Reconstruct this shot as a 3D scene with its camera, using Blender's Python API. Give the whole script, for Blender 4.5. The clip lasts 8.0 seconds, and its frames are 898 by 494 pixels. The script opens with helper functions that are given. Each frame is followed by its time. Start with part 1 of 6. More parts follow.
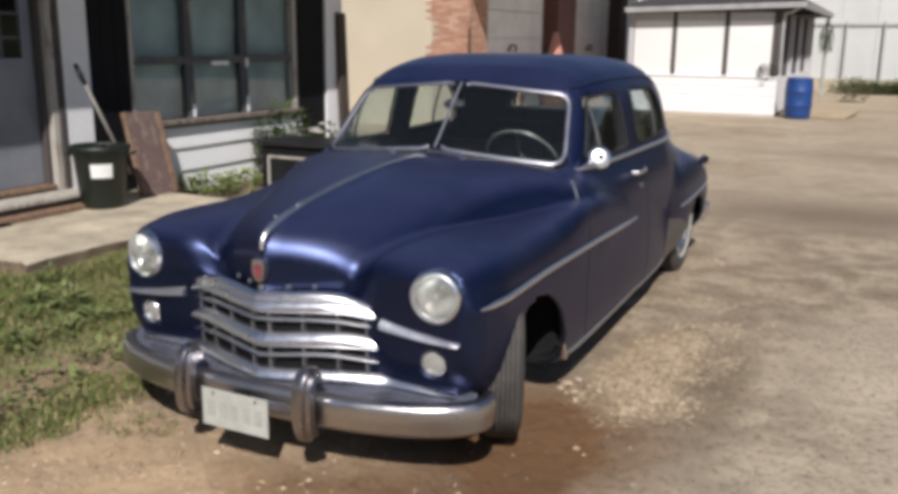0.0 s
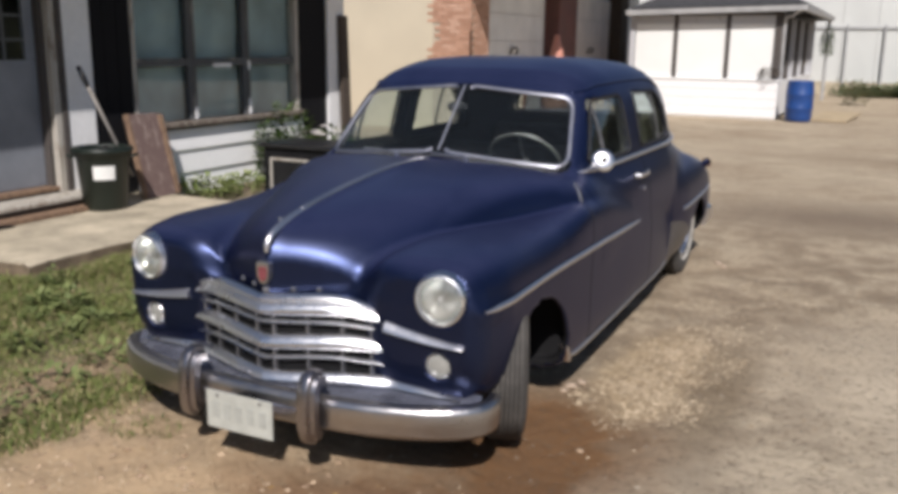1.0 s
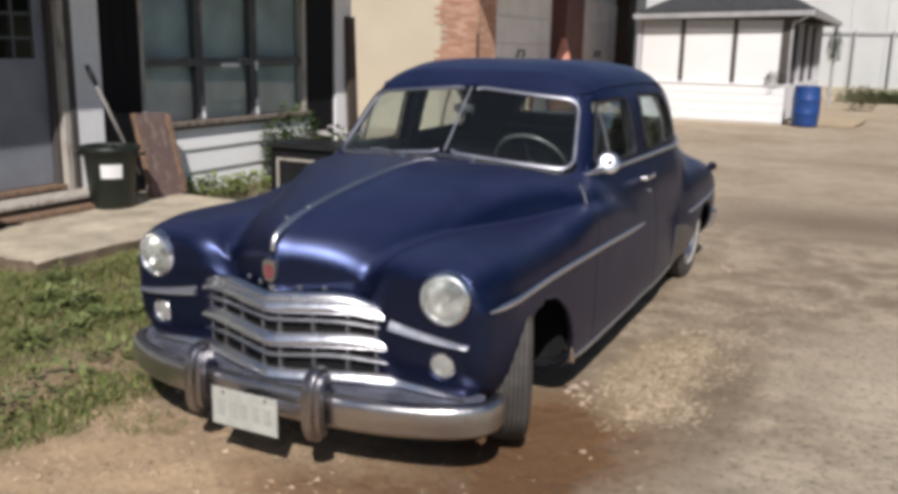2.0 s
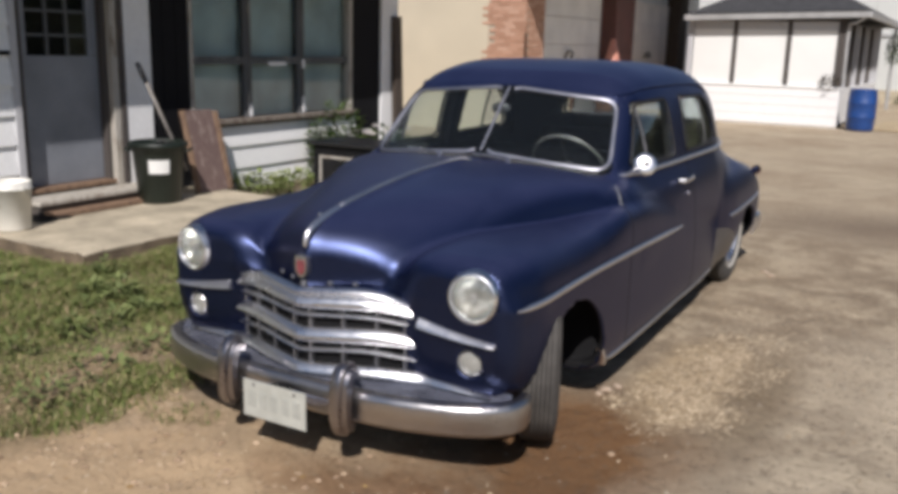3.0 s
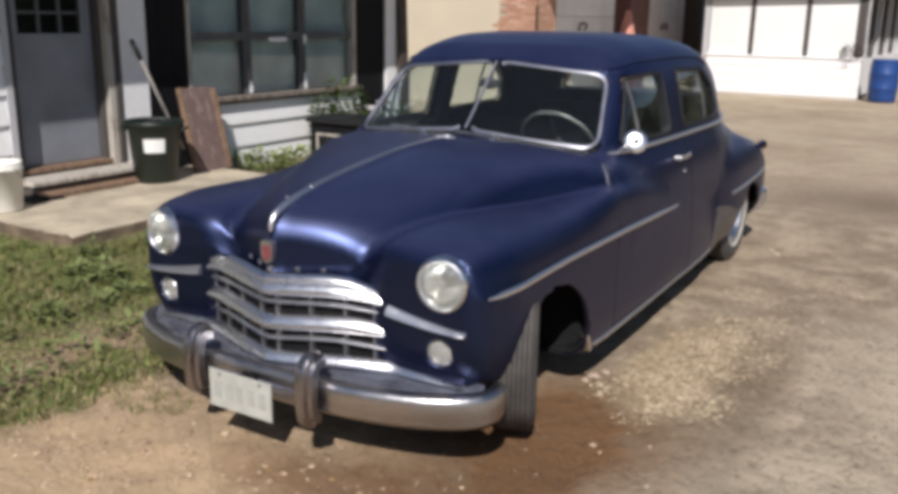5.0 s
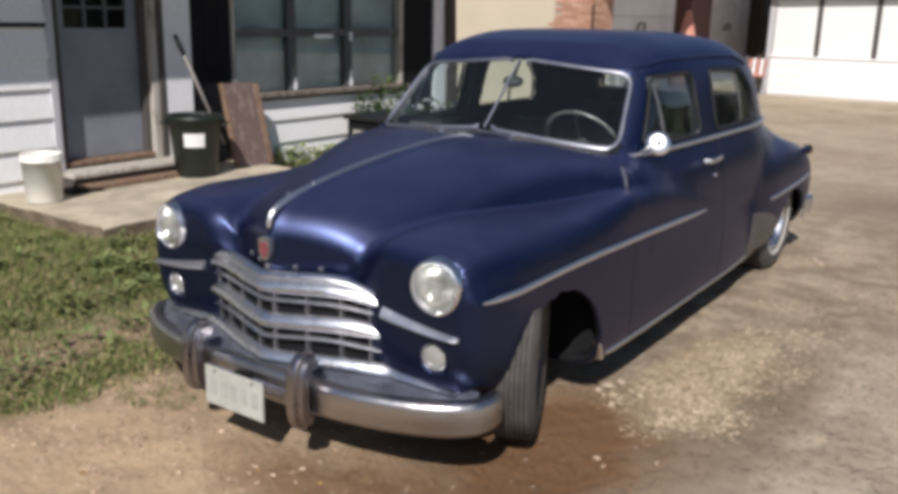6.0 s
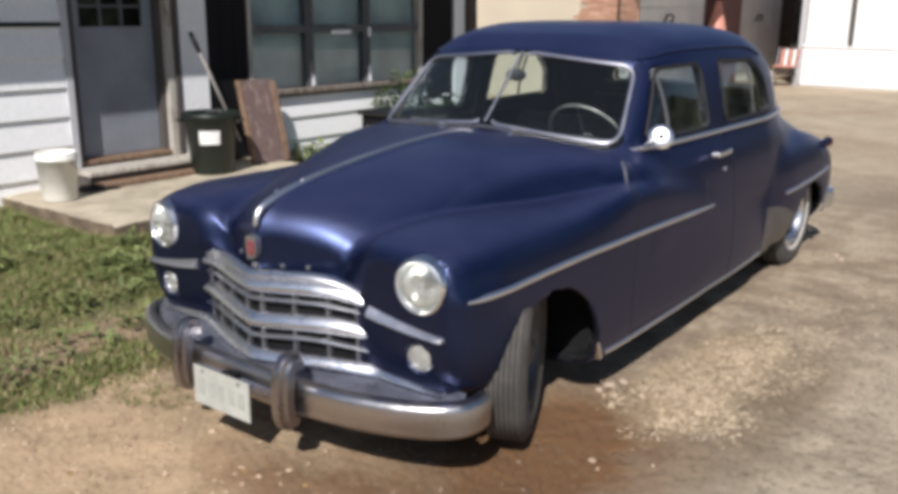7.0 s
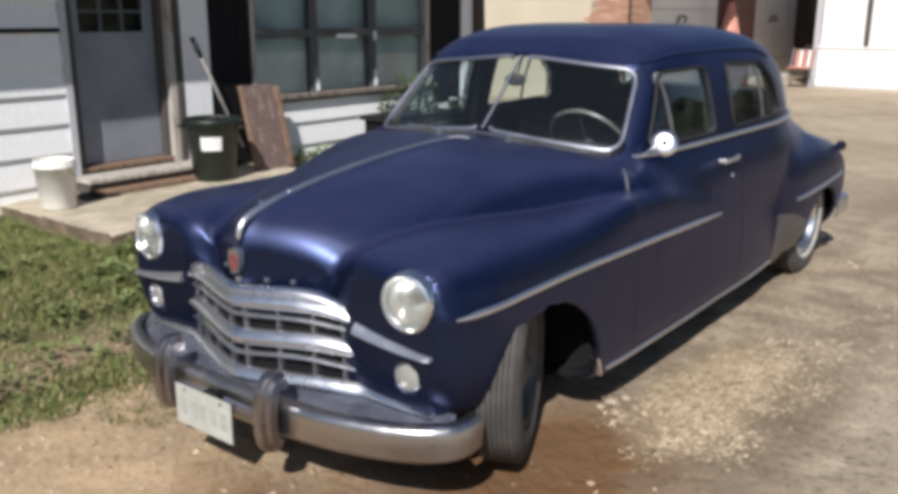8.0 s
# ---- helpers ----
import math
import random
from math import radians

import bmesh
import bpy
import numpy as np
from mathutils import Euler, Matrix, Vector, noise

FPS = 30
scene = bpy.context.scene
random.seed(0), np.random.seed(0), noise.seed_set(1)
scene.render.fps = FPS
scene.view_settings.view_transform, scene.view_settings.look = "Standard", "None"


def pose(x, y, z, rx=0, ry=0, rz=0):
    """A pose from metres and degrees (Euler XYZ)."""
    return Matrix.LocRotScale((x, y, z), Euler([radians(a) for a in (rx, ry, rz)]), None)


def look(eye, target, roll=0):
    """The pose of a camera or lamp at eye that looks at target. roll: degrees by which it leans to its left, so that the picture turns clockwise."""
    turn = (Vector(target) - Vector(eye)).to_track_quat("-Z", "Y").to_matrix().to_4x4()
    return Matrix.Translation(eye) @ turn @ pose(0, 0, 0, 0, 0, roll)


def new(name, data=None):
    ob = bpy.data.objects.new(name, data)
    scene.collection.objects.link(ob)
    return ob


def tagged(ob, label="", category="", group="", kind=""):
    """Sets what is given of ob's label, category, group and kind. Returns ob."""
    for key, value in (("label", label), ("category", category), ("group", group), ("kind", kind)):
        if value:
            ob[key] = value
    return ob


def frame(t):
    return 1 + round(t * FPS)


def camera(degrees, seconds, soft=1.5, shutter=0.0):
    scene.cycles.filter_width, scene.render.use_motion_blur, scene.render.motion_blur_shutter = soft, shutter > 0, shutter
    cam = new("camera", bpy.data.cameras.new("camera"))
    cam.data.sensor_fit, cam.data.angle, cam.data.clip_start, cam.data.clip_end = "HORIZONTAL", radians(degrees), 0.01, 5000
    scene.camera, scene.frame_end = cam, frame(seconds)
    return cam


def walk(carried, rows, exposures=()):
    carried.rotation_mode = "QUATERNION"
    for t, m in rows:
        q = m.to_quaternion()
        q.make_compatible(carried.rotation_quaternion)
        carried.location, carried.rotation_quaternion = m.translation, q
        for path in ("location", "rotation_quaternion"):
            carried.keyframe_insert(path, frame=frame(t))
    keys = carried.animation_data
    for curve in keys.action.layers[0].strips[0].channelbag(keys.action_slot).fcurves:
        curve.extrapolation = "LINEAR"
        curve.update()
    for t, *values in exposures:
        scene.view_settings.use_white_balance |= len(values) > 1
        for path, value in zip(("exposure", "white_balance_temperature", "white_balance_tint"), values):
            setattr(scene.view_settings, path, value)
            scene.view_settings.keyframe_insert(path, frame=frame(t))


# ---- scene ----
cam = camera(53.4, 8.0, soft=4.3)
PATH = [
    (0, (2.117, -2.31, 1.607), (1.251, -0.564, 1.158), 0.6),
    (0.5, (2.124, -2.311, 1.604), (1.248, -0.569, 1.163), 0.7),
    (1, (2.104, -2.321, 1.609), (1.237, -0.574, 1.165), 0.7),
    (2.3, (2.121, -2.344, 1.602), (1.23, -0.607, 1.165), 1.6),
    (2.5, (2.135, -2.346, 1.601), (1.22, -0.622, 1.167), 1.6),
    (3, (2.178, -2.319, 1.603), (1.207, -0.627, 1.162), 1.5),
    (3.5, (2.212, -2.277, 1.601), (1.211, -0.609, 1.138), 1.4),
    (4, (2.27, -2.23, 1.6), (1.254, -0.575, 1.121), 1.5),
    (4.5, (2.279, -2.19, 1.597), (1.271, -0.536, 1.1), 1.3),
    (4.7, (2.248, -2.153, 1.608), (1.255, -0.49, 1.11), 0.9),
    (6, (2.395, -1.885, 1.592), (1.277, -0.304, 1.092), 1.3),
    (6.5, (2.446, -1.798, 1.589), (1.291, -0.249, 1.073), 1.4),
    (7, (2.487, -1.731, 1.587), (1.309, -0.198, 1.075), 0.5),
    (7.5, (2.448, -1.65, 1.586), (1.27, -0.115, 1.079), -0.4),
    (8, (2.465, -1.566, 1.587), (1.26, -0.052, 1.081), 0.1),
]
walk(cam, [(t, look(eye, target, roll)) for t, eye, target, roll in PATH],
     [(0.0, -0.01, 6340, 14), (1.0, -0.01, 6340, 14), (2.5, -0.06, 6340, 14), (3.5, -0.04, 6340, 14), (4.5, 0.02, 6340, 14), (6.0, 0.04, 6280, 14), (6.5, 0.07, 6250, 13), (7.0, 0.21, 6240, 13), (7.5, 0.20, 6240, 13), (8.0, 0.19, 6200, 12)])

# ---------------------------------------------------------------- light
SUN_DIR = Vector((0.45, -0.90, 1.0)).normalized()      # towards the sun
world = bpy.data.worlds.new("sky_world")
scene.world = world
world.use_nodes = True
wn, wl = world.node_tree.nodes, world.node_tree.links
sky = wn.new("ShaderNodeTexSky")
sky.sky_type = "NISHITA"
sky.sun_disc = False
sky.sun_elevation = math.asin(SUN_DIR.z)
sky.sun_rotation = math.atan2(SUN_DIR.x, SUN_DIR.y)
sky.dust_density = 0.6
wn["Background"].inputs[1].default_value = 0.067
wl.new(sky.outputs[0], wn["Background"].inputs[0])
sun_data = bpy.data.lights.new("sun", "SUN")
sun_data.energy, sun_data.angle, sun_data.color = 5.0, radians(0.55), (1.0, 0.95, 0.87)
sun = new("sun", sun_data)
sun.matrix_world = look(SUN_DIR * 30, (0, 0, 0))


# ---------------------------------------------------------------- tools
def mesh_ob(name, bm, mat, parent=None, label="", smooth=False):
    me = bpy.data.meshes.new(name)
    bm.normal_update()
    bm.to_mesh(me)
    bm.free()
    for m in (mat if isinstance(mat, (list, tuple)) else [mat]):
        me.materials.append(m)
    if smooth:
        for p in me.polygons:
            p.use_smooth = True
    ob = new(name, me)
    if parent is not None:
        ob.parent = parent
    if label:
        ob["label"] = label
    return ob


def part(name, bm, mat, parent, label="", smooth=False):
    return mesh_ob(name, bm, mat, parent, label, smooth)


def thing(name, at, label, category, group="", kind="", rz=0.0):
    ob = new(name)
    ob.empty_display_size = 0.1
    ob.matrix_world = pose(*at, 0, 0, rz)
    return tagged(ob, label, category, group, kind)


def add_box(bm, x0, x1, y0, y1, z0, z1, bevel=0.0, m=None):
    r = bmesh.ops.create_cube(bm, size=1.0)
    vs = r["verts"]
    for v in vs:
        v.co = Vector((x0 + (v.co.x + 0.5) * (x1 - x0), y0 + (v.co.y + 0.5) * (y1 - y0), z0 + (v.co.z + 0.5) * (z1 - z0)))
    if bevel:
        es = list({e for v in vs for e in v.link_edges})
        r = bmesh.ops.bevel(bm, geom=es, offset=bevel, segments=2, profile=0.5, affect="EDGES")
        vs = [v for v in r["verts"]] if m is not None else vs
        if m is not None:
            seen, todo = set(vs), list(vs)
            while todo:
                v = todo.pop()
                for e in v.link_edges:
                    w = e.other_vert(v)
                    if w not in seen:
                        seen.add(w)
                        todo.append(w)
            vs = list(seen)
    if m is not None:
        bmesh.ops.transform(bm, matrix=m, verts=vs)
    return bm


def box(x0, x1, y0, y1, z0, z1, bevel=0.0, m=None):
    return add_box(bmesh.new(), x0, x1, y0, y1, z0, z1, bevel, m)


def lathe(profile, seg=32, m=None, bm=None):
    """A turned shape round z from (radius, z) pairs."""
    bm = bm or bmesh.new()
    rings = []
    for r, z in profile:
        if r < 1e-5:
            rings.append([bm.verts.new((0, 0, z))])
        else:
            rings.append([bm.verts.new((r * math.cos(2 * math.pi * i / seg), r * math.sin(2 * math.pi * i / seg), z)) for i in range(seg)])
    made = [v for r in rings for v in r]
    for a, b in zip(rings, rings[1:]):
        for i in range(seg):
            j = (i + 1) % seg
            if len(a) == 1 and len(b) > 1:
                bm.faces.new((a[0], b[j], b[i]))
            elif len(b) == 1 and len(a) > 1:
                bm.faces.new((a[i], a[j], b[0]))
            elif len(a) > 1:
                bm.faces.new((a[i], a[j], b[j], b[i]))
    if m is not None:
        bmesh.ops.transform(bm, matrix=m, verts=made)
    bmesh.ops.recalc_face_normals(bm, faces=bm.faces)
    return bm


def smooth_line(pts, n=8):
    """Catmull-Rom through the points."""
    p = [Vector(q) for q in pts]
    p = [2 * p[0] - p[1]] + p + [2 * p[-1] - p[-2]]
    out = []
    for i in range(1, len(p) - 2):
        a, b, c, d = p[i - 1: i + 3]
        for k in range(n):
            t = k / n
            out.append(0.5 * ((2 * b) + (c - a) * t + (2 * a - 5 * b + 4 * c - d) * t * t + (3 * b - a - 3 * c + d) * t ** 3))
    out.append(p[-2])
    return out


def sweep(path, section, up=Vector((0, 0, 1)), closed=False, scale=None, bm=None, caps=True):
    """A section of (across, up) pairs carried along a path."""
    bm = bm or bmesh.new()
    path = [Vector(p) for p in path]
    n, rings = len(path), []
    for i, p in enumerate(path):
        a = path[(i - 1) % n] if closed or i else p
        b = path[(i + 1) % n] if closed or i < n - 1 else p
        d = (b - a).normalized()
        u = Vector(up(i / max(1, n - 1))) if callable(up) else Vector(up)
        side = d.cross(u).normalized()
        top = side.cross(d).normalized()
        s = scale(i / max(1, n - 1)) if scale else 1.0
        rings.append([bm.verts.new(p + side * (x * s) + top * (z * s)) for x, z in section])
    m = len(section)
    for i in range(n if closed else n - 1):
        a, b = rings[i], rings[(i + 1) % n]
        for j in range(m):
            k = (j + 1) % m
            bm.faces.new((a[j], a[k], b[k], b[j]))
    if caps and not closed:
        bm.faces.new(rings[0][::-1])
        bm.faces.new(rings[-1])
    bmesh.ops.recalc_face_normals(bm, faces=bm.faces)
    return bm


def round_section(rx, rz=None, seg=10):
    rz = rz or rx
    return [(rx * math.cos(2 * math.pi * i / seg), rz * math.sin(2 * math.pi * i / seg)) for i in range(seg)]


def curve_at(y, table):
    """A smooth monotone curve through (y, value) pairs, for arrays."""
    ys = np.array([a for a, _ in table], float)
    vs = np.array([b for _, b in table], float)
    h = np.diff(ys)
    d = np.diff(vs) / h
    m = np.zeros_like(vs)
    for i in range(1, len(vs) - 1):
        if d[i - 1] * d[i] > 0:
            m[i] = 2 * d[i - 1] * d[i] / (d[i - 1] + d[i])
    m[0], m[-1] = d[0], d[-1]
    y = np.clip(y, ys[0], ys[-1])
    i = np.clip(np.searchsorted(ys, y) - 1, 0, len(h) - 1)
    t = (y - ys[i]) / h[i]
    return ((2 * t ** 3 - 3 * t ** 2 + 1) * vs[i] + (t ** 3 - 2 * t ** 2 + t) * h[i] * m[i]
            + (-2 * t ** 3 + 3 * t ** 2) * vs[i + 1] + (t ** 3 - t ** 2) * h[i] * m[i + 1])


# ---------------------------------------------------------------- materials
def plain(name, color, rough=0.6, metal=0.0, var=0.15, scale=8.0, bump=0.1, fine=90.0, coat=0.0, spec=0.5):
    mat = bpy.data.materials.new(name)
    mat.use_nodes = True
    n, l = mat.node_tree.nodes, mat.node_tree.links
    b = n["Principled BSDF"]
    tc = n.new("ShaderNodeTexCoord")
    big, small = n.new("ShaderNodeTexNoise"), n.new("ShaderNodeTexNoise")
    big.inputs["Scale"].default_value, big.inputs["Detail"].default_value = scale, 6
    small.inputs["Scale"].default_value, small.inputs["Detail"].default_value = fine, 4
    l.new(tc.outputs["Object"], big.inputs["Vector"])
    l.new(tc.outputs["Object"], small.inputs["Vector"])
    ramp = n.new("ShaderNodeValToRGB")
    c = Vector(color)
    ramp.color_ramp.elements[0].position, ramp.color_ramp.elements[1].position = 0.3, 0.7
    ramp.color_ramp.elements[0].color = (*(c * (1 - var)), 1)
    ramp.color_ramp.elements[1].color = (*[min(1, v * (1 + var)) for v in c], 1)
    l.new(big.outputs[0], ramp.inputs[0])
    mix = n.new("ShaderNodeMix")
    mix.data_type, mix.blend_type = "RGBA", "OVERLAY"
    mix.inputs[0].default_value = var
    l.new(ramp.outputs[0], mix.inputs[6])
    l.new(small.outputs[0], mix.inputs[7])
    l.new(mix.outputs[2], b.inputs["Base Color"])
    rr = n.new("ShaderNodeMapRange")
    rr.inputs[3].default_value, rr.inputs[4].default_value = max(0.03, rough - 0.12), min(1, rough + 0.12)
    l.new(big.outputs[0], rr.inputs[0])
    l.new(rr.outputs[0], b.inputs["Roughness"])
    b.inputs["Metallic"].default_value = metal
    b.inputs["Coat Weight"].default_value = coat
    b.inputs["Coat Roughness"].default_value = 0.12
    b.inputs["Specular IOR Level"].default_value = spec
    if bump:
        bp = n.new("ShaderNodeBump")
        bp.inputs["Strength"].default_value, bp.inputs["Distance"].default_value = bump, 0.01
        l.new(small.outputs[0], bp.inputs["Height"])
        l.new(bp.outputs[0], b.inputs["Normal"])
    return mat


def glass_mat(name, tint=(0.93, 0.97, 0.95), rough=0.01, ior=1.45):
    mat = bpy.data.materials.new(name)
    mat.use_nodes = True
    b = mat.node_tree.nodes["Principled BSDF"]
    b.inputs["Base Color"].default_value = (*tint, 1)
    b.inputs["Roughness"].default_value = rough
    b.inputs["IOR"].default_value = ior
    b.inputs["Transmission Weight"].default_value = 1.0
    return mat


M_GLASS = glass_mat("window_glass", (0.80, 0.87, 0.88), ior=1.3)
M_GLASS.node_tree.nodes["Principled BSDF"].inputs["Transmission Weight"].default_value = 0.997
M_LENS = glass_mat("lamp_lens", (0.93, 0.95, 0.92), 0.035, 1.45)
M_LENS.node_tree.nodes["Principled BSDF"].inputs["Transmission Weight"].default_value = 0.94
M_LENS.node_tree.nodes["Principled BSDF"].inputs["Coat Weight"].default_value = 1.0
M_DARKMETAL = plain("dark_metal", (0.1, 0.1, 0.1), 0.5, 0.6, 0.2, 10, 0.02)
M_FROST = plain("frosted_lens", (0.30, 0.30, 0.28), 0.25, 0, 0.06, 30, 0.1, 200, coat=0.5)
M_REFLECTOR = plain("lamp_reflector", (0.82, 0.83, 0.80), 0.2, 1.0, 0.05, 20, 0.0)
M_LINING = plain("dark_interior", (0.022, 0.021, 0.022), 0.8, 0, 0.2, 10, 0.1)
M_SEAL = plain("black_rubber_seal", (0.012, 0.012, 0.014), 0.7, 0, 0.2, 10, 0.05)
M_DULL = plain("dull_metal", (0.3, 0.3, 0.32), 0.45, 0.8, 0.15, 10, 0.05)
M_PLATE = plain("plate_paint", (0.44, 0.45, 0.41), 0.5, 0, 0.1, 18, 0.1)
M_PLATE_MARK = plain("plate_marks", (0.38, 0.39, 0.36), 0.5, 0, 0.1, 30, 0.05)
M_APRON = plain("sky_paled_blue_paint", (0.19, 0.20, 0.25), 0.28, 0.6, 0.3, 9, 0.08, 60, coat=0.6)
M_RED = plain("red_enamel", (0.19, 0.050, 0.058), 0.4, 0, 0.35, 40, 0.0, coat=0.3)
M_REDLENS = plain("red_lens", (0.12, 0.008, 0.01), 0.2, 0, 0.1, 30, 0.0, coat=0.8)
M_RUST = plain("rusty_iron", (0.1, 0.05, 0.03), 0.9, 0.2, 0.4, 20, 0.2)
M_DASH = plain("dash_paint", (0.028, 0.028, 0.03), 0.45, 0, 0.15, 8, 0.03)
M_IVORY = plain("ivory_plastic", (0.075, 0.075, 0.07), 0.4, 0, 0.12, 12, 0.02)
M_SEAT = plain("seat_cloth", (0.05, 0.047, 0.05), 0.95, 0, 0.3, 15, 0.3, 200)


def node_mat(name):
    mat = bpy.data.materials.new(name)
    mat.use_nodes = True
    return mat, mat.node_tree.nodes, mat.node_tree.links, mat.node_tree.nodes["Principled BSDF"]


def noise_node(n, l, vec, scale, detail=6, rough=0.6, dist=0.0):
    t = n.new("ShaderNodeTexNoise")
    t.inputs["Scale"].default_value, t.inputs["Detail"].default_value = scale, detail
    t.inputs["Roughness"].default_value, t.inputs["Distortion"].default_value = rough, dist
    l.new(vec, t.inputs["Vector"])
    return t.outputs[0]


def ramp_node(n, l, fac, stops):
    r = n.new("ShaderNodeValToRGB")
    e = r.color_ramp.elements
    while len(e) < len(stops):
        e.new(0.5)
    for q, (p, c) in zip(e, stops):
        q.position = p
        q.color = (*c, 1) if len(c) == 3 else c
    l.new(fac, r.inputs[0])
    return r.outputs[0]


def mix_node(n, l, fac, a, b, mode="MIX"):
    m = n.new("ShaderNodeMix")
    m.data_type, m.blend_type = "RGBA", mode
    if isinstance(fac, float):
        m.inputs[0].default_value = fac
    else:
        l.new(fac, m.inputs[0])
    for v, i in ((a, 6), (b, 7)):
        if isinstance(v, tuple):
            m.inputs[i].default_value = (*v, 1)
        else:
            l.new(v, m.inputs[i])
    return m.outputs[2]


def math_node(n, l, op, a, b=None, clamp=False):
    m = n.new("ShaderNodeMath")
    m.operation, m.use_clamp = op, clamp
    for i, v in enumerate((a, b)):
        if v is None:
            continue
        if isinstance(v, (int, float)):
            m.inputs[i].default_value = v
        else:
            l.new(v, m.inputs[i])
    return m.outputs[0]


def patch(n, l, xy, cx, cy, rx, ry, wobble, soft=0.6):
    """A worn or stained patch of ground: 1 in its middle, uneven towards the rim."""
    x = math_node(n, l, "DIVIDE", math_node(n, l, "SUBTRACT", xy[0], cx), rx)
    y = math_node(n, l, "DIVIDE", math_node(n, l, "SUBTRACT", xy[1], cy), ry)
    d = math_node(n, l, "SQRT", math_node(n, l, "ADD", math_node(n, l, "MULTIPLY", x, x), math_node(n, l, "MULTIPLY", y, y)))
    d = math_node(n, l, "ADD", d, math_node(n, l, "MULTIPLY", math_node(n, l, "SUBTRACT", wobble, 0.5), 1.3))
    return math_node(n, l, "DIVIDE", math_node(n, l, "SUBTRACT", 1.0, d), soft, True)


def ground_mat():
    mat, n, l, b = node_mat("yard_dirt")
    tc = n.new("ShaderNodeTexCoord")
    v = tc.outputs["Object"]
    sep = n.new("ShaderNodeSeparateXYZ")
    l.new(v, sep.inputs[0])
    xy = (sep.outputs[0], sep.outputs[1])
    big = noise_node(n, l, v, 0.55, 5)
    mid = noise_node(n, l, v, 3.0, 7, 0.65)
    fine = noise_node(n, l, v, 28, 6, 0.7)
    grit = noise_node(n, l, v, 110, 4, 0.7)
    close = math_node(n, l, "ADD", 0.35, math_node(n, l, "DIVIDE", math_node(n, l, "SUBTRACT", 8.5, xy[1]), 4.0, True))
    patchy = noise_node(n, l, v, 1.5, 8, 0.72, 0.15)
    base = ramp_node(n, l, big, [(0.30, (0.39, 0.305, 0.212)), (0.5, (0.48, 0.39, 0.278)), (0.7, (0.55, 0.46, 0.335))])
    base = mix_node(n, l, math_node(n, l, "MULTIPLY", math_node(n, l, "MULTIPLY", ramp_node(n, l, patchy, [(0.44, (0, 0, 0)), (0.60, (1, 1, 1))]), close), 0.42), base, (0.22, 0.165, 0.114))
    base = mix_node(n, l, math_node(n, l, "MULTIPLY", math_node(n, l, "MULTIPLY", ramp_node(n, l, mid, [(0.44, (0, 0, 0)), (0.58, (1, 1, 1))]), close), 0.42), base, (0.24, 0.180, 0.122))
    tan = patch(n, l, xy, -0.25, -0.45, 1.8, 1.2, mid, 0.5)
    base = mix_node(n, l, math_node(n, l, "MULTIPLY", tan, 0.85), base, mix_node(n, l, mid, (0.40, 0.262, 0.142), (0.72, 0.535, 0.345)))
    red = patch(n, l, xy, 0.93, 0.85, 0.66, 1.0, mid, 0.6)
    base = mix_node(n, l, math_node(n, l, "MULTIPLY", red, 0.95), base, mix_node(n, l, patchy, (0.12, 0.054, 0.022), (0.255, 0.135, 0.057)))
    damp = patch(n, l, xy, 0.55, 0.12, 0.75, 0.34, mid, 0.7)
    base = mix_node(n, l, math_node(n, l, "MULTIPLY", damp, 0.75), base, mix_node(n, l, patchy, (0.12, 0.055, 0.024), (0.24, 0.13, 0.062)))
    pale = patch(n, l, xy, 1.12, 2.0, 0.30, 0.8, patchy, 0.35)
    base = mix_node(n, l, math_node(n, l, "MULTIPLY", pale, 0.8), base, mix_node(n, l, fine, (0.36, 0.25, 0.140), (0.64, 0.51, 0.335)))
    grey = patch(n, l, xy, 3.2, -0.5, 2.0, 5.5, big, 0.6)
    base = mix_node(n, l, math_node(n, l, "MULTIPLY", grey, 0.85), base, mix_node(n, l, fine, (0.58, 0.485, 0.36), (0.84, 0.725, 0.555)))
    dark = patch(n, l, xy, 1.47, 1.85, 0.20, 0.95, patchy, 0.6)
    base = mix_node(n, l, math_node(n, l, "MULTIPLY", dark, 0.75), base, mix_node(n, l, fine, (0.13, 0.092, 0.055), (0.34, 0.26, 0.17)))
    track = patch(n, l, xy, 1.9, 7.0, 2.3, 1.3, patchy, 0.9)
    base = mix_node(n, l, math_node(n, l, "MULTIPLY", track, 0.7), base, mix_node(n, l, mid, (0.10, 0.072, 0.052), (0.27, 0.205, 0.15)))
    track2 = patch(n, l, xy, 2.4, 12.2, 3.4, 0.7, mid, 0.9)
    base = mix_node(n, l, math_node(n, l, "MULTIPLY", track2, 0.45), base, (0.24, 0.18, 0.121))
    verge = math_node(n, l, "DIVIDE", math_node(n, l, "SUBTRACT", math_node(n, l, "ADD", -0.80, math_node(n, l, "MULTIPLY", math_node(n, l, "SUBTRACT", mid, 0.5), 0.4)), xy[0]), 0.25, True)
    north = math_node(n, l, "DIVIDE", math_node(n, l, "SUBTRACT", 5.5, xy[1]), 1.2, True)
    base = mix_node(n, l, math_node(n, l, "MULTIPLY", math_node(n, l, "MULTIPLY", verge, north), 0.8), base, mix_node(n, l, mid, (0.12, 0.095, 0.052), (0.07, 0.075, 0.026)))
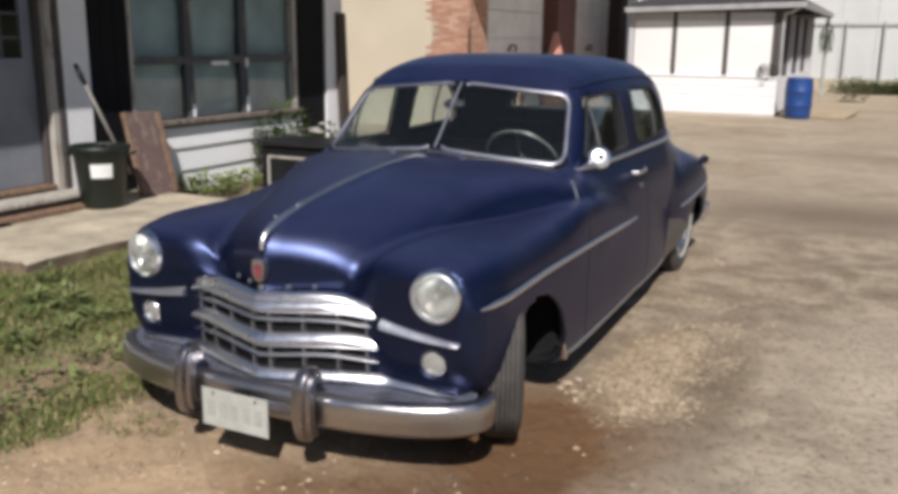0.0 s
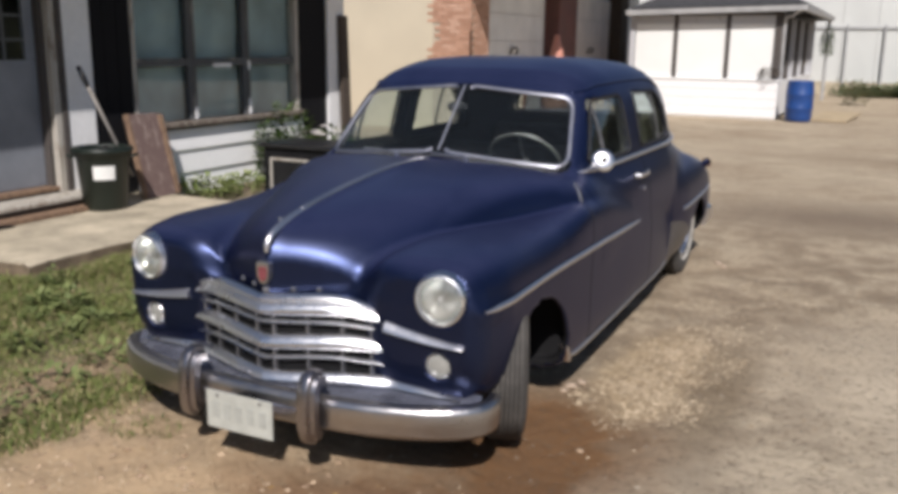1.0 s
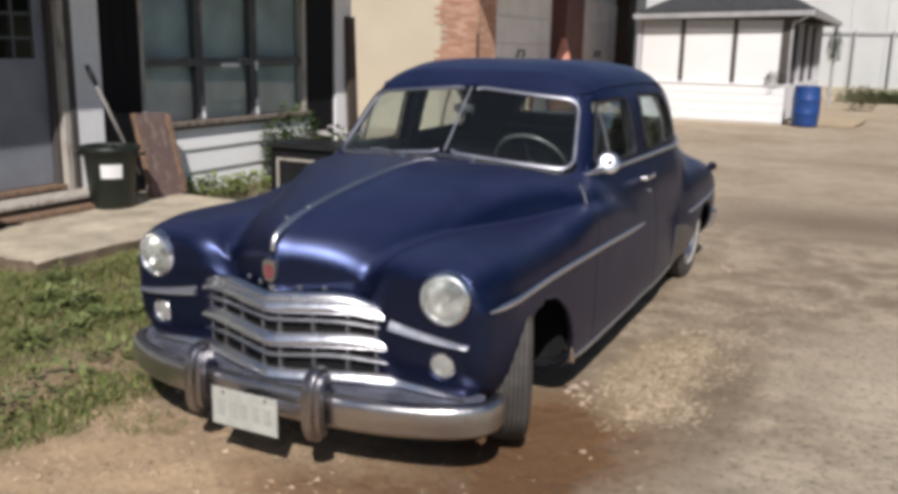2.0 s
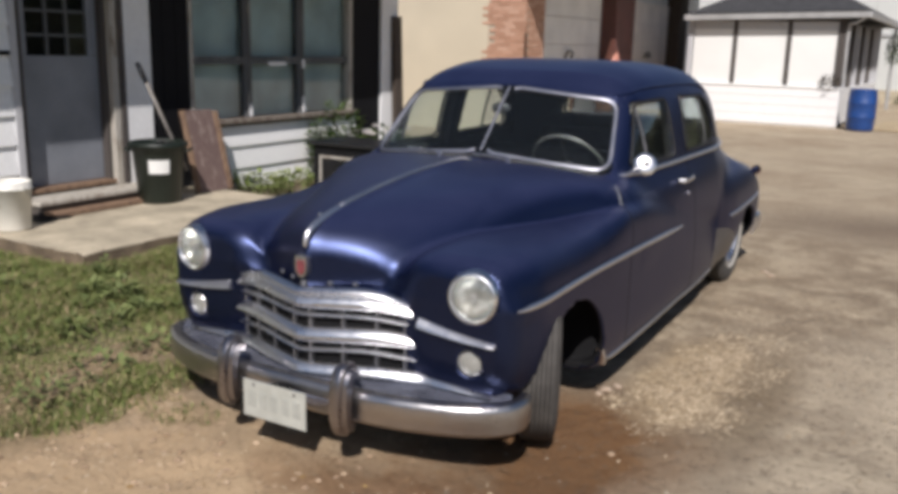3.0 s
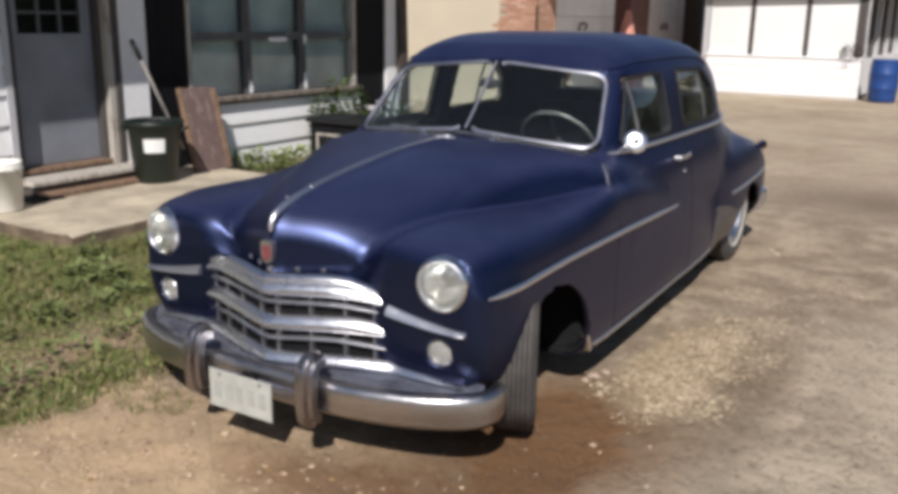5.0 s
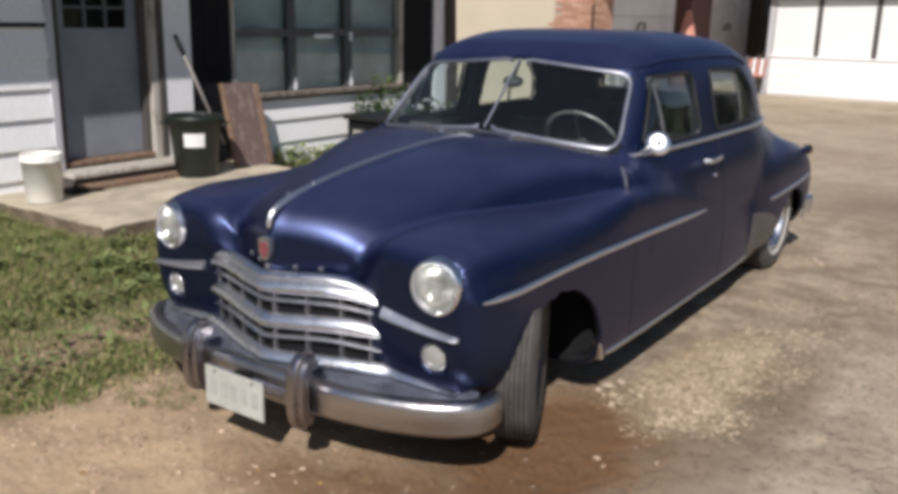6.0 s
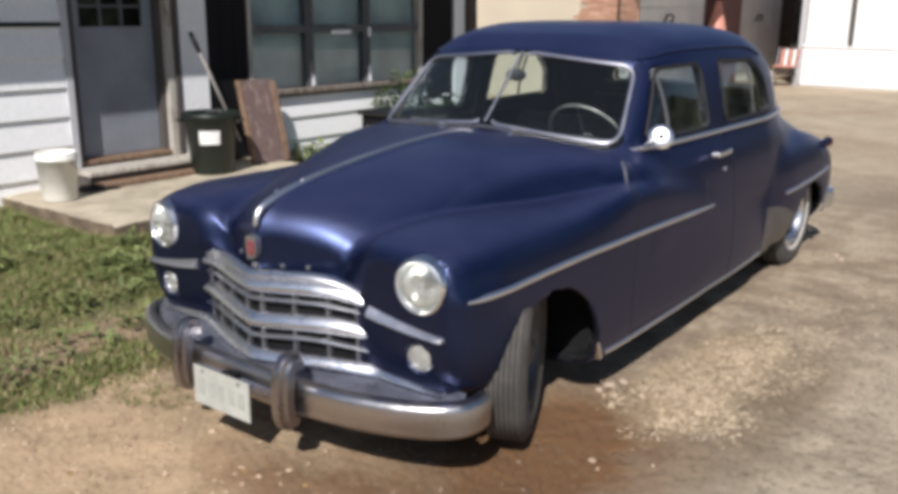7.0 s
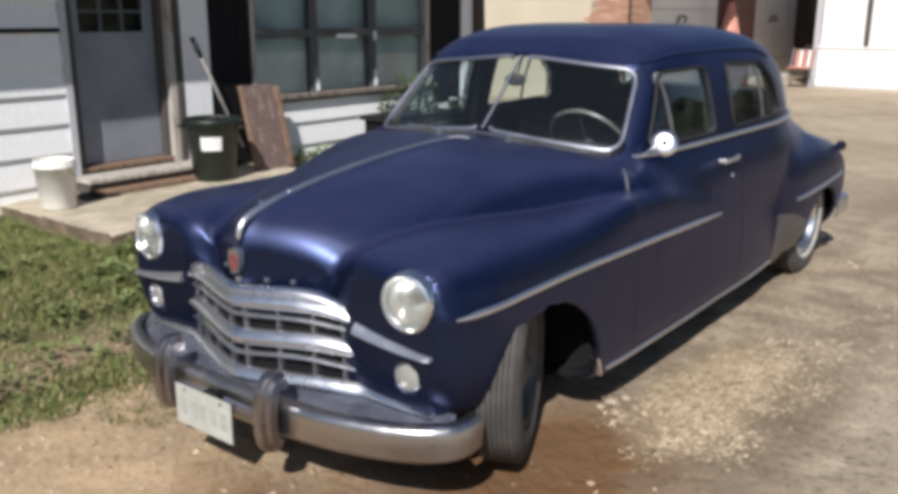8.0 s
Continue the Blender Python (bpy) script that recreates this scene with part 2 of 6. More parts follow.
    trodden = patch(n, l, xy, -1.36, 0.5, 0.34, 0.75, patchy, 0.7)
    base = mix_node(n, l, math_node(n, l, "MULTIPLY", trodden, 0.85), base, mix_node(n, l, fine, (0.22, 0.15, 0.09), (0.56, 0.42, 0.29)))
    chips = ramp_node(n, l, grit, [(0.60, (0, 0, 0)), (0.68, (1, 1, 1))])
    base = mix_node(n, l, math_node(n, l, "MULTIPLY", chips, math_node(n, l, "SUBTRACT", 0.30, math_node(n, l, "MULTIPLY", tan, 0.22))), base, (0.42, 0.37, 0.302))
    holes = ramp_node(n, l, fine, [(0.36, (1, 1, 1)), (0.47, (0, 0, 0))])
    base = mix_node(n, l, math_node(n, l, "MULTIPLY", holes, math_node(n, l, "SUBTRACT", 0.55, math_node(n, l, "MULTIPLY", tan, 0.45))), base, (0.15, 0.11, 0.073))
    l.new(base, b.inputs["Base Color"])
    b.inputs["Roughness"].default_value = 0.95
    b.inputs["Specular IOR Level"].default_value = 0.25
    lumps = noise_node(n, l, v, 9, 3, 0.6)
    h = math_node(n, l, "ADD", math_node(n, l, "ADD", math_node(n, l, "MULTIPLY", fine, 1.0), math_node(n, l, "MULTIPLY", lumps, 1.4)), math_node(n, l, "MULTIPLY", grit, 0.45))
    bp = n.new("ShaderNodeBump")
    bp.inputs["Strength"].default_value, bp.inputs["Distance"].default_value = 0.9, 0.024
    l.new(h, bp.inputs["Height"])
    l.new(bp.outputs[0], b.inputs["Normal"])
    return mat


def blade_mat(name, c0, c1):
    mat, n, l, b = node_mat(name)
    geo = n.new("ShaderNodeNewGeometry")
    l.new(ramp_node(n, l, geo.outputs["Random Per Island"], [(0.0, c0), (1.0, c1)]), b.inputs["Base Color"])
    b.inputs["Roughness"].default_value = 0.6
    b.inputs["Subsurface Weight"].default_value = 0.0
    b.inputs["Specular IOR Level"].default_value = 0.3
    return mat


def worn_mat(name, paint, wood, amount, rough=0.75, scale=7.0, spec=0.5):
    """Old paint with flaked places, or grain showing through."""
    mat, n, l, b = node_mat(name)
    tc = n.new("ShaderNodeTexCoord")
    v = tc.outputs["Object"]
    mp = n.new("ShaderNodeMapping")
    mp.inputs["Scale"].default_value = (3.0, 3.0, 0.5)
    l.new(v, mp.inputs[0])
    flake = noise_node(n, l, mp.outputs[0], scale, 8, 0.7, 0.6)
    grain = noise_node(n, l, mp.outputs[0], scale * 9, 5, 0.7)
    c = Vector(paint)
    coat = ramp_node(n, l, grain, [(0.3, tuple(c * 0.86)), (0.7, tuple(min(1, q) for q in c * 1.1))])
    mask = ramp_node(n, l, flake, [(max(0.0, 1 - amount - 0.06), (0, 0, 0)), (min(1.0, 1 - amount + 0.06), (1, 1, 1))])
    w = Vector(wood)
    bare = ramp_node(n, l, grain, [(0.3, tuple(w * 0.7)), (0.7, tuple(min(1, q) for q in w * 1.25))])
    l.new(mix_node(n, l, mask, coat, bare), b.inputs["Base Color"])
    b.inputs["Roughness"].default_value = rough
    b.inputs["Specular IOR Level"].default_value = spec
    bp = n.new("ShaderNodeBump")
    bp.inputs["Strength"].default_value, bp.inputs["Distance"].default_value = 0.35, 0.006
    l.new(math_node(n, l, "ADD", math_node(n, l, "MULTIPLY", grain, 0.5), math_node(n, l, "MULTIPLY", mask, -0.6)), bp.inputs["Height"])
    l.new(bp.outputs[0], b.inputs["Normal"])
    return mat


def paint_mat():
    """Old dark blue car paint: bluish flake under a thin dulled gloss, with dust and fine scuffs."""
    mat, n, l, b = node_mat("blue_car_paint")
    tc = n.new("ShaderNodeTexCoord")
    v = tc.outputs["Object"]
    big = noise_node(n, l, v, 1.6, 5)
    fine = noise_node(n, l, v, 55, 4, 0.7)
    col = ramp_node(n, l, big, [(0.3, (0.0040, 0.0134, 0.060)), (0.7, (0.0055, 0.0175, 0.078))])
    dust = ramp_node(n, l, fine, [(0.45, (0, 0, 0)), (0.75, (1, 1, 1))])
    col = mix_node(n, l, math_node(n, l, "MULTIPLY", dust, 0.025), col, (0.2, 0.18, 0.17))
    # upward faces are lightened by their normal: chalky film with skylight painted in
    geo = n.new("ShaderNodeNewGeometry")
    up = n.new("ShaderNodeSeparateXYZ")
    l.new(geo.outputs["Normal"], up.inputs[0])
    chalk_skylight = n.new("ShaderNodeMapRange")
    chalk_skylight.interpolation_type = "SMOOTHSTEP"
    chalk_skylight.inputs[1].default_value, chalk_skylight.inputs[2].default_value = 0.45, 0.97
    l.new(up.outputs[2], chalk_skylight.inputs[0])
    film = math_node(n, l, "MULTIPLY", chalk_skylight.outputs[0], math_node(n, l, "ADD", 0.55, math_node(n, l, "MULTIPLY", noise_node(n, l, v, 4.0, 6, 0.7), 0.8)), True)
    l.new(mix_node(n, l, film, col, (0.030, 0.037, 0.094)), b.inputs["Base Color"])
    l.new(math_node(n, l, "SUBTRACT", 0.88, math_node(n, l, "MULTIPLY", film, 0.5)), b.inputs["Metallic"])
    b.inputs["Specular IOR Level"].default_value = 0.4
    b.inputs["IOR"].default_value = 1.45
    b.inputs["Specular Tint"].default_value = (0.3, 0.36, 0.6, 1)
    rr = n.new("ShaderNodeMapRange")
    rr.inputs[3].default_value, rr.inputs[4].default_value = 0.34, 0.41
    l.new(big, rr.inputs[0])
    l.new(rr.outputs[0], b.inputs["Roughness"])
    b.inputs["Coat Weight"].default_value = 0.85
    b.inputs["Coat IOR"].default_value = 1.43
    cr = n.new("ShaderNodeMapRange")
    cr.inputs[3].default_value, cr.inputs[4].default_value = 0.33, 0.43
    l.new(fine, cr.inputs[0])
    l.new(cr.outputs[0], b.inputs["Coat Roughness"])
    return mat


def chrome_mat(name, tint, rough, pits, dents=0.12):
    """Chrome with fine pitting, a film of dirt and soft dents."""
    mat, n, l, b = node_mat(name)
    tc = n.new("ShaderNodeTexCoord")
    v = tc.outputs["Object"]
    wave = noise_node(n, l, v, 7, 3)
    spots = noise_node(n, l, v, 120, 5, 0.75)
    film = noise_node(n, l, v, 14, 6, 0.7)
    smear = ramp_node(n, l, noise_node(n, l, v, 5, 7, 0.75, 0.4), [(0.45, (0, 0, 0)), (0.65, (1, 1, 1))])
    mask = ramp_node(n, l, spots, [(0.62, (0, 0, 0)), (0.72, (1, 1, 1))])
    c = mix_node(n, l, math_node(n, l, "MULTIPLY", mask, pits), tint, (0.16, 0.12, 0.09))
    c = mix_node(n, l, math_node(n, l, "MULTIPLY", film, 0.25), c, (0.36, 0.33, 0.30))
    c = mix_node(n, l, math_node(n, l, "MULTIPLY", smear, pits * 0.35), c, (0.30, 0.26, 0.23))
    l.new(c, b.inputs["Base Color"])
    b.inputs["Metallic"].default_value = 1.0
    rr = n.new("ShaderNodeMapRange")
    rr.inputs[3].default_value, rr.inputs[4].default_value = rough, rough + 0.22
    l.new(math_node(n, l, "ADD", film, math_node(n, l, "MULTIPLY", smear, 0.4)), rr.inputs[0])
    l.new(rr.outputs[0], b.inputs["Roughness"])
    bp = n.new("ShaderNodeBump")
    bp.inputs["Strength"].default_value, bp.inputs["Distance"].default_value = dents, 0.01
    l.new(wave, bp.inputs["Height"])
    l.new(bp.outputs[0], b.inputs["Normal"])
    return mat


def brick_mat():
    mat, n, l, b = node_mat("orange_brick")
    oi = n.new("ShaderNodeObjectInfo")
    tc = n.new("ShaderNodeTexCoord")
    g = noise_node(n, l, tc.outputs["Object"], 40, 5, 0.7)
    c = ramp_node(n, l, oi.outputs["Random"], [(0.0, (0.42, 0.23, 0.15)), (0.5, (0.54, 0.31, 0.21)), (1.0, (0.64, 0.41, 0.30))])
    l.new(mix_node(n, l, math_node(n, l, "MULTIPLY", g, 0.4), c, (0.24, 0.14, 0.10)), b.inputs["Base Color"])
    b.inputs["Roughness"].default_value = 0.9
    bp = n.new("ShaderNodeBump")
    bp.inputs["Strength"].default_value, bp.inputs["Distance"].default_value = 0.4, 0.006
    l.new(g, bp.inputs["Height"])
    l.new(bp.outputs[0], b.inputs["Normal"])
    return mat


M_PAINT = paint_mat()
M_CHROME = chrome_mat("old_chrome", (0.84, 0.85, 0.88), 0.17, 0.5, 0.2)
M_GUARD = chrome_mat("dark_guard_chrome", (0.33, 0.32, 0.35), 0.18, 0.8, 0.3)
M_BUMPER = chrome_mat("dull_bumper_chrome", (0.49, 0.48, 0.49), 0.2, 0.8, 0.5)
M_STRIP = chrome_mat("bright_strip", (0.80, 0.80, 0.83), 0.24, 0.2)
M_SHIELD = plain("worn_shield_metal", (0.15, 0.147, 0.155), 0.42, 0.7, 0.2, 8, 0.06)
M_TRIM = chrome_mat("satin_trim", (0.42, 0.43, 0.49), 0.32, 0.2)
M_DULLCHROME = chrome_mat("dull_chrome", (0.55, 0.55, 0.58), 0.25, 0.6)
M_MIRROR = chrome_mat("polished_chrome", (0.9, 0.9, 0.92), 0.16, 0.1)
M_WHITEWALL = plain("dirty_white_rubber", (0.46, 0.44, 0.40), 0.8, 0, 0.25, 12, 0.05)
M_RUBBER = plain("tyre_rubber", (0.066, 0.061, 0.056), 0.9, 0, 0.35, 9, 0.15, 70)
M_BLACK = plain("black_metal_and_shade", (0.010, 0.010, 0.011), 0.7, 0, 0.3, 6, 0.05, spec=0.15)
M_BLACKGLOSS = plain("black_enamel", (0.014, 0.014, 0.015), 0.35, 0, 0.2, 6, 0.02)
M_DARKPANEL = plain("dark_panel", (0.014, 0.014, 0.015), 0.6, 0, 0.2, 6, 0.02, spec=0.2)
M_WHITE = worn_mat("white_siding_paint", (0.84, 0.84, 0.84), (0.52, 0.49, 0.44), 0.24, 0.65, 4.0)
M_GREYWHITE = worn_mat("grey_white_trim_paint", (0.50, 0.50, 0.52), (0.30, 0.27, 0.24), 0.36, 0.7, 6.0)
M_CASING = worn_mat("pale_casing_paint", (0.46, 0.43, 0.38), (0.22, 0.17, 0.12), 0.42, 0.75, 6.0)
M_SILL = worn_mat("weathered_sill_paint", (0.24, 0.21, 0.18), (0.12, 0.09, 0.07), 0.5, 0.8, 6.0)
M_DARKFRAME = worn_mat("dark_weathered_frame", (0.075, 0.065, 0.06), (0.15, 0.11, 0.08), 0.35, 0.8, 6.0)
M_MULLION = worn_mat("dark_mullion_paint", (0.10, 0.105, 0.11), (0.16, 0.14, 0.12), 0.35, 0.75, 8.0)
M_PEEL = worn_mat("peeling_mullion_paint", (0.10, 0.10, 0.10), (0.42, 0.40, 0.36), 0.40, 0.75, 5.0)
M_BLACKBOARD = worn_mat("black_board_paint", (0.009, 0.009, 0.011), (0.014, 0.013, 0.013), 0.3, 0.7, 5.0, 0.15)
M_BROWNWOOD = worn_mat("brown_worn_wood", (0.24, 0.155, 0.10), (0.13, 0.08, 0.055), 0.45, 0.85, 8.0)
M_BROWNBOARD = worn_mat("brown_panel", (0.15, 0.10, 0.09), (0.31, 0.24, 0.21), 0.42, 0.85, 9.0)
M_OLDWOOD = worn_mat("old_dark_wood", (0.06, 0.045, 0.035), (0.10, 0.075, 0.055), 0.4, 0.9, 8.0)
M_HANDLE = worn_mat("grey_wood_handle", (0.26, 0.24, 0.22), (0.17, 0.14, 0.11), 0.4, 0.8, 20.0)
M_DARKDOOR = plain("dark_door_paint", (0.22, 0.235, 0.265), 0.36, 0, 0.18, 2.5, 0.03, 50)
M_CONCRETE = plain("worn_concrete", (0.45, 0.39, 0.29), 0.9, 0, 0.30, 3.4, 0.35, 45)
M_GROUND = ground_mat()
M_HEDGE = blade_mat("hedge_leaf", (0.06, 0.085, 0.035), (0.19, 0.21, 0.10))
M_PINK = plain("pale_pinkish_stone", (0.40, 0.31, 0.235), 0.85, 0, 0.2, 30, 0.3, 120)
M_CLOD = blade_mat("dirt_clod", (0.22, 0.14, 0.085), (0.50, 0.37, 0.25))
M_EDGE = plain("soiled_concrete_edge", (0.14, 0.105, 0.07), 0.95, 0, 0.4, 5, 0.4, 50)
M_BLADE = blade_mat("grass_blade", (0.055, 0.085, 0.020), (0.185, 0.22, 0.06))
M_BLADE_LIGHT = blade_mat("light_grass_blade", (0.15, 0.19, 0.05), (0.29, 0.30, 0.11))
M_BLADE_DRY = blade_mat("dry_grass_blade", (0.20, 0.15, 0.08), (0.40, 0.32, 0.18))
M_LEAF = blade_mat("green_leaf", (0.03, 0.06, 0.015), (0.09, 0.13, 0.03))
M_TWIG = blade_mat("grey_twig", (0.09, 0.075, 0.06), (0.21, 0.18, 0.15))
M_LEAF_PALE = blade_mat("pale_leaf", (0.12, 0.17, 0.04), (0.27, 0.30, 0.12))
M_LEAF_DULL = blade_mat("dull_leaf", (0.06, 0.075, 0.03), (0.17, 0.16, 0.08))
M_PETAL = blade_mat("white_petal", (0.6, 0.55, 0.53), (0.8, 0.76, 0.75))
M_STEM = plain("green_stem", (0.09, 0.10, 0.04), 0.8, 0, 0.2, 20, 0.0)
M_STONE = blade_mat("pale_stone", (0.24, 0.20, 0.15), (0.42, 0.36, 0.28))
M_STONE_DARK = blade_mat("grey_stone", (0.14, 0.12, 0.095), (0.26, 0.225, 0.18))
M_STONE_WARM = blade_mat("warm_stone", (0.26, 0.19, 0.12), (0.38, 0.29, 0.19))
M_STRAW = blade_mat("straw_chip", (0.20, 0.135, 0.078), (0.86, 0.70, 0.49))
M_DRYLEAF = blade_mat("dry_leaf", (0.30, 0.17, 0.05), (0.45, 0.30, 0.12))
M_PANE = glass_mat("old_window_glass", (0.85, 0.92, 0.92), 0.03, 1.5)
M_SKY_SHEET = plain("sky_tinted_sheet", (0.70, 0.80, 0.82), 0.9, 0, 0.25, 2.2, 0.1)
M_SOFFIT = plain("soffit_paint", (0.6, 0.6, 0.58), 0.8, 0, 0.1, 4, 0.1)
M_BIN = plain("dark_green_plastic", (0.009, 0.015, 0.011), 0.45, 0, 0.2, 5, 0.05)
M_PAPER = plain("white_paper", (0.78, 0.78, 0.76), 0.8, 0, 0.05, 20, 0.0)
M_BUCKET = plain("white_plastic", (0.74, 0.72, 0.66), 0.45, 0, 0.08, 9, 0.03)
M_MORTAR = plain("mortar", (0.42, 0.36, 0.28), 0.95, 0, 0.15, 20, 0.3)
M_CREAM = plain("cream_stucco", (0.54, 0.475, 0.36), 0.9, 0, 0.05, 1.2, 0.15, 60)
M_BRICK = brick_mat()
M_GREYDOOR = plain("grey_door_paint", (0.7, 0.69, 0.67), 0.6, 0, 0.1, 2, 0.05)
M_GREYDOOR2 = plain("pale_grey_door_paint", (0.82, 0.76, 0.70), 0.6, 0, 0.12, 2, 0.05)
M_DARKRED = plain("dark_red_paint", (0.12, 0.05, 0.042), 0.7, 0, 0.25, 3, 0.1)
M_ROOF = plain("dark_shingle", (0.045, 0.045, 0.048), 0.95, 0, 0.35, 9, 0.4, 40)
M_ROOF_REFLECTOR = plain("pale_reflector_roofing", (0.34, 0.34, 0.35), 0.6, 0.2, 0.15, 2, 0.1)
M_SHEET = plain("white_window_sheet", (0.80, 0.80, 0.78), 0.5, 0, 0.03, 1.5, 0.02)
M_GUTTER = plain("grey_gutter_metal", (0.42, 0.42, 0.42), 0.5, 0.2, 0.12, 4, 0.05)
M_FARWHITE = plain("white_sheet_metal", (0.58, 0.59, 0.57), 0.55, 0, 0.05, 1.0, 0.05)
M_PLY = plain("plywood", (0.42, 0.33, 0.21), 0.85, 0, 0.15, 5, 0.1)
M_CONE = plain("faded_orange_plastic", (0.52, 0.23, 0.17), 0.6, 0, 0.12, 9, 0.03)
M_BARREL = plain("blue_plastic", (0.014, 0.055, 0.21), 0.4, 0, 0.12, 5, 0.02)
M_BACKDROP = plain("dark_backdrop", (0.06, 0.065, 0.035), 1.0, 0, 0.6, 0.8, 0.8, 3)
M_LEAF_GRASS = blade_mat("weed_leaf", (0.09, 0.12, 0.04), (0.20, 0.23, 0.085))


# ---------------------------------------------------------------- the car
def lump(X, Y, Z, centre, half, low, top, n=2.6, taper=0.0, shift=0.0):
    """A rounded tube along y: centre and half-width across, low and top heights as curves of y; negative inside."""
    yy = Y - shift * X * X if shift else Y
    c, a, b, t = (curve_at(yy, k) if isinstance(k, list) else k for k in (centre, half, low, top))
    if taper:
        a = np.maximum(a - taper * (Z - 1.0), 0.02)
    h = np.maximum((t - b) / 2, 1e-3)
    n = curve_at(yy, n) if isinstance(n, list) else n
    u = np.abs(X - c) / np.maximum(a, 1e-3)
    v = np.abs(Z - (t + b) / 2) / h
    r = (u ** n + v ** n) ** (1 / n)
    return (r - 1) * np.minimum(a, h)


def meet(a, b, k):
    """Smooth union."""
    h = np.clip(0.5 + 0.5 * (b - a) / k, 0, 1)
    return b + (a - b) * h - k * h * (1 - h)


def cap(Y, y0, y1, f):
    return np.maximum(f, np.maximum(y0 - Y, Y - y1))


def f_side(X, Y, Z):
    f = lump(X, Y, Z, 0.0, [(1.0, 0.60), (1.35, 0.69), (1.5, 0.768), (1.6, 0.806), (1.75, 0.822), (2.15, 0.835), (2.6, 0.85), (3.3, 0.835), (4.0, 0.78), (4.6, 0.70), (5.0, 0.52), (5.12, 0.3)],
             [(0.9, 0.16), (4.4, 0.18), (5.0, 0.34), (5.12, 0.45)],
             [(1.0, 0.6), (1.35, 0.78), (1.5, 0.90), (1.6, 0.955), (1.72, 0.985), (1.9, 0.995), (2.5, 1.01), (3.4, 1.02), (4.0, 1.0), (4.6, 0.86), (5.0, 0.68), (5.12, 0.55)], 5.0)
    return cap(Y, 1.02, 5.12, f)


def f_fender(X, Y, Z):
    """The front fender with its long fade into the door."""
    f = lump(X, Y, Z, [(0.43, 0.61), (0.5, 0.60), (0.7, 0.615), (1.2, 0.63), (2.0, 0.66), (3.0, 0.68), (3.6, 0.68)],
             [(0.43, 0.15), (0.445, 0.20), (0.48, 0.24), (0.54, 0.262), (0.7, 0.274), (1.2, 0.262), (2.0, 0.23), (3.0, 0.20), (3.6, 0.16)],
             [(0.43, 0.50), (0.45, 0.38), (0.49, 0.31), (0.54, 0.28), (0.8, 0.24), (1.2, 0.2), (1.34, 0.15), (3.6, 0.15)],
             [(0.43, 0.765), (0.445, 0.79), (0.48, 0.82), (0.54, 0.84), (0.75, 0.858), (1.2, 0.854), (1.45, 0.868), (1.65, 0.889), (1.85, 0.888), (2.2, 0.84), (2.6, 0.765), (3.4, 0.6)],
             [(0.43, 3.3), (0.95, 3.3), (1.3, 4.2), (1.6, 6.0), (1.9, 5.5), (2.6, 3.6)])
    return cap(Y, 0.435, 3.6, f)


def f_hood(X, Y, Z):
    a = np.minimum(np.abs(X), 0.45)
    yy = Y + 0.10 * a * a - 0.50 * a
    f = lump(X, yy, Z, 0.0, [(0.335, 0.30), (0.35, 0.345), (0.38, 0.39), (0.45, 0.44), (0.6, 0.50), (0.8, 0.545), (1.0, 0.605), (1.2, 0.69), (1.4, 0.79), (1.5, 0.815), (1.8, 0.82), (2.2, 0.80)],
             [(0.335, 0.62), (0.40, 0.45), (0.6, 0.35), (2.2, 0.35)],
             [(0.335, 0.765), (0.345, 0.80), (0.37, 0.846), (0.41, 0.884), (0.48, 0.918), (0.6, 0.948), (0.9, 0.995), (1.2, 1.027), (1.4, 1.04), (1.55, 1.045), (1.66, 1.03), (1.75, 0.99), (1.9, 0.92), (2.2, 0.80)],
             [(0.34, 2.0), (0.45, 2.15), (0.65, 2.7), (0.9, 4.0), (1.2, 5.0), (1.5, 4.4)])
    return cap(yy, 0.34, 2.2, f) - 0.006 * np.exp(-(X / 0.03) ** 2)


def f_mask(X, Y, Z):
    yy = Y - 0.17 * np.minimum(np.abs(X) / 0.5, 1.0) ** 1.3
    f = lump(X, Y, Z, 0.0, [(0.3, 0.66), (0.5, 0.72), (0.9, 0.80)], 0.3, [(0.3, 0.60), (0.5, 0.65), (0.9, 0.70), (1.3, 0.74)], 6)
    return cap(yy, 0.352, 1.3, f)


def f_cabin(X, Y, Z):
    f = lump(X, Y, Z, 0.0, [(1.6, 0.55), (1.68, 0.64), (1.76, 0.725), (1.92, 0.76), (2.05, 0.77), (2.6, 0.79), (3.3, 0.80), (3.6, 0.768), (3.8, 0.722), (4.0, 0.66), (4.3, 0.54), (4.7, 0.36)], 0.5,
             [(1.6, 0.85), (1.69, 0.97), (1.74, 1.03), (1.83, 1.12), (2.08, 1.375), (2.13, 1.42), (2.24, 1.487), (2.55, 1.534), (2.9, 1.54), (3.3, 1.522), (3.7, 1.46), (4.1, 1.32), (4.4, 1.15), (4.7, 0.95)],
             [(2.0, 5.0), (2.6, 5.3), (3.3, 5.5)], 0.23, 0.1)
    return cap(Y, 1.6, 4.7, f)


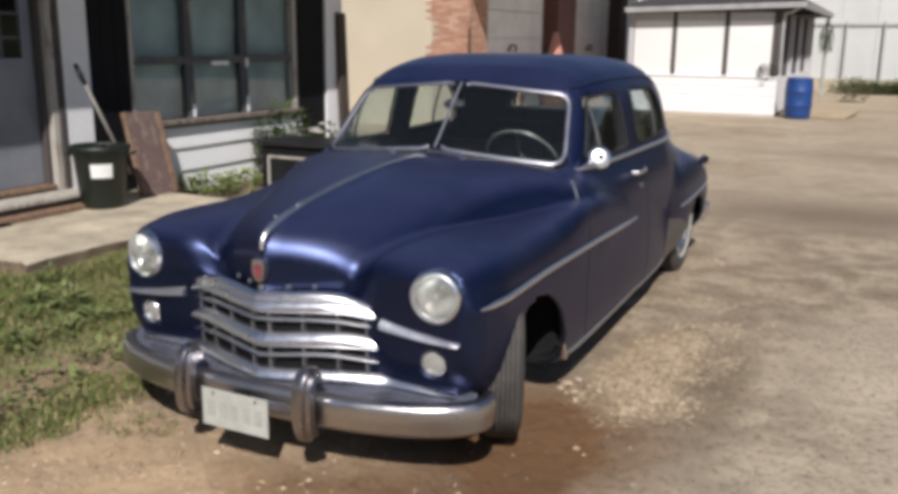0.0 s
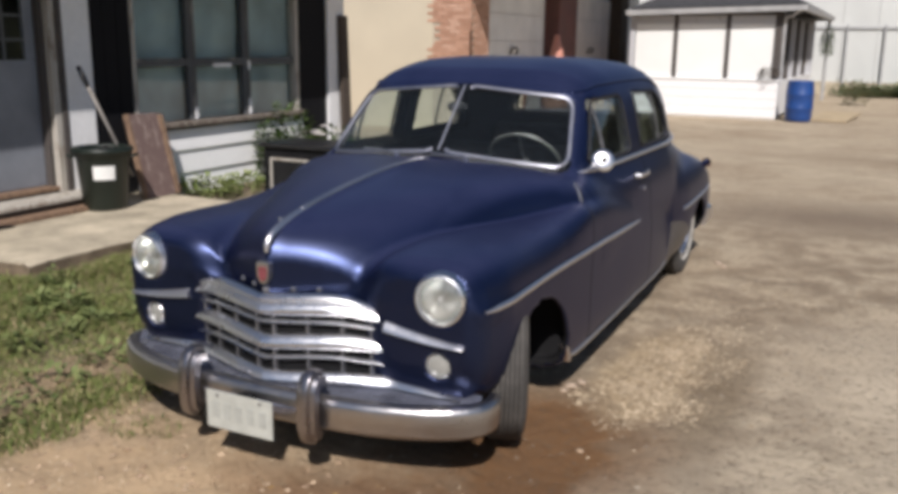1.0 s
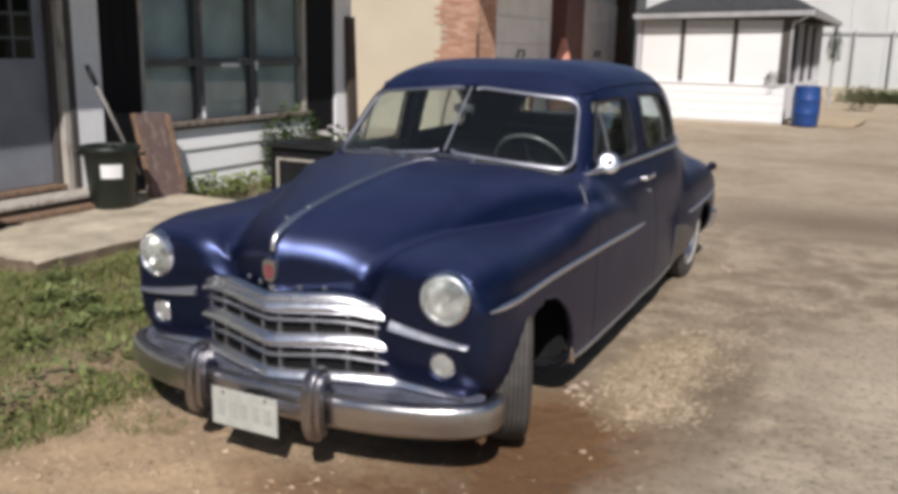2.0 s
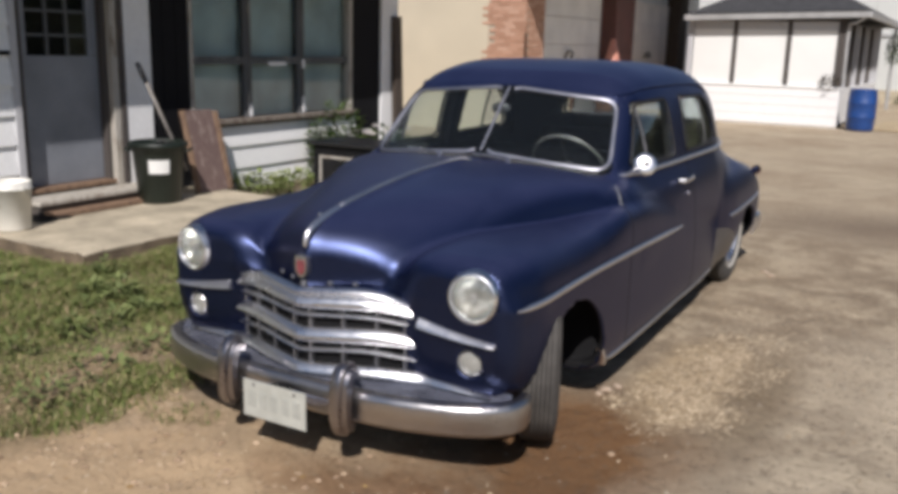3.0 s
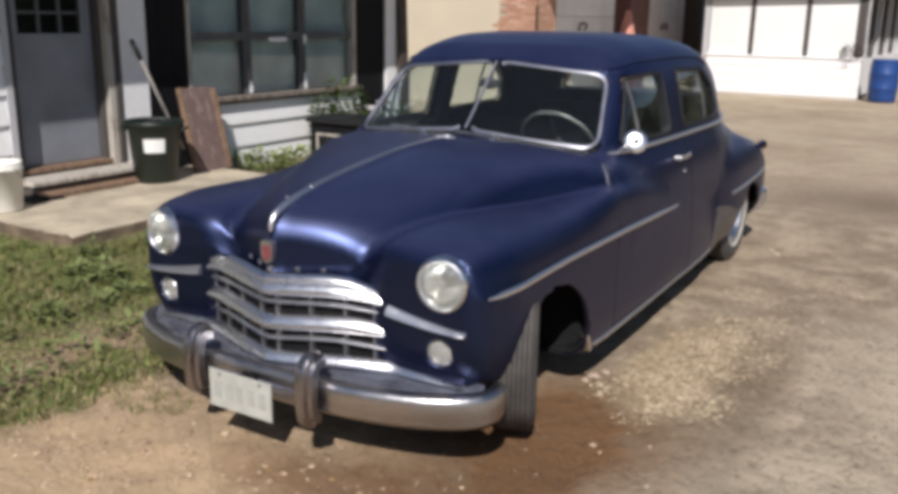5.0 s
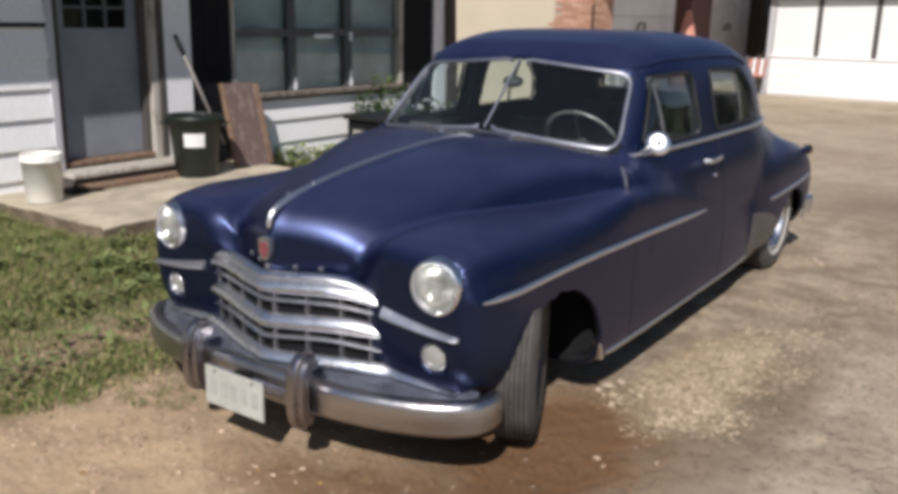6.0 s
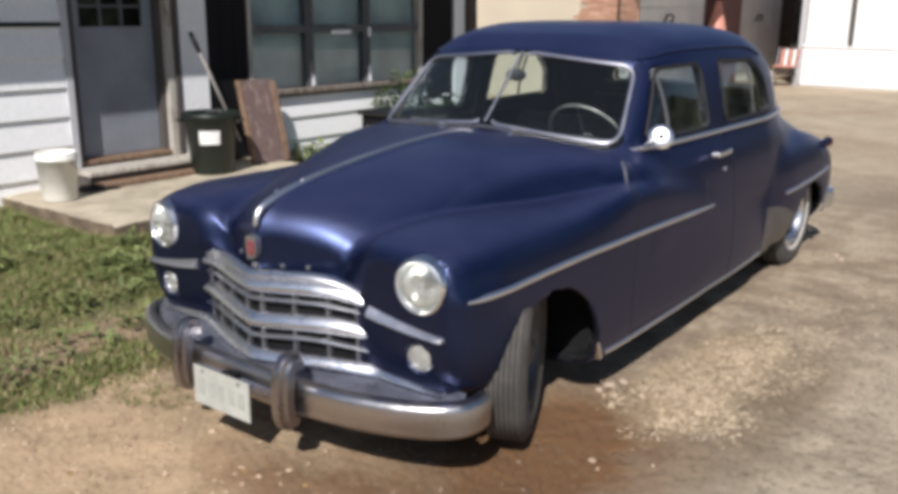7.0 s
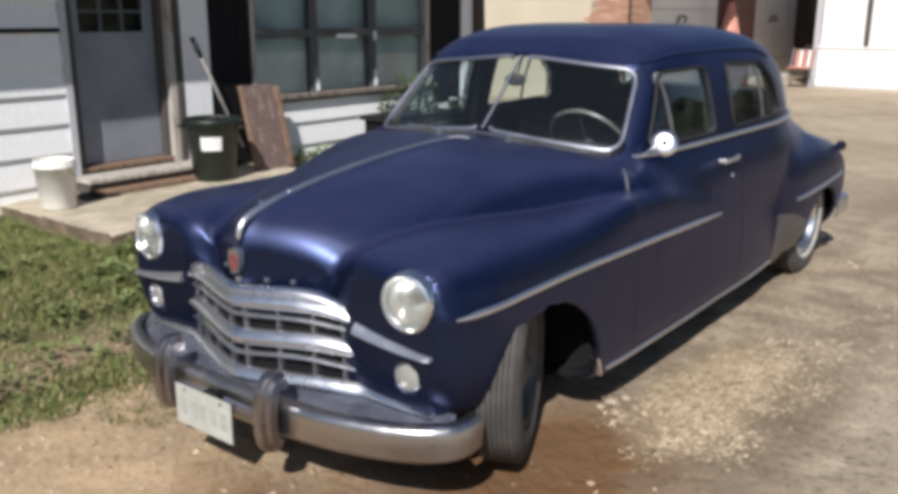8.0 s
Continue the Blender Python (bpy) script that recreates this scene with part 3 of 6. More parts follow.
def f_rear(X, Y, Z):
    f = lump(X, Y, Z, [(3.3, 0.64), (3.8, 0.66), (4.6, 0.66), (5.0, 0.6)],
             [(3.36, 0.205), (3.42, 0.228), (3.6, 0.245), (3.8, 0.25), (4.3, 0.245), (4.8, 0.19), (4.95, 0.13)],
             [(3.36, 0.2), (3.5, 0.165), (4.4, 0.18), (4.6, 0.25), (4.95, 0.4)],
             [(3.36, 0.76), (3.45, 0.82), (3.7, 0.865), (4.1, 0.87), (4.5, 0.82), (4.8, 0.72), (4.95, 0.62)], 2.6)
    return cap(Y, 3.36, 4.95, f)


def outer(X, Y, Z):
    """The whole outer skin, with no openings."""
    X = np.abs(X)
    f = meet(f_side(X, Y, Z), f_hood(X, Y, Z), 0.05)
    f = meet(f, f_mask(X, Y, Z), 0.03)
    low = np.clip((0.88 - Z) / 0.20, 0, 1) ** 2 * np.clip((Z - 0.60) / 0.06, 0, 1) * np.clip((0.9 - Y) / 0.3, 0, 1)
    f = meet(f, f_fender(X, Y, Z), np.clip(0.10 - 0.09 * Y, 0.010, 0.055) + 0.05 * low)
    f = meet(f, f_rear(X, Y, Z), 0.02)
    return meet(f, f_cabin(X, Y, Z), 0.045)


def slab_cut(u, v, sides, r=0.03):
    """Inside of a rounded polygon given as (u0, v0, u1, v1) edges, counter-clockwise; negative inside."""
    f = None
    for u0, v0, u1, v1 in sides:
        k = math.hypot(u1 - u0, v1 - v0)
        d = ((u - u0) * (v1 - v0) - (v - v0) * (u1 - u0)) / k
        f = d if f is None else -meet(-f, -d, r)
    return f


def poly(*pts):
    return [(*a, *b) for a, b in zip(pts, pts[1:] + pts[:1])]


SIDE_FRONT = poly((1.97, 1.035), (2.625, 1.035), (2.62, 1.345), (2.20, 1.333))
SIDE_REAR = poly((2.845, 1.04), (3.55, 1.055), (3.50, 1.22), (3.34, 1.335), (2.86, 1.345))
SCREEN = poly((-0.3, 1.068), (0.69, 1.0), (0.594, 1.34), (-0.3, 1.412))      # one half, across |x|
REAR_PANE = poly((-0.57, 1.11), (0.57, 1.11), (0.49, 1.32), (-0.49, 1.32))


def whole(X, Y, Z):
    """The body with its openings, hollow cabin and wheel wells."""
    A = np.abs(X)
    f = outer(X, Y, Z)
    room = np.maximum(np.maximum(f_cabin(A, Y, Z) + 0.05, 0.40 - Z), np.maximum(1.72 - Y, Y - 4.25))
    room = np.minimum(room, np.maximum(np.maximum(f_cabin(A, Y, Z) + 0.022, 0.93 - Z), np.maximum(np.maximum(1.62 - Y, Y - 2.3), np.maximum(A - 0.69, Z - 1.08))))
    low = np.maximum(np.maximum(f_side(A, Y, Z) + 0.07, 0.34 - Z), np.maximum(1.5 - Y, Y - 3.95))
    f = np.maximum(f, -np.minimum(room, low))
    cut = np.maximum(slab_cut(A, Z, SCREEN), np.maximum(Y - 2.4, 1.66 + 0.1 * X * X - Y))
    cut = np.minimum(cut, np.maximum(slab_cut(X, Z, REAR_PANE), 3.4 - Y))
    f = np.maximum(f, -cut)
    for shape in (SIDE_FRONT, SIDE_REAR):
        hole = slab_cut(Y, Z, shape)
        flare = np.maximum(hole - 0.045, f_cabin(A, Y, Z) + 0.024)      # the opening widens inwards
        f = np.maximum(f, -np.maximum(np.minimum(hole, flare), 0.5 - A))
    for y, r, skin in ((0.99, 0.375, f_fender), (4.16, 0.325, f_rear)):
        d = np.sqrt((Y - y) ** 2 + (Z - 0.215) ** 2) - r
        e = np.sqrt((Y - y) ** 2 + (Z - 0.33) ** 2) - 0.42
        f = np.maximum(f, -np.maximum(d, 0.45 - A))
        f = np.maximum(f, -np.maximum(np.maximum(e, 0.45 - A), skin(A, Y, Z) + 0.032))
    for lx, lz, lr in ((0.70, 0.705, 0.092), (0.69, 0.452, 0.05)):
        f = np.maximum(f, -np.maximum(np.sqrt((A - lx) ** 2 + (Z - lz) ** 2) - lr, Y - 0.60))
    return f


def crossing(fn, a, b):
    """Where a field of one running value turns from outside (a) to inside (b)."""
    for n in (90, 24):
        q = np.linspace(a, b, n)
        f = fn(q)
        k = np.flatnonzero((f[1:] < 0) & (f[:-1] >= 0))
        if not len(k):
            return b
        k = k[0]
        a, b, fa, fb = q[k], q[k + 1], f[k], f[k + 1]
    return float(a + (b - a) * fa / (fa - fb))


def side_x(y, z, f=outer):
    return crossing(lambda q: f(q, 0 * q + y, 0 * q + z), 1.1, 0.3)


def front_y(x, z, f=outer, start=0.1, end=2.4):
    return crossing(lambda q: f(0 * q + x, q, 0 * q + z), start, end)


def top_z(x, y, f=outer):
    return crossing(lambda q: f(0 * q + x, 0 * q + y, q), 1.8, 0.4)


def rear_y(x, z, f=outer):
    return crossing(lambda q: f(0 * q + x, q, 0 * q + z), 5.4, 3.3)


def nets(F, x0, y0, z0, step):
    """Surface nets: the zero level of a sampled field as points and quads."""
    S = F < 0
    nx, ny, nz = (k - 1 for k in F.shape)
    total, count = np.zeros((nx, ny, nz, 3), np.float32), np.zeros((nx, ny, nz), np.float32)
    for a in [(i, j, k) for i in (0, 1) for j in (0, 1) for k in (0, 1)]:
        for ax in range(3):
            if a[ax]:
                continue
            b = tuple(v + (q == ax) for q, v in enumerate(a))
            A = F[a[0]:a[0] + nx, a[1]:a[1] + ny, a[2]:a[2] + nz]
            B = F[b[0]:b[0] + nx, b[1]:b[1] + ny, b[2]:b[2] + nz]
            hit = (A < 0) != (B < 0)
            t = np.where(hit, A / np.where(hit, A - B, 1), 0)
            for q in range(3):
                total[..., q] += np.where(hit, a[q] + (t if q == ax else 0), 0)
            count += hit
    cells = count > 0
    index = np.full(cells.shape, -1)
    index[cells] = np.arange(cells.sum())
    verts = (np.argwhere(cells) + total[cells] / count[cells][:, None]) * step + np.array([x0, y0, z0])
    quads = []
    e = np.eye(3, dtype=int)
    for ax in range(3):
        p, q = (ax + 1) % 3, (ax + 2) % 3
        lo = [slice(1, n) for n in (nx, ny, nz)]
        lo[ax] = slice(0, (nx, ny, nz)[ax])
        hi = list(lo)
        hi[ax] = slice(1, (nx, ny, nz)[ax] + 1)
        at = np.argwhere(S[tuple(lo)] != S[tuple(hi)]) + np.array([s.start for s in lo])
        inside = S[at[:, 0], at[:, 1], at[:, 2]]
        c = [at - e[p] - e[q], at - e[q], at, at - e[p]]
        f = np.stack([index[k[:, 0], k[:, 1], k[:, 2]] for k in c], 1)
        f[~inside] = f[~inside][:, ::-1]
        quads.append(f)
    return verts, np.concatenate(quads)


car = thing("car", (0, 2.6, 0), "dark blue late-1940s sedan with chrome grille parked on dirt", "car")


def car_part(name, bm, mat, parent=None, label="", smooth=True):
    """A part given in the car's own place in the yard."""
    me = bpy.data.meshes.new(name)
    bm.normal_update()
    bm.to_mesh(me)
    bm.free()
    for m in (mat if isinstance(mat, (list, tuple)) else [mat]):
        me.materials.append(m)
    if smooth:
        for p in me.polygons:
            p.use_smooth = True
        me.set_sharp_from_angle(angle=radians(40))
    ob = new(name, me)
    ob.parent = parent or car
    ob.matrix_parent_inverse = Matrix.Translation((0, -2.6, 0))
    if label:
        ob["label"] = label
    return ob


def body_panels():
    step = 0.018
    xs = (np.arange(0, 58) + 0.5) * step
    ys, zs = np.arange(0.28, 5.2, step), np.arange(0.12, 1.6, step)
    X, Y, Z = np.meshgrid(xs, ys, zs, indexing="ij")
    half = whole(X, Y, Z)
    F = np.concatenate([half[::-1], half], 0)
    V, Q = nets(F, -xs[-1], ys[0], zs[0], step)
    # two light smoothing passes along the skin, then back on to the field
    edges = np.concatenate([Q[:, [0, 1]], Q[:, [1, 2]], Q[:, [2, 3]], Q[:, [3, 0]]])
    for k in (0.5, -0.48, 0.5, -0.48):
        acc, cnt = np.zeros_like(V), np.zeros(len(V))
        np.add.at(acc, edges[:, 0], V[edges[:, 1]])
        np.add.at(cnt, edges[:, 0], 1)
        V = V + k * (acc / cnt[:, None] - V)
    h = 0.008
    N = np.stack([whole(V[:, 0] + d[0], V[:, 1] + d[1], V[:, 2] + d[2]) - whole(V[:, 0] - d[0], V[:, 1] - d[1], V[:, 2] - d[2])
                  for d in ((h, 0, 0), (0, h, 0), (0, 0, h))], 1)
    N /= np.maximum(np.linalg.norm(N, axis=1)[:, None], 1e-9)
    C = V[Q].mean(1)
    x, y, z = np.abs(C[:, 0]), C[:, 1], C[:, 2]
    left = C[:, 0] > 0
    skin = (np.abs(outer(C[:, 0], y, z)) < 0.012) & ~((f_cabin(x, y, z) < -0.010) & (y > 1.6) & (z > 0.9))
    hood = skin & (f_hood(x, y, z) < np.minimum(f_fender(x, y, z), f_mask(x, y, z) + 0.01)) & (y < 1.665) & (z > 0.6)
    back = skin & (f_rear(x, y, z) < 0.012) & (y > 3.35)
    fend = skin & ~hood & (y < 1.64) & (x > 0.3) & (f_mask(x, y, z) > -0.03)
    door = skin & (y > 1.64) & (y < 2.82) & (x > 0.7) & (z > 0.235) & (z < 1.0)
    rdoor = skin & (y > 2.82) & (y < 3.42) & (x > 0.7) & (z > 0.235) & (z < 1.005) & ~back
    lid = skin & (y > 4.35) & (x < 0.5) & (z > 0.55)
    roof = skin & (z > 1.37) & (y > 1.95)
    kinds = np.zeros(len(Q), int)
    for i, m in enumerate((hood, fend & left, fend & ~left, back & left, back & ~left, door & left, door & ~left, rdoor & left, rdoor & ~left, lid, roof), 1):
        kinds[m & (kinds == 0)] = i
    names = ["body_shell", "hood", "front_fender", "front_fender", "rear_fender", "rear_fender", "front_door", "front_door", "rear_door", "rear_door", "trunk_lid", "roof"]
    inner = kinds == 0
    made = {}
    for i, name in enumerate(names):
        f = Q[kinds == i]
        used = np.unique(f)
        new_index = np.full(len(V), -1)
        new_index[used] = np.arange(len(used))
        me = bpy.data.meshes.new(name)
        me.from_pydata(V[used].tolist(), [], new_index[f].tolist())
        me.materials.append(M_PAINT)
        if i == 0:
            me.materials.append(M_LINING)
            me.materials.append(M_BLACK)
            # wheel wells and underside are coloured near-black to stand for their shade
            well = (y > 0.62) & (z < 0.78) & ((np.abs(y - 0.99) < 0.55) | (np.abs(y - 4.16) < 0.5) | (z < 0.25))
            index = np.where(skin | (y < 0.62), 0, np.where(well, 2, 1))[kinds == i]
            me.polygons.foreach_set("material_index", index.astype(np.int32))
        me.polygons.foreach_set("use_smooth", np.ones(len(f), bool))
        me.normals_split_custom_set_from_vertices(N[used].tolist())
        ob = new(name, me)
        ob.parent = car
        ob.matrix_parent_inverse = Matrix.Translation((0, -2.6, 0))
        made.setdefault(name, []).append(ob)
    made["hood"][0]["label"] = "long dark blue hood with a raised nose"
    return made


body_panels()


# --- glass
def pane(shape, surface_at, make, inset=0.012, thick=0.005, n=14):
    """A curved pane that fills a polygon: surface_at(u, v) gives the skin, make(u, v, d) the place."""
    vs = [s[1] for s in shape]
    bm = bmesh.new()
    v0, v1 = min(vs) - 0.012, max(vs) + 0.012
    rows = []
    for j in range(n + 1):
        v = v0 + (v1 - v0) * j / n
        vv = min(max(v, min(vs) + 1e-4), max(vs) - 1e-4)
        cross = []
        for a, b, c, d in shape:
            if (b - vv) * (d - vv) <= 0 and b != d:
                cross.append(a + (c - a) * (vv - b) / (d - b))
        if len(cross) < 2:
            continue
        lo, hi = min(cross) - 0.012, max(cross) + 0.012
        rows.append([(lo + (hi - lo) * i / n, v) for i in range(n + 1)])
    grids = []
    for off in (inset, inset + thick):
        grids.append([[bm.verts.new(make(u, v, surface_at(u, v), off)) for u, v in row] for row in rows])
    R = len(rows)
    for k, gr in enumerate(grids):
        for j in range(R - 1):
            for i in range(n):
                q = (gr[j][i], gr[j][i + 1], gr[j + 1][i + 1], gr[j + 1][i])
                bm.faces.new(q if k == 0 else q[::-1])
    a, b = grids
    ring = [(0, i) for i in range(n)] + [(j, n) for j in range(R - 1)] + [(R - 1, i) for i in range(n, 0, -1)] + [(j, 0) for j in range(R - 1, 0, -1)]
    for (j, i), (j2, i2) in zip(ring, ring[1:] + ring[:1]):
        bm.faces.new((a[j][i], b[j][i], b[j2][i2], a[j2][i2]))
    bmesh.ops.recalc_face_normals(bm, faces=bm.faces)
    return bm


def outline(shape, r=0.05, n=5):
    """The rounded outline of a polygon, as (u, v) points."""
    pts = [Vector((s[0], s[1])) for s in shape]
    out = []
    for i, p in enumerate(pts):
        a, b = pts[i - 1], pts[(i + 1) % len(pts)]
        da, db = (a - p), (b - p)
        k = min(r, da.length * 0.4, db.length * 0.4)
        p0, p1 = p + da.normalized() * k, p + db.normalized() * k
        for j in range(n + 1):
            t = j / n
            out.append((1 - t) ** 2 * p0 + 2 * t * (1 - t) * p + t * t * p1)
        m = b.lerp(p, 0.5)
        q1 = b + (p - b).normalized() * min(r, (p - b).length * 0.4)
        out += [p1.lerp(q1, s) for s in (0.2, 0.4, 0.6, 0.8)]
    return out


def glass_of(bm, name="window_pane"):
    ob = car_part(name, bm, M_GLASS)
    ob.visible_shadow = False
    return ob


def build_glass():
    half = poly((0.012, 1.07), (0.685, 1.022), (0.6, 1.345), (0.012, 1.394))
    for s in (1, -1):
        sy = lambda u, v: front_y(u, v, f_cabin, 1.5)
        glass_of(pane(half, sy, lambda u, v, y, d: (s * u, y + d, v)), "windshield_pane")
        path = [(s * u, front_y(u, v, f_cabin, 1.5) - 0.004, v) for u, v in outline(half, 0.07) if u > 0.03]
        car_part("windshield_trim", sweep(path, round_section(0.011, 0.008, 8), up=(0, -0.75, 0.6)), M_TRIM, label="satin chrome windshield surround")
        sx = lambda u, v: side_x(u, v, f_cabin)
        glass_of(pane(SIDE_FRONT, sx, lambda u, v, x, d: (s * (x - d), u, v)), "side_pane")
        glass_of(pane(SIDE_REAR, sx, lambda u, v, x, d: (s * (x - d), u, v)), "side_pane")
        for shape in (SIDE_FRONT, SIDE_REAR):
            path = [(s * (side_x(u, v, f_cabin) + 0.001), u, v) for u, v in outline(shape, 0.05)]
            car_part("window_seal", sweep(path, round_section(0.009, 0.007, 6), up=(1, 0, 0.2), closed=True), M_SEAL)
        for (a, b), mat, nm in ((((2.195, 1.04), (2.205, 1.325)), M_SHIELD, "vent_bar"), (((3.25, 1.045), (3.25, 1.335)), M_DARKMETAL, "quarter_bar")):
            ends = [Vector((s * (side_x(*q, f_cabin) - 0.006), *q)) for q in (a, b)]
            path = [ends[0].lerp(ends[1], t) + Vector((s * 0.012 * t * (1 - t) * 4, 0, 0)) for t in np.linspace(0, 1, 8)]
            car_part(nm, sweep(path, round_section(0.007, 0.008, 8), up=(1, 0, 0)), mat)
    path = [(0, front_y(0.0, z, f_cabin, 1.5) - 0.006, z) for z in np.linspace(1.072, 1.392, 8)]
    car_part("windshield_divider", sweep(path, round_section(0.006, 0.007, 8), up=(1, 0, 0)), M_TRIM, label="chrome bar between the windshield panes")
    glass_of(pane(REAR_PANE, lambda u, v: rear_y(u, v, f_cabin), lambda u, v, y, d: (u, y - d, v)), "rear_pane")
    path = [(u, rear_y(u, v, f_cabin) + 0.002, v) for u, v in outline(REAR_PANE, 0.05)]
    car_part("window_seal", sweep(path, round_section(0.012, 0.009, 6), up=(0, 1, 0.5), closed=True), M_SEAL)


build_glass()


# --- bright strips, seams and handles along the flanks
def flank(points, s, lift=0.003, n=30):
    """A path over the flank from (y, z) points, on the side s."""
    line = smooth_line([(0, y, z) for y, z in points], max(2, n // max(1, len(points) - 1)))
    return [Vector((s * (side_x(p.y, p.z) + lift), p.y, p.z)) for p in line]


def build_trim():
    flat = [(-0.016, -0.003), (0.016, -0.003), (0.013, 0.004), (0.004, 0.009), (-0.004, 0.009), (-0.013, 0.004)]
    thin = [(a * 0.75, b * 0.8) for a, b in flat]
    for s in (1, -1):
        out = (s, 0, 0.1)
        car_part("side_trim", sweep(flank([(0.49, 0.668), (0.7, 0.676), (1.2, 0.685), (1.8, 0.683), (2.5, 0.668)], s, 0.007), flat, up=out,
                                    scale=lambda t: 0.8 * min(1, 0.35 + 6 * t, 0.5 + 5 * (1 - t))), M_STRIP, label="long chrome strip along the flank")
        car_part("sill_trim", sweep(flank([(1.44, 0.212), (2.4, 0.215), (3.38, 0.235)], s, 0.002), thin, up=out), M_STRIP, label="dull chrome strip along the sill")
        car_part("belt_trim", sweep([Vector((s * (max(side_x(y, 0.995 + 0.008 * (y - 1.8), f_cabin), side_x(y, 0.975, f_side) - 0.03) + 0.012), y, 1.002 + 0.008 * (y - 1.8))) for y in np.linspace(1.80, 4.04, 30)],
                                    thin, up=(s, 0, 0.6), scale=lambda t: min(1, 0.4 + 5 * t)), M_STRIP, label="chrome strip along the belt line")
        car_part("rear_fender_trim", sweep(flank([(3.6, 0.56), (4.1, 0.58), (4.5, 0.6)], s, 0.003), thin, up=out), M_STRIP)
        rail = [Vector((s * (side_x(y, z, f_cabin) + 0.004), y, z)) for y, z in ((p.y, p.z) for p in smooth_line([(0, 2.16, 1.372), (0, 2.4, 1.405), (0, 2.9, 1.415), (0, 3.3, 1.405), (0, 3.5, 1.36)], 5))]
        car_part("drip_rail", sweep(rail, round_section(0.008, 0.007, 6), up=(s, 0, 0.3)), M_PAINT)
        seam = [(-0.003, -0.004), (0.003, -0.004), (0.003, 0.0012), (-0.003, 0.0012)]
        car_part("door_seam", sweep(flank([(1.75, 0.965), (1.71, 0.92), (1.67, 0.86), (1.65, 0.71), (1.64, 0.5), (1.645, 0.24)], s, 0.0), seam, up=out), M_SEAL)
        # this pale strip paints the glint of light along the door's front edge
        car_part("door_edge_glint", sweep(flank([(1.735, 0.965), (1.70, 0.93), (1.668, 0.885)], s, 0.0), [(-0.004, -0.004), (0.004, -0.004), (0.003, 0.003), (-0.003, 0.003)], up=out), M_DULL, label="pale strip painted for light caught on the front door edge")
        car_part("door_seam", sweep(flank([(2.80, 0.995), (2.81, 0.8), (2.81, 0.5), (2.80, 0.24)], s, 0.0), seam, up=out), M_SEAL)
        car_part("door_seam", sweep(flank([(1.645, 0.24), (2.4, 0.235), (3.38, 0.245)], s, 0.0), seam, up=out), M_SEAL)
        for y in (2.66,):
            x = side_x(y, 0.905)
            hb = bmesh.new()
            sweep([(s * (x + 0.004), y - 0.1, 0.903), (s * (x + 0.035), y - 0.095, 0.905), (s * (x + 0.042), y - 0.03, 0.908), (s * (x + 0.04), y + 0.05, 0.91), (s * (x + 0.03), y + 0.085, 0.91)],
                  round_section(0.008, 0.013, 8), up=(0, 0, 1), bm=hb)
            h = car_part("door_handle", hb, M_CHROME, label="chrome pull handle")
            lathe([(0, 0), (0.012, 0), (0.012, 0.004), (0.008, 0.007), (0, 0.007)], 12, pose(s * side_x(y + 0.03, 0.822), y + 0.03, 0.822, 0, s * 90, 0), hb := bmesh.new())
            car_part("door_lock", hb, M_CHROME)


build_trim()


# --- lamps
def lamp(name, x, y, z, r, lens_mat, label, deep=1.0):
    m = pose(x, y, z, 90, 0, 6 if x > 0 else -6)
    rim = car_part(name, lathe([(r * 0.80, -0.02), (r * 0.82, 0.012), (r * 0.88, 0.022), (r * 0.96, 0.018), (r * 1.02, 0.0), (r * 1.05, -0.03), (r * 1.06, -0.09), (r * 0.8, -0.1)], 40, m), M_CHROME, label=label)
    angles = np.linspace(math.pi / 2, 0, 9)
    front = [(r * 0.84 * math.sin(a), 0.006 + 0.22 * r * math.cos(a)) for a in angles]
    back = [(r * 0.82 * math.sin(a), 0.001 + 0.22 * r * math.cos(a)) for a in angles]
    front[-1], back[-1] = (0, front[-1][1]), (0, back[-1][1])
    ob = car_part("lens", lathe(front + back[::-1], 40, m), lens_mat, rim, "ridged clear glass lens")
    ob.matrix_parent_inverse = Matrix.Identity(4)
    ob.visible_shadow = False
    bowl = [(r * 0.82 * math.sin(a), -0.7 * r * math.cos(a)) for a in np.linspace(0, math.pi / 2, 10)]
    bowl[0] = (0, bowl[0][1])
    b = car_part("reflector", lathe(bowl, 32, m), M_REFLECTOR, rim)
    b.matrix_parent_inverse = Matrix.Identity(4)
    bulb = car_part("bulb_shield", lathe([(0, -0.12 * r), (0.12 * r, -0.14 * r), (0.16 * r, -0.3 * r), (0.1 * r, -0.6 * r)], 16, m), M_DULL, rim)
    bulb.matrix_parent_inverse = Matrix.Identity(4)
    return rim


for s in (1, -1):
    lamp("headlamp", s * 0.70, 0.448, 0.705, 0.1, M_LENS, "round headlamp in a chrome rim")
    lamp("parking_lamp", s * 0.69, 0.468, 0.452, 0.054, M_FROST, "small round frosted parking lamp")


# --- grille
def grille_y(x):
    return 0.294 + 0.17 * min(1.0, abs(x) / 0.5) ** 1.3


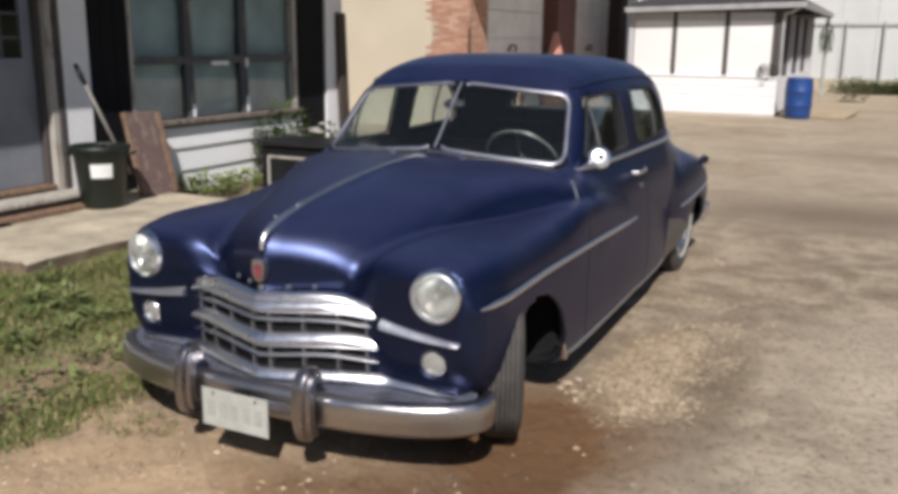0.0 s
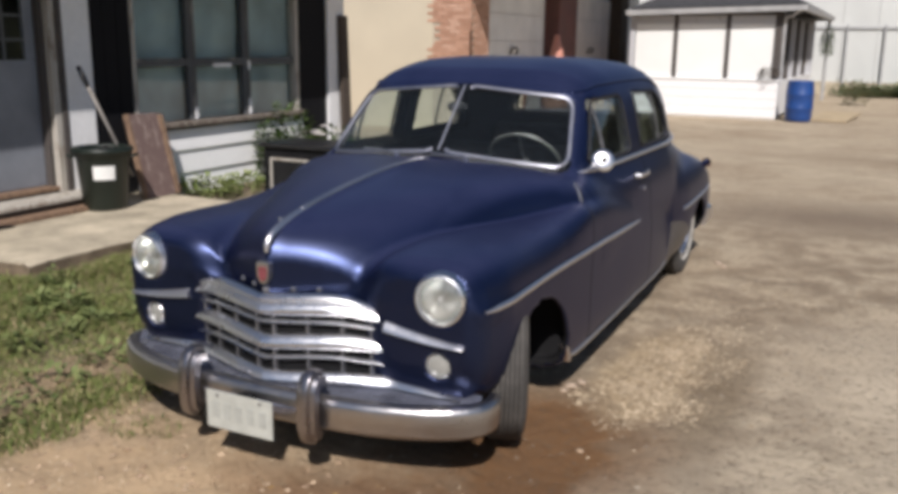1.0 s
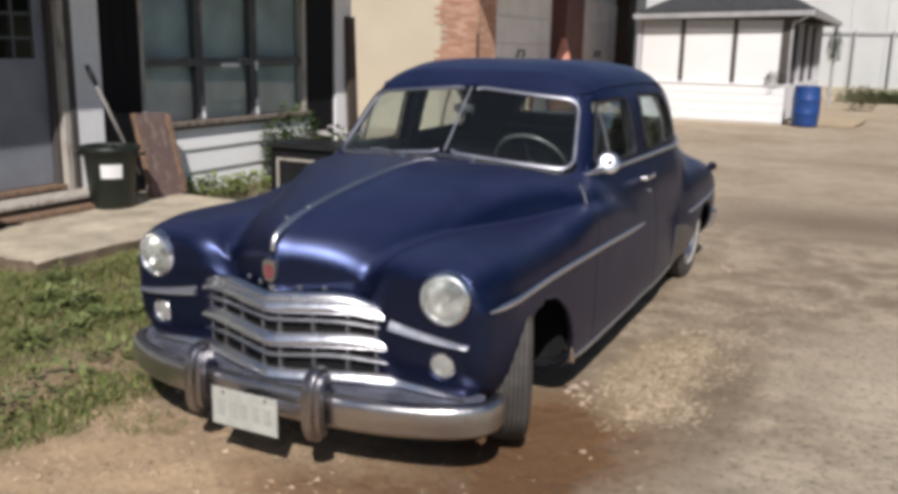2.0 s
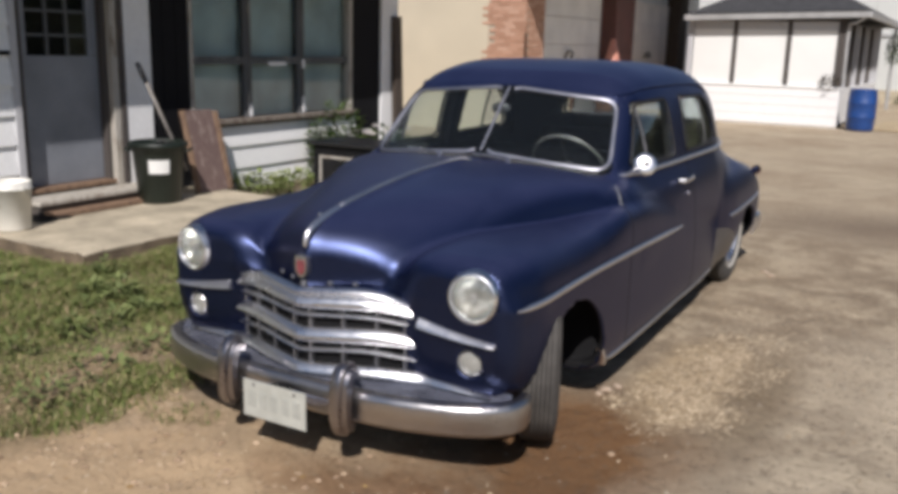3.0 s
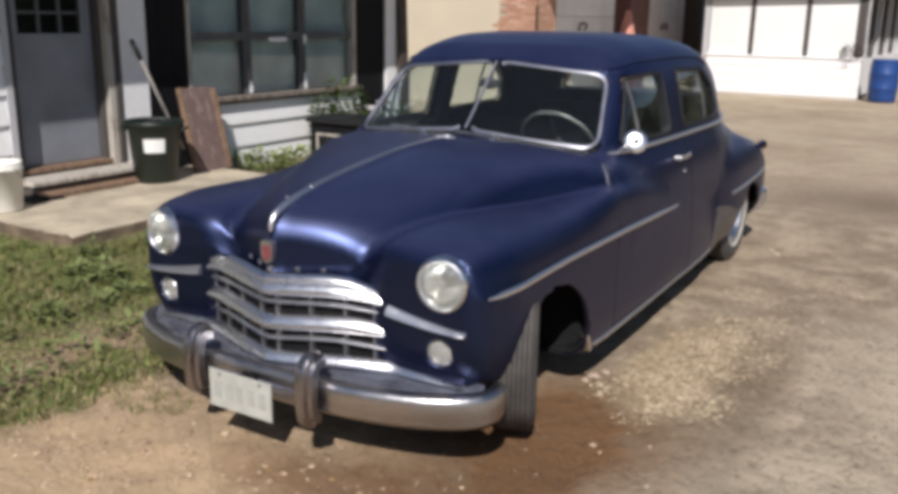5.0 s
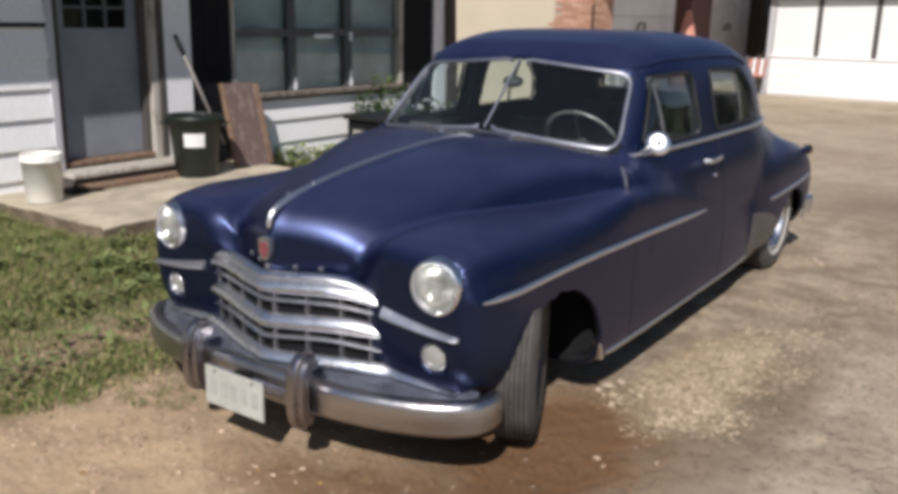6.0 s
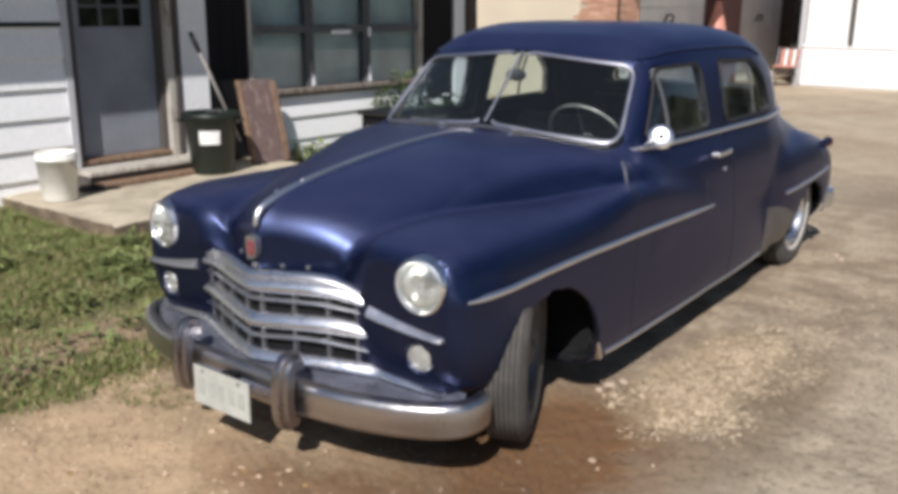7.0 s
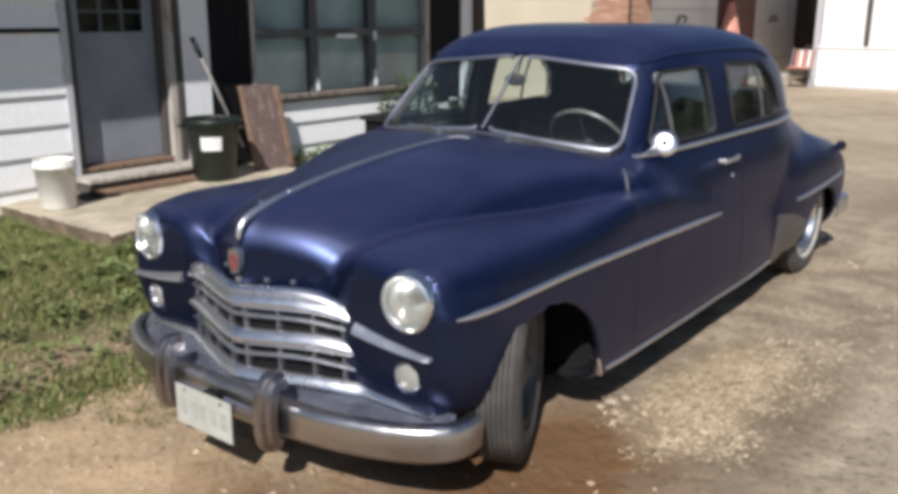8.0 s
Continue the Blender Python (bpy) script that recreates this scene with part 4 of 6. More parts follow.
def bar(x0, x1, low, high, depth=0.03, n=26, lift=0.0, ridge=0.5, hug=False):
    """A chrome bar across the front between two edge heights given as curves of |x|."""
    bm = bmesh.new()
    rings = []
    for i in range(n + 1):
        x = x0 + (x1 - x0) * i / n
        a, b = (float(curve_at(np.array(abs(x)), k)) for k in (low, high))
        y = grille_y(x) + lift
        if hug:
            y = min(y, front_y(x, (a + b) / 2) - 0.016)
        m = a + (b - a) * ridge
        prof = [(y + depth, a + 0.004), (y + depth * 0.35, a), (y + depth * 0.08, a + (m - a) * 0.4), (y - 0.004, m - (m - a) * 0.25), (y - 0.006, m), (y - 0.002, m + (b - m) * 0.35),
                (y + depth * 0.3, b - (b - m) * 0.2), (y + depth * 0.6, b), (y + depth, b - 0.004)]
        rings.append([bm.verts.new((x, yy, zz)) for yy, zz in prof])
    for a, b in zip(rings, rings[1:]):
        for j in range(len(a)):
            k = (j + 1) % len(a)
            bm.faces.new((a[j], a[k], b[k], b[j]))
    bm.faces.new(rings[0])
    bm.faces.new(rings[-1][::-1])
    bmesh.ops.recalc_face_normals(bm, faces=bm.faces)
    return bm


def build_grille():
    g = new("grille")
    g.parent = car
    g["label"] = "wide chrome grille of curved horizontal bars"
    g.matrix_parent_inverse = Matrix.Translation((0, -2.6, 0))

    def add(name, bm, mat, label=""):
        ob = car_part(name, bm, mat, g, label)
        ob.matrix_parent_inverse = Matrix.Identity(4)

    for s in (1, -1):
        def span(a, b):
            return (a, b) if s > 0 else (-b, -a)
        add("upper_bar", bar(*span(0.0, 0.505), [(0, 0.585), (0.3, 0.598), (0.4, 0.585), (0.5, 0.548)], [(0, 0.637), (0.25, 0.648), (0.35, 0.642), (0.45, 0.618), (0.5, 0.60)], 0.035, ridge=0.4), M_CHROME, "broad polished chrome bar")
        add("upper_lip", bar(*span(0.0, 0.48), [(0, 0.634), (0.25, 0.646), (0.35, 0.638), (0.48, 0.6)], [(0, 0.668), (0.25, 0.682), (0.33, 0.672), (0.42, 0.64), (0.48, 0.615)], 0.03, lift=0.008), M_CHROME)
        add("middle_bar", bar(*span(0.0, 0.595), [(0, 0.447), (0.3, 0.462), (0.5, 0.452), (0.6, 0.447)], [(0, 0.505), (0.3, 0.522), (0.45, 0.505), (0.56, 0.485), (0.6, 0.475)], 0.04, ridge=0.35), M_CHROME, "broad polished chrome bar")
        add("lower_bar", bar(*span(0.0, 0.77), [(0, 0.312), (0.3, 0.322), (0.5, 0.313), (0.77, 0.320)], [(0, 0.362), (0.3, 0.37), (0.45, 0.362), (0.6, 0.352), (0.77, 0.333)], 0.04, n=34, ridge=0.35, hug=True), M_CHROME, "broad polished chrome bar")
        add("upper_wing", bar(*span(0.475, 0.80), [(0.47, 0.55), (0.55, 0.54), (0.7, 0.531), (0.8, 0.532)], [(0.47, 0.607), (0.55, 0.59), (0.65, 0.572), (0.8, 0.551)], 0.06, hug=True, ridge=0.22), M_STRIP, "tapered chrome strip under the headlamp")
        add("slat", bar(*span(0.0, 0.47), [(0, 0.550), (0.25, 0.559), (0.47, 0.539)], [(0, 0.570), (0.25, 0.579), (0.47, 0.557)], 0.02, lift=0.012), M_CHROME)
        add("slat", bar(*span(0.0, 0.48), [(0, 0.405), (0.25, 0.421), (0.48, 0.400)], [(0, 0.425), (0.25, 0.441), (0.48, 0.418)], 0.02, lift=0.012), M_CHROME)
        for x in (0.04, 0.172, 0.30, 0.405):
            add("upright", box(s * x - 0.004, s * x + 0.004, grille_y(x) + 0.02, grille_y(x) + 0.044, 0.34, 0.61, 0.0015), M_DULL)
    # a black sheet stands in for the shade inside the grille opening
    add("backing", bar(-0.49, 0.49, [(0, 0.33), (0.5, 0.33)], [(0, 0.63), (0.3, 0.64), (0.5, 0.57)], 0.02, lift=0.042), M_BLACK, "black sheet painted for the shade behind the bars")
    for s in (1, -1):
        cb = bmesh.new()
        bmesh.ops.create_uvsphere(cb, u_segments=16, v_segments=10, radius=1.0, matrix=Matrix.LocRotScale((s * 0.495, grille_y(0.495) + 0.004, 0.582), None, (0.026, 0.018, 0.036)))
        add("end_cap", cb, M_CHROME)


build_grille()


# --- bumpers, plate, badge
def bumper_path(s=1):
    return smooth_line([(0.885 * -1, 0.60, 0), (-0.893, 0.52, 0), (-0.86, 0.435, 0), (-0.75, 0.35, 0), (-0.55, 0.275, 0), (-0.3, 0.237, 0), (0, 0.228, 0), (0.3, 0.237, 0), (0.55, 0.275, 0), (0.75, 0.35, 0), (0.86, 0.435, 0), (0.893, 0.52, 0), (0.885, 0.60, 0)], 5)


def bumper_blade(path, z0, z1, out):
    h = z1 - z0
    prof = [(-0.004, 0.0), (0.012, 0.002), (0.021, 0.008), (0.024, 0.016), (0.0235, 0.024), (0.026, 0.045), (0.028, h * 0.55), (0.027, h * 0.80), (0.023, h * 0.90), (0.014, h * 0.97), (0.002, h), (-0.02, h), (-0.022, h - 0.006), (0.0, h * 0.9), (0.012, h * 0.7), (0.012, h * 0.3), (-0.004, 0.006)]
    bm = bmesh.new()
    n, rings = len(path), []
    for i, p in enumerate(path):
        d = (path[min(n - 1, i + 1)] - path[max(0, i - 1)]).normalized()
        side = Vector((d.y, -d.x, 0)) * out
        rings.append([bm.verts.new(Vector((p.x, p.y, z0 + z)) + side * (x - 0.026)) for x, z in prof])
    for a, b in zip(rings, rings[1:]):
        for j in range(len(prof)):
            k = (j + 1) % len(prof)
            bm.faces.new((a[j], a[k], b[k], b[j]))
    bm.faces.new(rings[0])
    bm.faces.new(rings[-1][::-1])
    bmesh.ops.recalc_face_normals(bm, faces=bm.faces)
    return bm


def sub(name, bm, mat, parent, label=""):
    ob = car_part(name, bm, mat, parent, label)
    ob.matrix_parent_inverse = Matrix.Identity(4)
    return ob


def build_front():
    front = car_part("front_bumper", bumper_blade(bumper_path(), 0.198, 0.325, 1), M_BUMPER, label="wide dull chrome front bumper")
    for s in (1, -1):
        path = smooth_line([(s * 0.283, 0.225, 0.172), (s * 0.283, 0.192, 0.19), (s * 0.283, 0.18, 0.25), (s * 0.283, 0.182, 0.33), (s * 0.283, 0.194, 0.385), (s * 0.283, 0.222, 0.412), (s * 0.283, 0.262, 0.405)], 5)
        sec = [(-0.043, -0.03), (-0.041, 0.0), (-0.024, 0.005), (-0.019, 0.022), (-0.012, 0.025), (0.012, 0.025), (0.019, 0.022), (0.024, 0.005), (0.041, 0.0), (0.043, -0.03)]
        sub("guard", sweep(path, sec, up=lambda t: (0, -1, 0.02 if t < 0.6 else 1.2 * (t - 0.5))), M_GUARD, front, "upright dull chrome bumper guard")
        sub("bracket", box(s * 0.42 - 0.02, s * 0.42 + 0.02, 0.30, 0.75, 0.225, 0.265, 0.004), M_BLACK, front)
    # the painted apron between bumper and grille, its colour paled for the sky's reflection
    bm = bmesh.new()
    rows = []
    for i in range(41):
        x = -0.84 + 1.68 * i / 40
        y1 = grille_y(x) + 0.05
        y0 = min(0.215 + 0.30 * abs(x) ** 2.1, y1 - 0.03)
        rows.append([bm.verts.new((x, y0 + (y1 - y0) * t, 0.268 + 0.05 * math.sin(t * 1.5) + (0.0 if t < 1 else 0.02))) for t in (0, 0.15, 0.35, 0.6, 0.85, 1.0)] + [bm.verts.new((x, y1, 0.24)), bm.verts.new((x, y0 + 0.01, 0.235))])
    for a, b in zip(rows, rows[1:]):
        for j in range(len(a)):
            k = (j + 1) % len(a)
            bm.faces.new((a[j], a[k], b[k], b[j]))
    bm.faces.new(rows[0])
    bm.faces.new(rows[-1][::-1])
    bmesh.ops.recalc_face_normals(bm, faces=bm.faces)
    car_part("apron", bm, M_APRON, label="dark blue painted splash apron, paled for sky reflection")
    plate = car_part("license_plate", box(-0.155, 0.155, 0.150, 0.154, 0.158, 0.308, 0.0), M_PLATE, label="blank pale licence plate with rubbed markings")
    for x in (-0.11, -0.055, 0.0, 0.055, 0.11):
        sub("marking", box(x - 0.017, x + 0.017, 0.1475, 0.1505, 0.20, 0.262), M_PLATE_MARK, plate)
    for x in (-0.1, 0.1):
        sub("bolt", lathe([(0, 0), (0.006, 0), (0.006, 0.004), (0, 0.005)], 10, pose(x, 0.150, 0.293, 90)), M_DULL, plate)
    sub("plate_bracket", box(-0.03, 0.03, 0.154, 0.215, 0.19, 0.30, 0.003), M_BLACK, plate)
    # badge: a red shield in a chrome rim on the hood's nose
    y = front_y(0.0, 0.745) - 0.004
    bm = bmesh.new()
    shape = [(-0.027, 0.787), (0.0, 0.793), (0.027, 0.787), (0.029, 0.76), (0.026, 0.725), (0.014, 0.706), (0.0, 0.70), (-0.014, 0.706), (-0.026, 0.725), (-0.029, 0.76)]
    shape = [(x * 1.1, 0.748 + (z - 0.748) * 1.02) for x, z in shape]
    lo = [bm.verts.new((x, y + 0.012, z)) for x, z in shape]
    hi = [bm.verts.new((x * 0.94, y - 0.010, 0.745 + (z - 0.745) * 0.94)) for x, z in shape]
    bm.faces.new(hi)
    for i in range(len(shape)):
        k = (i + 1) % len(shape)
        bm.faces.new((lo[i], lo[k], hi[k], hi[i]))
    bmesh.ops.recalc_face_normals(bm, faces=bm.faces)
    badge = car_part("hood_badge", bm, M_CHROME, label="shield badge, red in a chrome rim")
    bm = bmesh.new()
    vs = [bm.verts.new((x * 0.62, y - 0.0125, 0.742 + (z - 0.745) * 0.62)) for x, z in shape]
    ws = [bm.verts.new((x * 0.66, y - 0.006, 0.742 + (z - 0.745) * 0.66)) for x, z in shape]
    bm.faces.new(vs)
    for i in range(len(shape)):
        k = (i + 1) % len(shape)
        bm.faces.new((ws[i], ws[k], vs[k], vs[i]))
    bmesh.ops.recalc_face_normals(bm, faces=bm.faces)
    sub("enamel", bm, M_RED, badge, "faded dark red enamel")
    for i in range(5):
        x = -0.18 + 0.09 * i
        yy = front_y(x, 0.676) - 0.006
        car_part("hood_mark", box(x - 0.013, x + 0.013, yy + 0.003, yy + 0.02, 0.668, 0.688, 0.003), M_DULL)
    # ornament and the bright strip along the hood
    pts = [(0, y2, top_z(0.0, y2) + 0.007) for y2 in np.linspace(0.58, 1.68, 24)]
    strip = [(-0.010, -0.008), (0.010, -0.008), (0.008, 0.003), (0, 0.007), (-0.008, 0.003)]
    car_part("hood_strip", sweep(pts, strip, up=(0, 0, 1), scale=lambda t: 1.0 - 0.35 * t), M_STRIP, label="worn chrome strip along the hood")
    nose = smooth_line([(0, 0.348, 0.822), (0, 0.354, 0.852), (0, 0.375, 0.880), (0, 0.42, 0.903), (0, 0.50, 0.930), (0, 0.62, 0.957), (0, 0.74, 0.977)], 5)
    orn = car_part("hood_ornament", sweep(nose, round_section(0.0095, 0.0095, 10), up=(1, 0, 0), scale=lambda t: 0.5 + 1.1 * math.sin(math.pi * min(1, 0.12 + t * 0.85)) ** 1.0), M_STRIP, label="chrome hood ornament with a blunt nose")
    sub("wing", sweep(smooth_line([(-0.05, 0.50, top_z(0.05, 0.50) + 0.006), (-0.02, 0.47, top_z(0.02, 0.47) + 0.014), (0.0, 0.46, 0.922)], 4), round_section(0.006, 0.010, 8), up=(0, 0, 1)), M_CHROME, orn)
    # wipers
    for s in (1, -1):
        x = s * 0.2
        y = 1.70
        z = top_z(abs(x), y)
        w = car_part("wiper", lathe([(0, 0.02), (0.012, 0.018), (0.014, 0.0), (0.016, -0.02)], 12, pose(x, y, z, 20)), M_CHROME)
        sub("wiper_arm", sweep([(x, y, z + 0.012), (x - 0.1, y + 0.02, z + 0.02), (x - 0.22, y + 0.035, z + 0.022)], round_section(0.004, 0.006, 6), up=(0, 0, 1)), M_DULLCHROME, w)
    # rear bumper, tail lamps, mirror
    rear = [Vector((p.x * 0.97, 5.42 - p.y * 1.15, 0)) for p in bumper_path()]
    rear = [Vector((0.87, 4.60, 0))] + rear[::-1] + [Vector((-0.87, 4.60, 0))]
    rb = car_part("rear_bumper", bumper_blade(rear, 0.27, 0.40, -1 if rear[0].x < 0 else 1), M_CHROME, label="chrome rear bumper wrapping round the corners")
    for s in (1, -1):
        sub("bracket", box(s * 0.45 - 0.02, s * 0.45 + 0.02, 4.7, 5.12, 0.29, 0.34, 0.004), M_BLACK, rb)
        x = side_x(4.52, 0.745)
        t = car_part("tail_lamp", sweep([(s * (x - 0.03), 4.40, 0.75), (s * (x + 0.0), 4.47, 0.755), (s * (x + 0.012), 4.53, 0.757), (s * (x + 0.012), 4.575, 0.757)], round_section(0.026, 0.032, 12), up=(0, 0, 1), scale=lambda q: 0.3 + 0.6 * min(1, 1.3 * q)), M_PAINT)
        sub("lens", lathe([(0.034, 0), (0.03, 0.012), (0.018, 0.02), (0, 0.023)], 16, pose(s * (x + 0.012), 4.574, 0.757, -90)), M_REDLENS, t, "dark red glass lens")
    x = side_x(1.94, 1.0)
    arm = smooth_line([(x - 0.012, 1.93, 0.995), (x + 0.02, 1.925, 1.02), (x + 0.05, 1.945, 1.05), (x + 0.06, 1.975, 1.056)], 5)
    mir = car_part("side_mirror", lathe([(0, 0.012), (0.018, 0.0115), (0.036, 0.0095), (0.05, 0.005), (0.057, -0.002), (0.055, -0.007), (0, -0.008)], 32, pose(x + 0.07, 1.965, 1.056, 67, 0, 26)), M_MIRROR, label="round chrome door mirror")
    sub("arm", sweep(arm, round_section(0.007, 0.007, 8)), M_CHROME, mir)
    sub("boss", lathe([(0.016, 0), (0.016, 0.003), (0.009, 0.006), (0, 0.006)], 12, pose(x + 0.07, 1.965, 1.056, 67, 0, 26) @ pose(0, 0, 0.011)), M_SEAL, mir)


build_front()


# --- wheels
def wheel(x, y, steer, s):
    R, W = 0.345, 0.085
    m = pose(x, y, R - 0.012, 0, 0, steer) @ pose(0, 0, 0, 0, s * 90, 0)
    prof = [(0.205, -W * 0.72), (0.235, -W * 0.95), (0.285, -W), (0.318, -W * 0.93), (0.336, -W * 0.78)]
    for i in range(7):
        a = -W * 0.74 + W * 1.48 * i / 7
        b = a + W * 1.48 / 7
        crown = 0.004 * (1 - ((a + b) / 2 / W) ** 2)
        prof += [(R - 0.005, a), (R - 0.002 + crown, a + 0.0025), (R - 0.002 + crown, b - 0.0025), (R - 0.005, b)]
    prof += [(0.336, W * 0.78), (0.318, W * 0.93), (0.285, W), (0.235, W * 0.95), (0.205, W * 0.72)]
    w = car_part("wheel", lathe([(0.0, -0.02), (0.09, -0.02), (0.10, 0.0), (0.15, -0.01), (0.185, -0.02), (0.195, 0.03), (0.207, 0.06), (0.212, 0.064), (0.21, 0.055), (0.2, 0.0), (0.205, -0.06), (0.19, -0.06), (0.16, -0.03), (0, -0.03)], 48, m), M_DARKMETAL, label="dark pressed steel wheel")
    sub("tyre", lathe(prof + [prof[0]], 64, m), M_RUBBER, w, "dusty worn black tyre")
    sub("hubcap", lathe([(0.125, 0.02), (0.12, 0.032), (0.10, 0.045), (0.06, 0.055), (0.045, 0.06), (0.03, 0.07), (0, 0.072)], 40, m), M_CHROME if y > 2 else M_DARKMETAL, w, "domed hubcap")
    if y > 2:
        sub("whitewall", lathe([(0.218, W * 0.88), (0.226, W * 0.955), (0.234, W * 0.985), (0.243, W * 1.0), (0.243, W * 0.9), (0.22, W * 0.72)], 48, m), M_WHITEWALL, w, "dirty white tyre wall ring")
    sub("trim_ring", lathe([(0.205, 0.055), (0.21, 0.066), (0.196, 0.066), (0.175, 0.035), (0.17, 0.02)], 48, m), M_CHROME if y > 2 else M_DARKMETAL, w)


wheel(0.735, 0.975, 25, 1)
wheel(-0.735, 0.975, 24, -1)
wheel(0.74, 4.14, 0, 1)
wheel(-0.74, 4.14, 0, -1)


# --- underside and cabin
def shield(s):
    """A thin sheet that follows the front of the rear fender."""
    bm = bmesh.new()
    rows = []
    for i in range(11):
        y = 3.395 + 0.4 * i / 10
        top = 0.50 - 0.10 * (i / 10) ** 2
        row = []
        for j in range(9):
            z = 0.195 + (top - 0.195) * j / 8
            row.append((bm.verts.new((s * (side_x(y, z) + 0.004), y, z)), bm.verts.new((s * (side_x(y, z) - 0.003), y, z))))
        rows.append(row)
    for a, b in zip(rows, rows[1:]):
        for j in range(8):
            for k in (0, 1):
                bm.faces.new((a[j][k], b[j][k], b[j + 1][k], a[j + 1][k]))
    for r in (rows[0], rows[-1]):
        for j in range(8):
            bm.faces.new((r[j][0], r[j + 1][0], r[j + 1][1], r[j][1]))
    for j in (0, 8):
        for a, b in zip(rows, rows[1:]):
            bm.faces.new((a[j][0], b[j][0], b[j][1], a[j][1]))
    bmesh.ops.recalc_face_normals(bm, faces=bm.faces)
    return bm


def build_inside():
    for y in (0.975, 4.14):
        bm = bmesh.new()
        sweep([(-0.7, y, 0.32), (0.7, y, 0.32)], round_section(0.035, 0.045, 10), bm=bm)
        car_part("axle", bm, M_BLACK)
    car_part("exhaust_pipe", sweep(smooth_line([(-0.3, 1.4, 0.16), (-0.32, 2.6, 0.165), (-0.35, 3.8, 0.17), (-0.4, 5.0, 0.2)], 6), round_section(0.025, 0.025, 10)), M_RUST)
    # dashboard
    dash = [(x, 1.93 + 0.10 * x * x, 0.975 - 0.02 * x * x) for x in np.linspace(-0.6, 0.6, 19)]
    sec = [(-0.08, -0.12), (0.07, -0.12), (0.09, -0.04), (0.07, 0.03), (0.0, 0.055), (-0.07, 0.04), (-0.09, 0.0)]
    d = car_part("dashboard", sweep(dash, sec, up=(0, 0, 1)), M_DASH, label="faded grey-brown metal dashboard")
    for x in (0.14, 0.4):
        sub("gauge", lathe([(0, 0), (0.055, 0), (0.06, 0.008), (0.052, 0.012), (0, 0.01)], 24, pose(x, 2.015, 0.95, -75)), M_DULLCHROME, d)
    # steering wheel
    c = Vector((0.30, 2.25, 0.975))
    tilt = pose(*c, -54, 0, 0)
    ring = [tilt @ Vector((0.207 * math.cos(a), 0.207 * math.sin(a), 0)) for a in np.linspace(0, 2 * math.pi, 48, endpoint=False)]
    normal = (tilt.to_3x3() @ Vector((0, 0, 1)))
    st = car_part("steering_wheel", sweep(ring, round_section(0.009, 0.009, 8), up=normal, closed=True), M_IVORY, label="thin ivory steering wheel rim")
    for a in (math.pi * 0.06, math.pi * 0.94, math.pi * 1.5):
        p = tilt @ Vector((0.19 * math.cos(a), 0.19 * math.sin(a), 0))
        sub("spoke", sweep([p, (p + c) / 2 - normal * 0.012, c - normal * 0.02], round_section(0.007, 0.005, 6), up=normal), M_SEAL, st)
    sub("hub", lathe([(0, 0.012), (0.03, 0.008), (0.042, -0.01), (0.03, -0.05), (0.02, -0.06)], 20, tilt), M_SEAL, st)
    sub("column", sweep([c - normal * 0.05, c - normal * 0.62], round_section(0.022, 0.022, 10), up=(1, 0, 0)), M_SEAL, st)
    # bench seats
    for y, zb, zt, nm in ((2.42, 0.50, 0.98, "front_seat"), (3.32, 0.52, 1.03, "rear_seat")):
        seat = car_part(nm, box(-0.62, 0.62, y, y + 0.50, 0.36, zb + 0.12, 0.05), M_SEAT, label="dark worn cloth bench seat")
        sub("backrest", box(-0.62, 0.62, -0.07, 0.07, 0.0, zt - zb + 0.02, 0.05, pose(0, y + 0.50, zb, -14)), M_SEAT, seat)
    m = pose(-0.08, 2.16, 1.27, 84, 0, 12)
    rm = car_part("rear_view_mirror", lathe([(0, 0.010), (0.03, 0.009), (0.045, 0.004), (0.05, -0.002), (0.047, -0.008), (0.03, -0.014), (0, -0.016)], 24, m @ Matrix.Diagonal((1.15, 0.62, 1, 1))), M_SEAL, label="dark oval rear-view mirror")
    sub("stalk", sweep(smooth_line([(-0.075, 2.165, 1.285), (-0.05, 2.16, 1.35), (-0.02, 2.15, 1.41)], 3), round_section(0.005, 0.005, 6), up=(1, 0, 0)), M_SEAL, rm)
    for s in (1, -1):
        car_part("stone_guard", sweep([(s * 0.86, 1.372, 0.285), (s * 0.868, 1.385, 0.24), (s * 0.866, 1.40, 0.20)], round_section(0.02, 0.012, 8), up=(0, -1, 0)), M_STRIP)
        car_part("gravel_shield", shield(s), M_SHIELD, label="pale worn metal shield before the rear wheel")


build_inside()


# ---------------------------------------------------------------- the yard
WX = -4.5                      # face of the shop wall


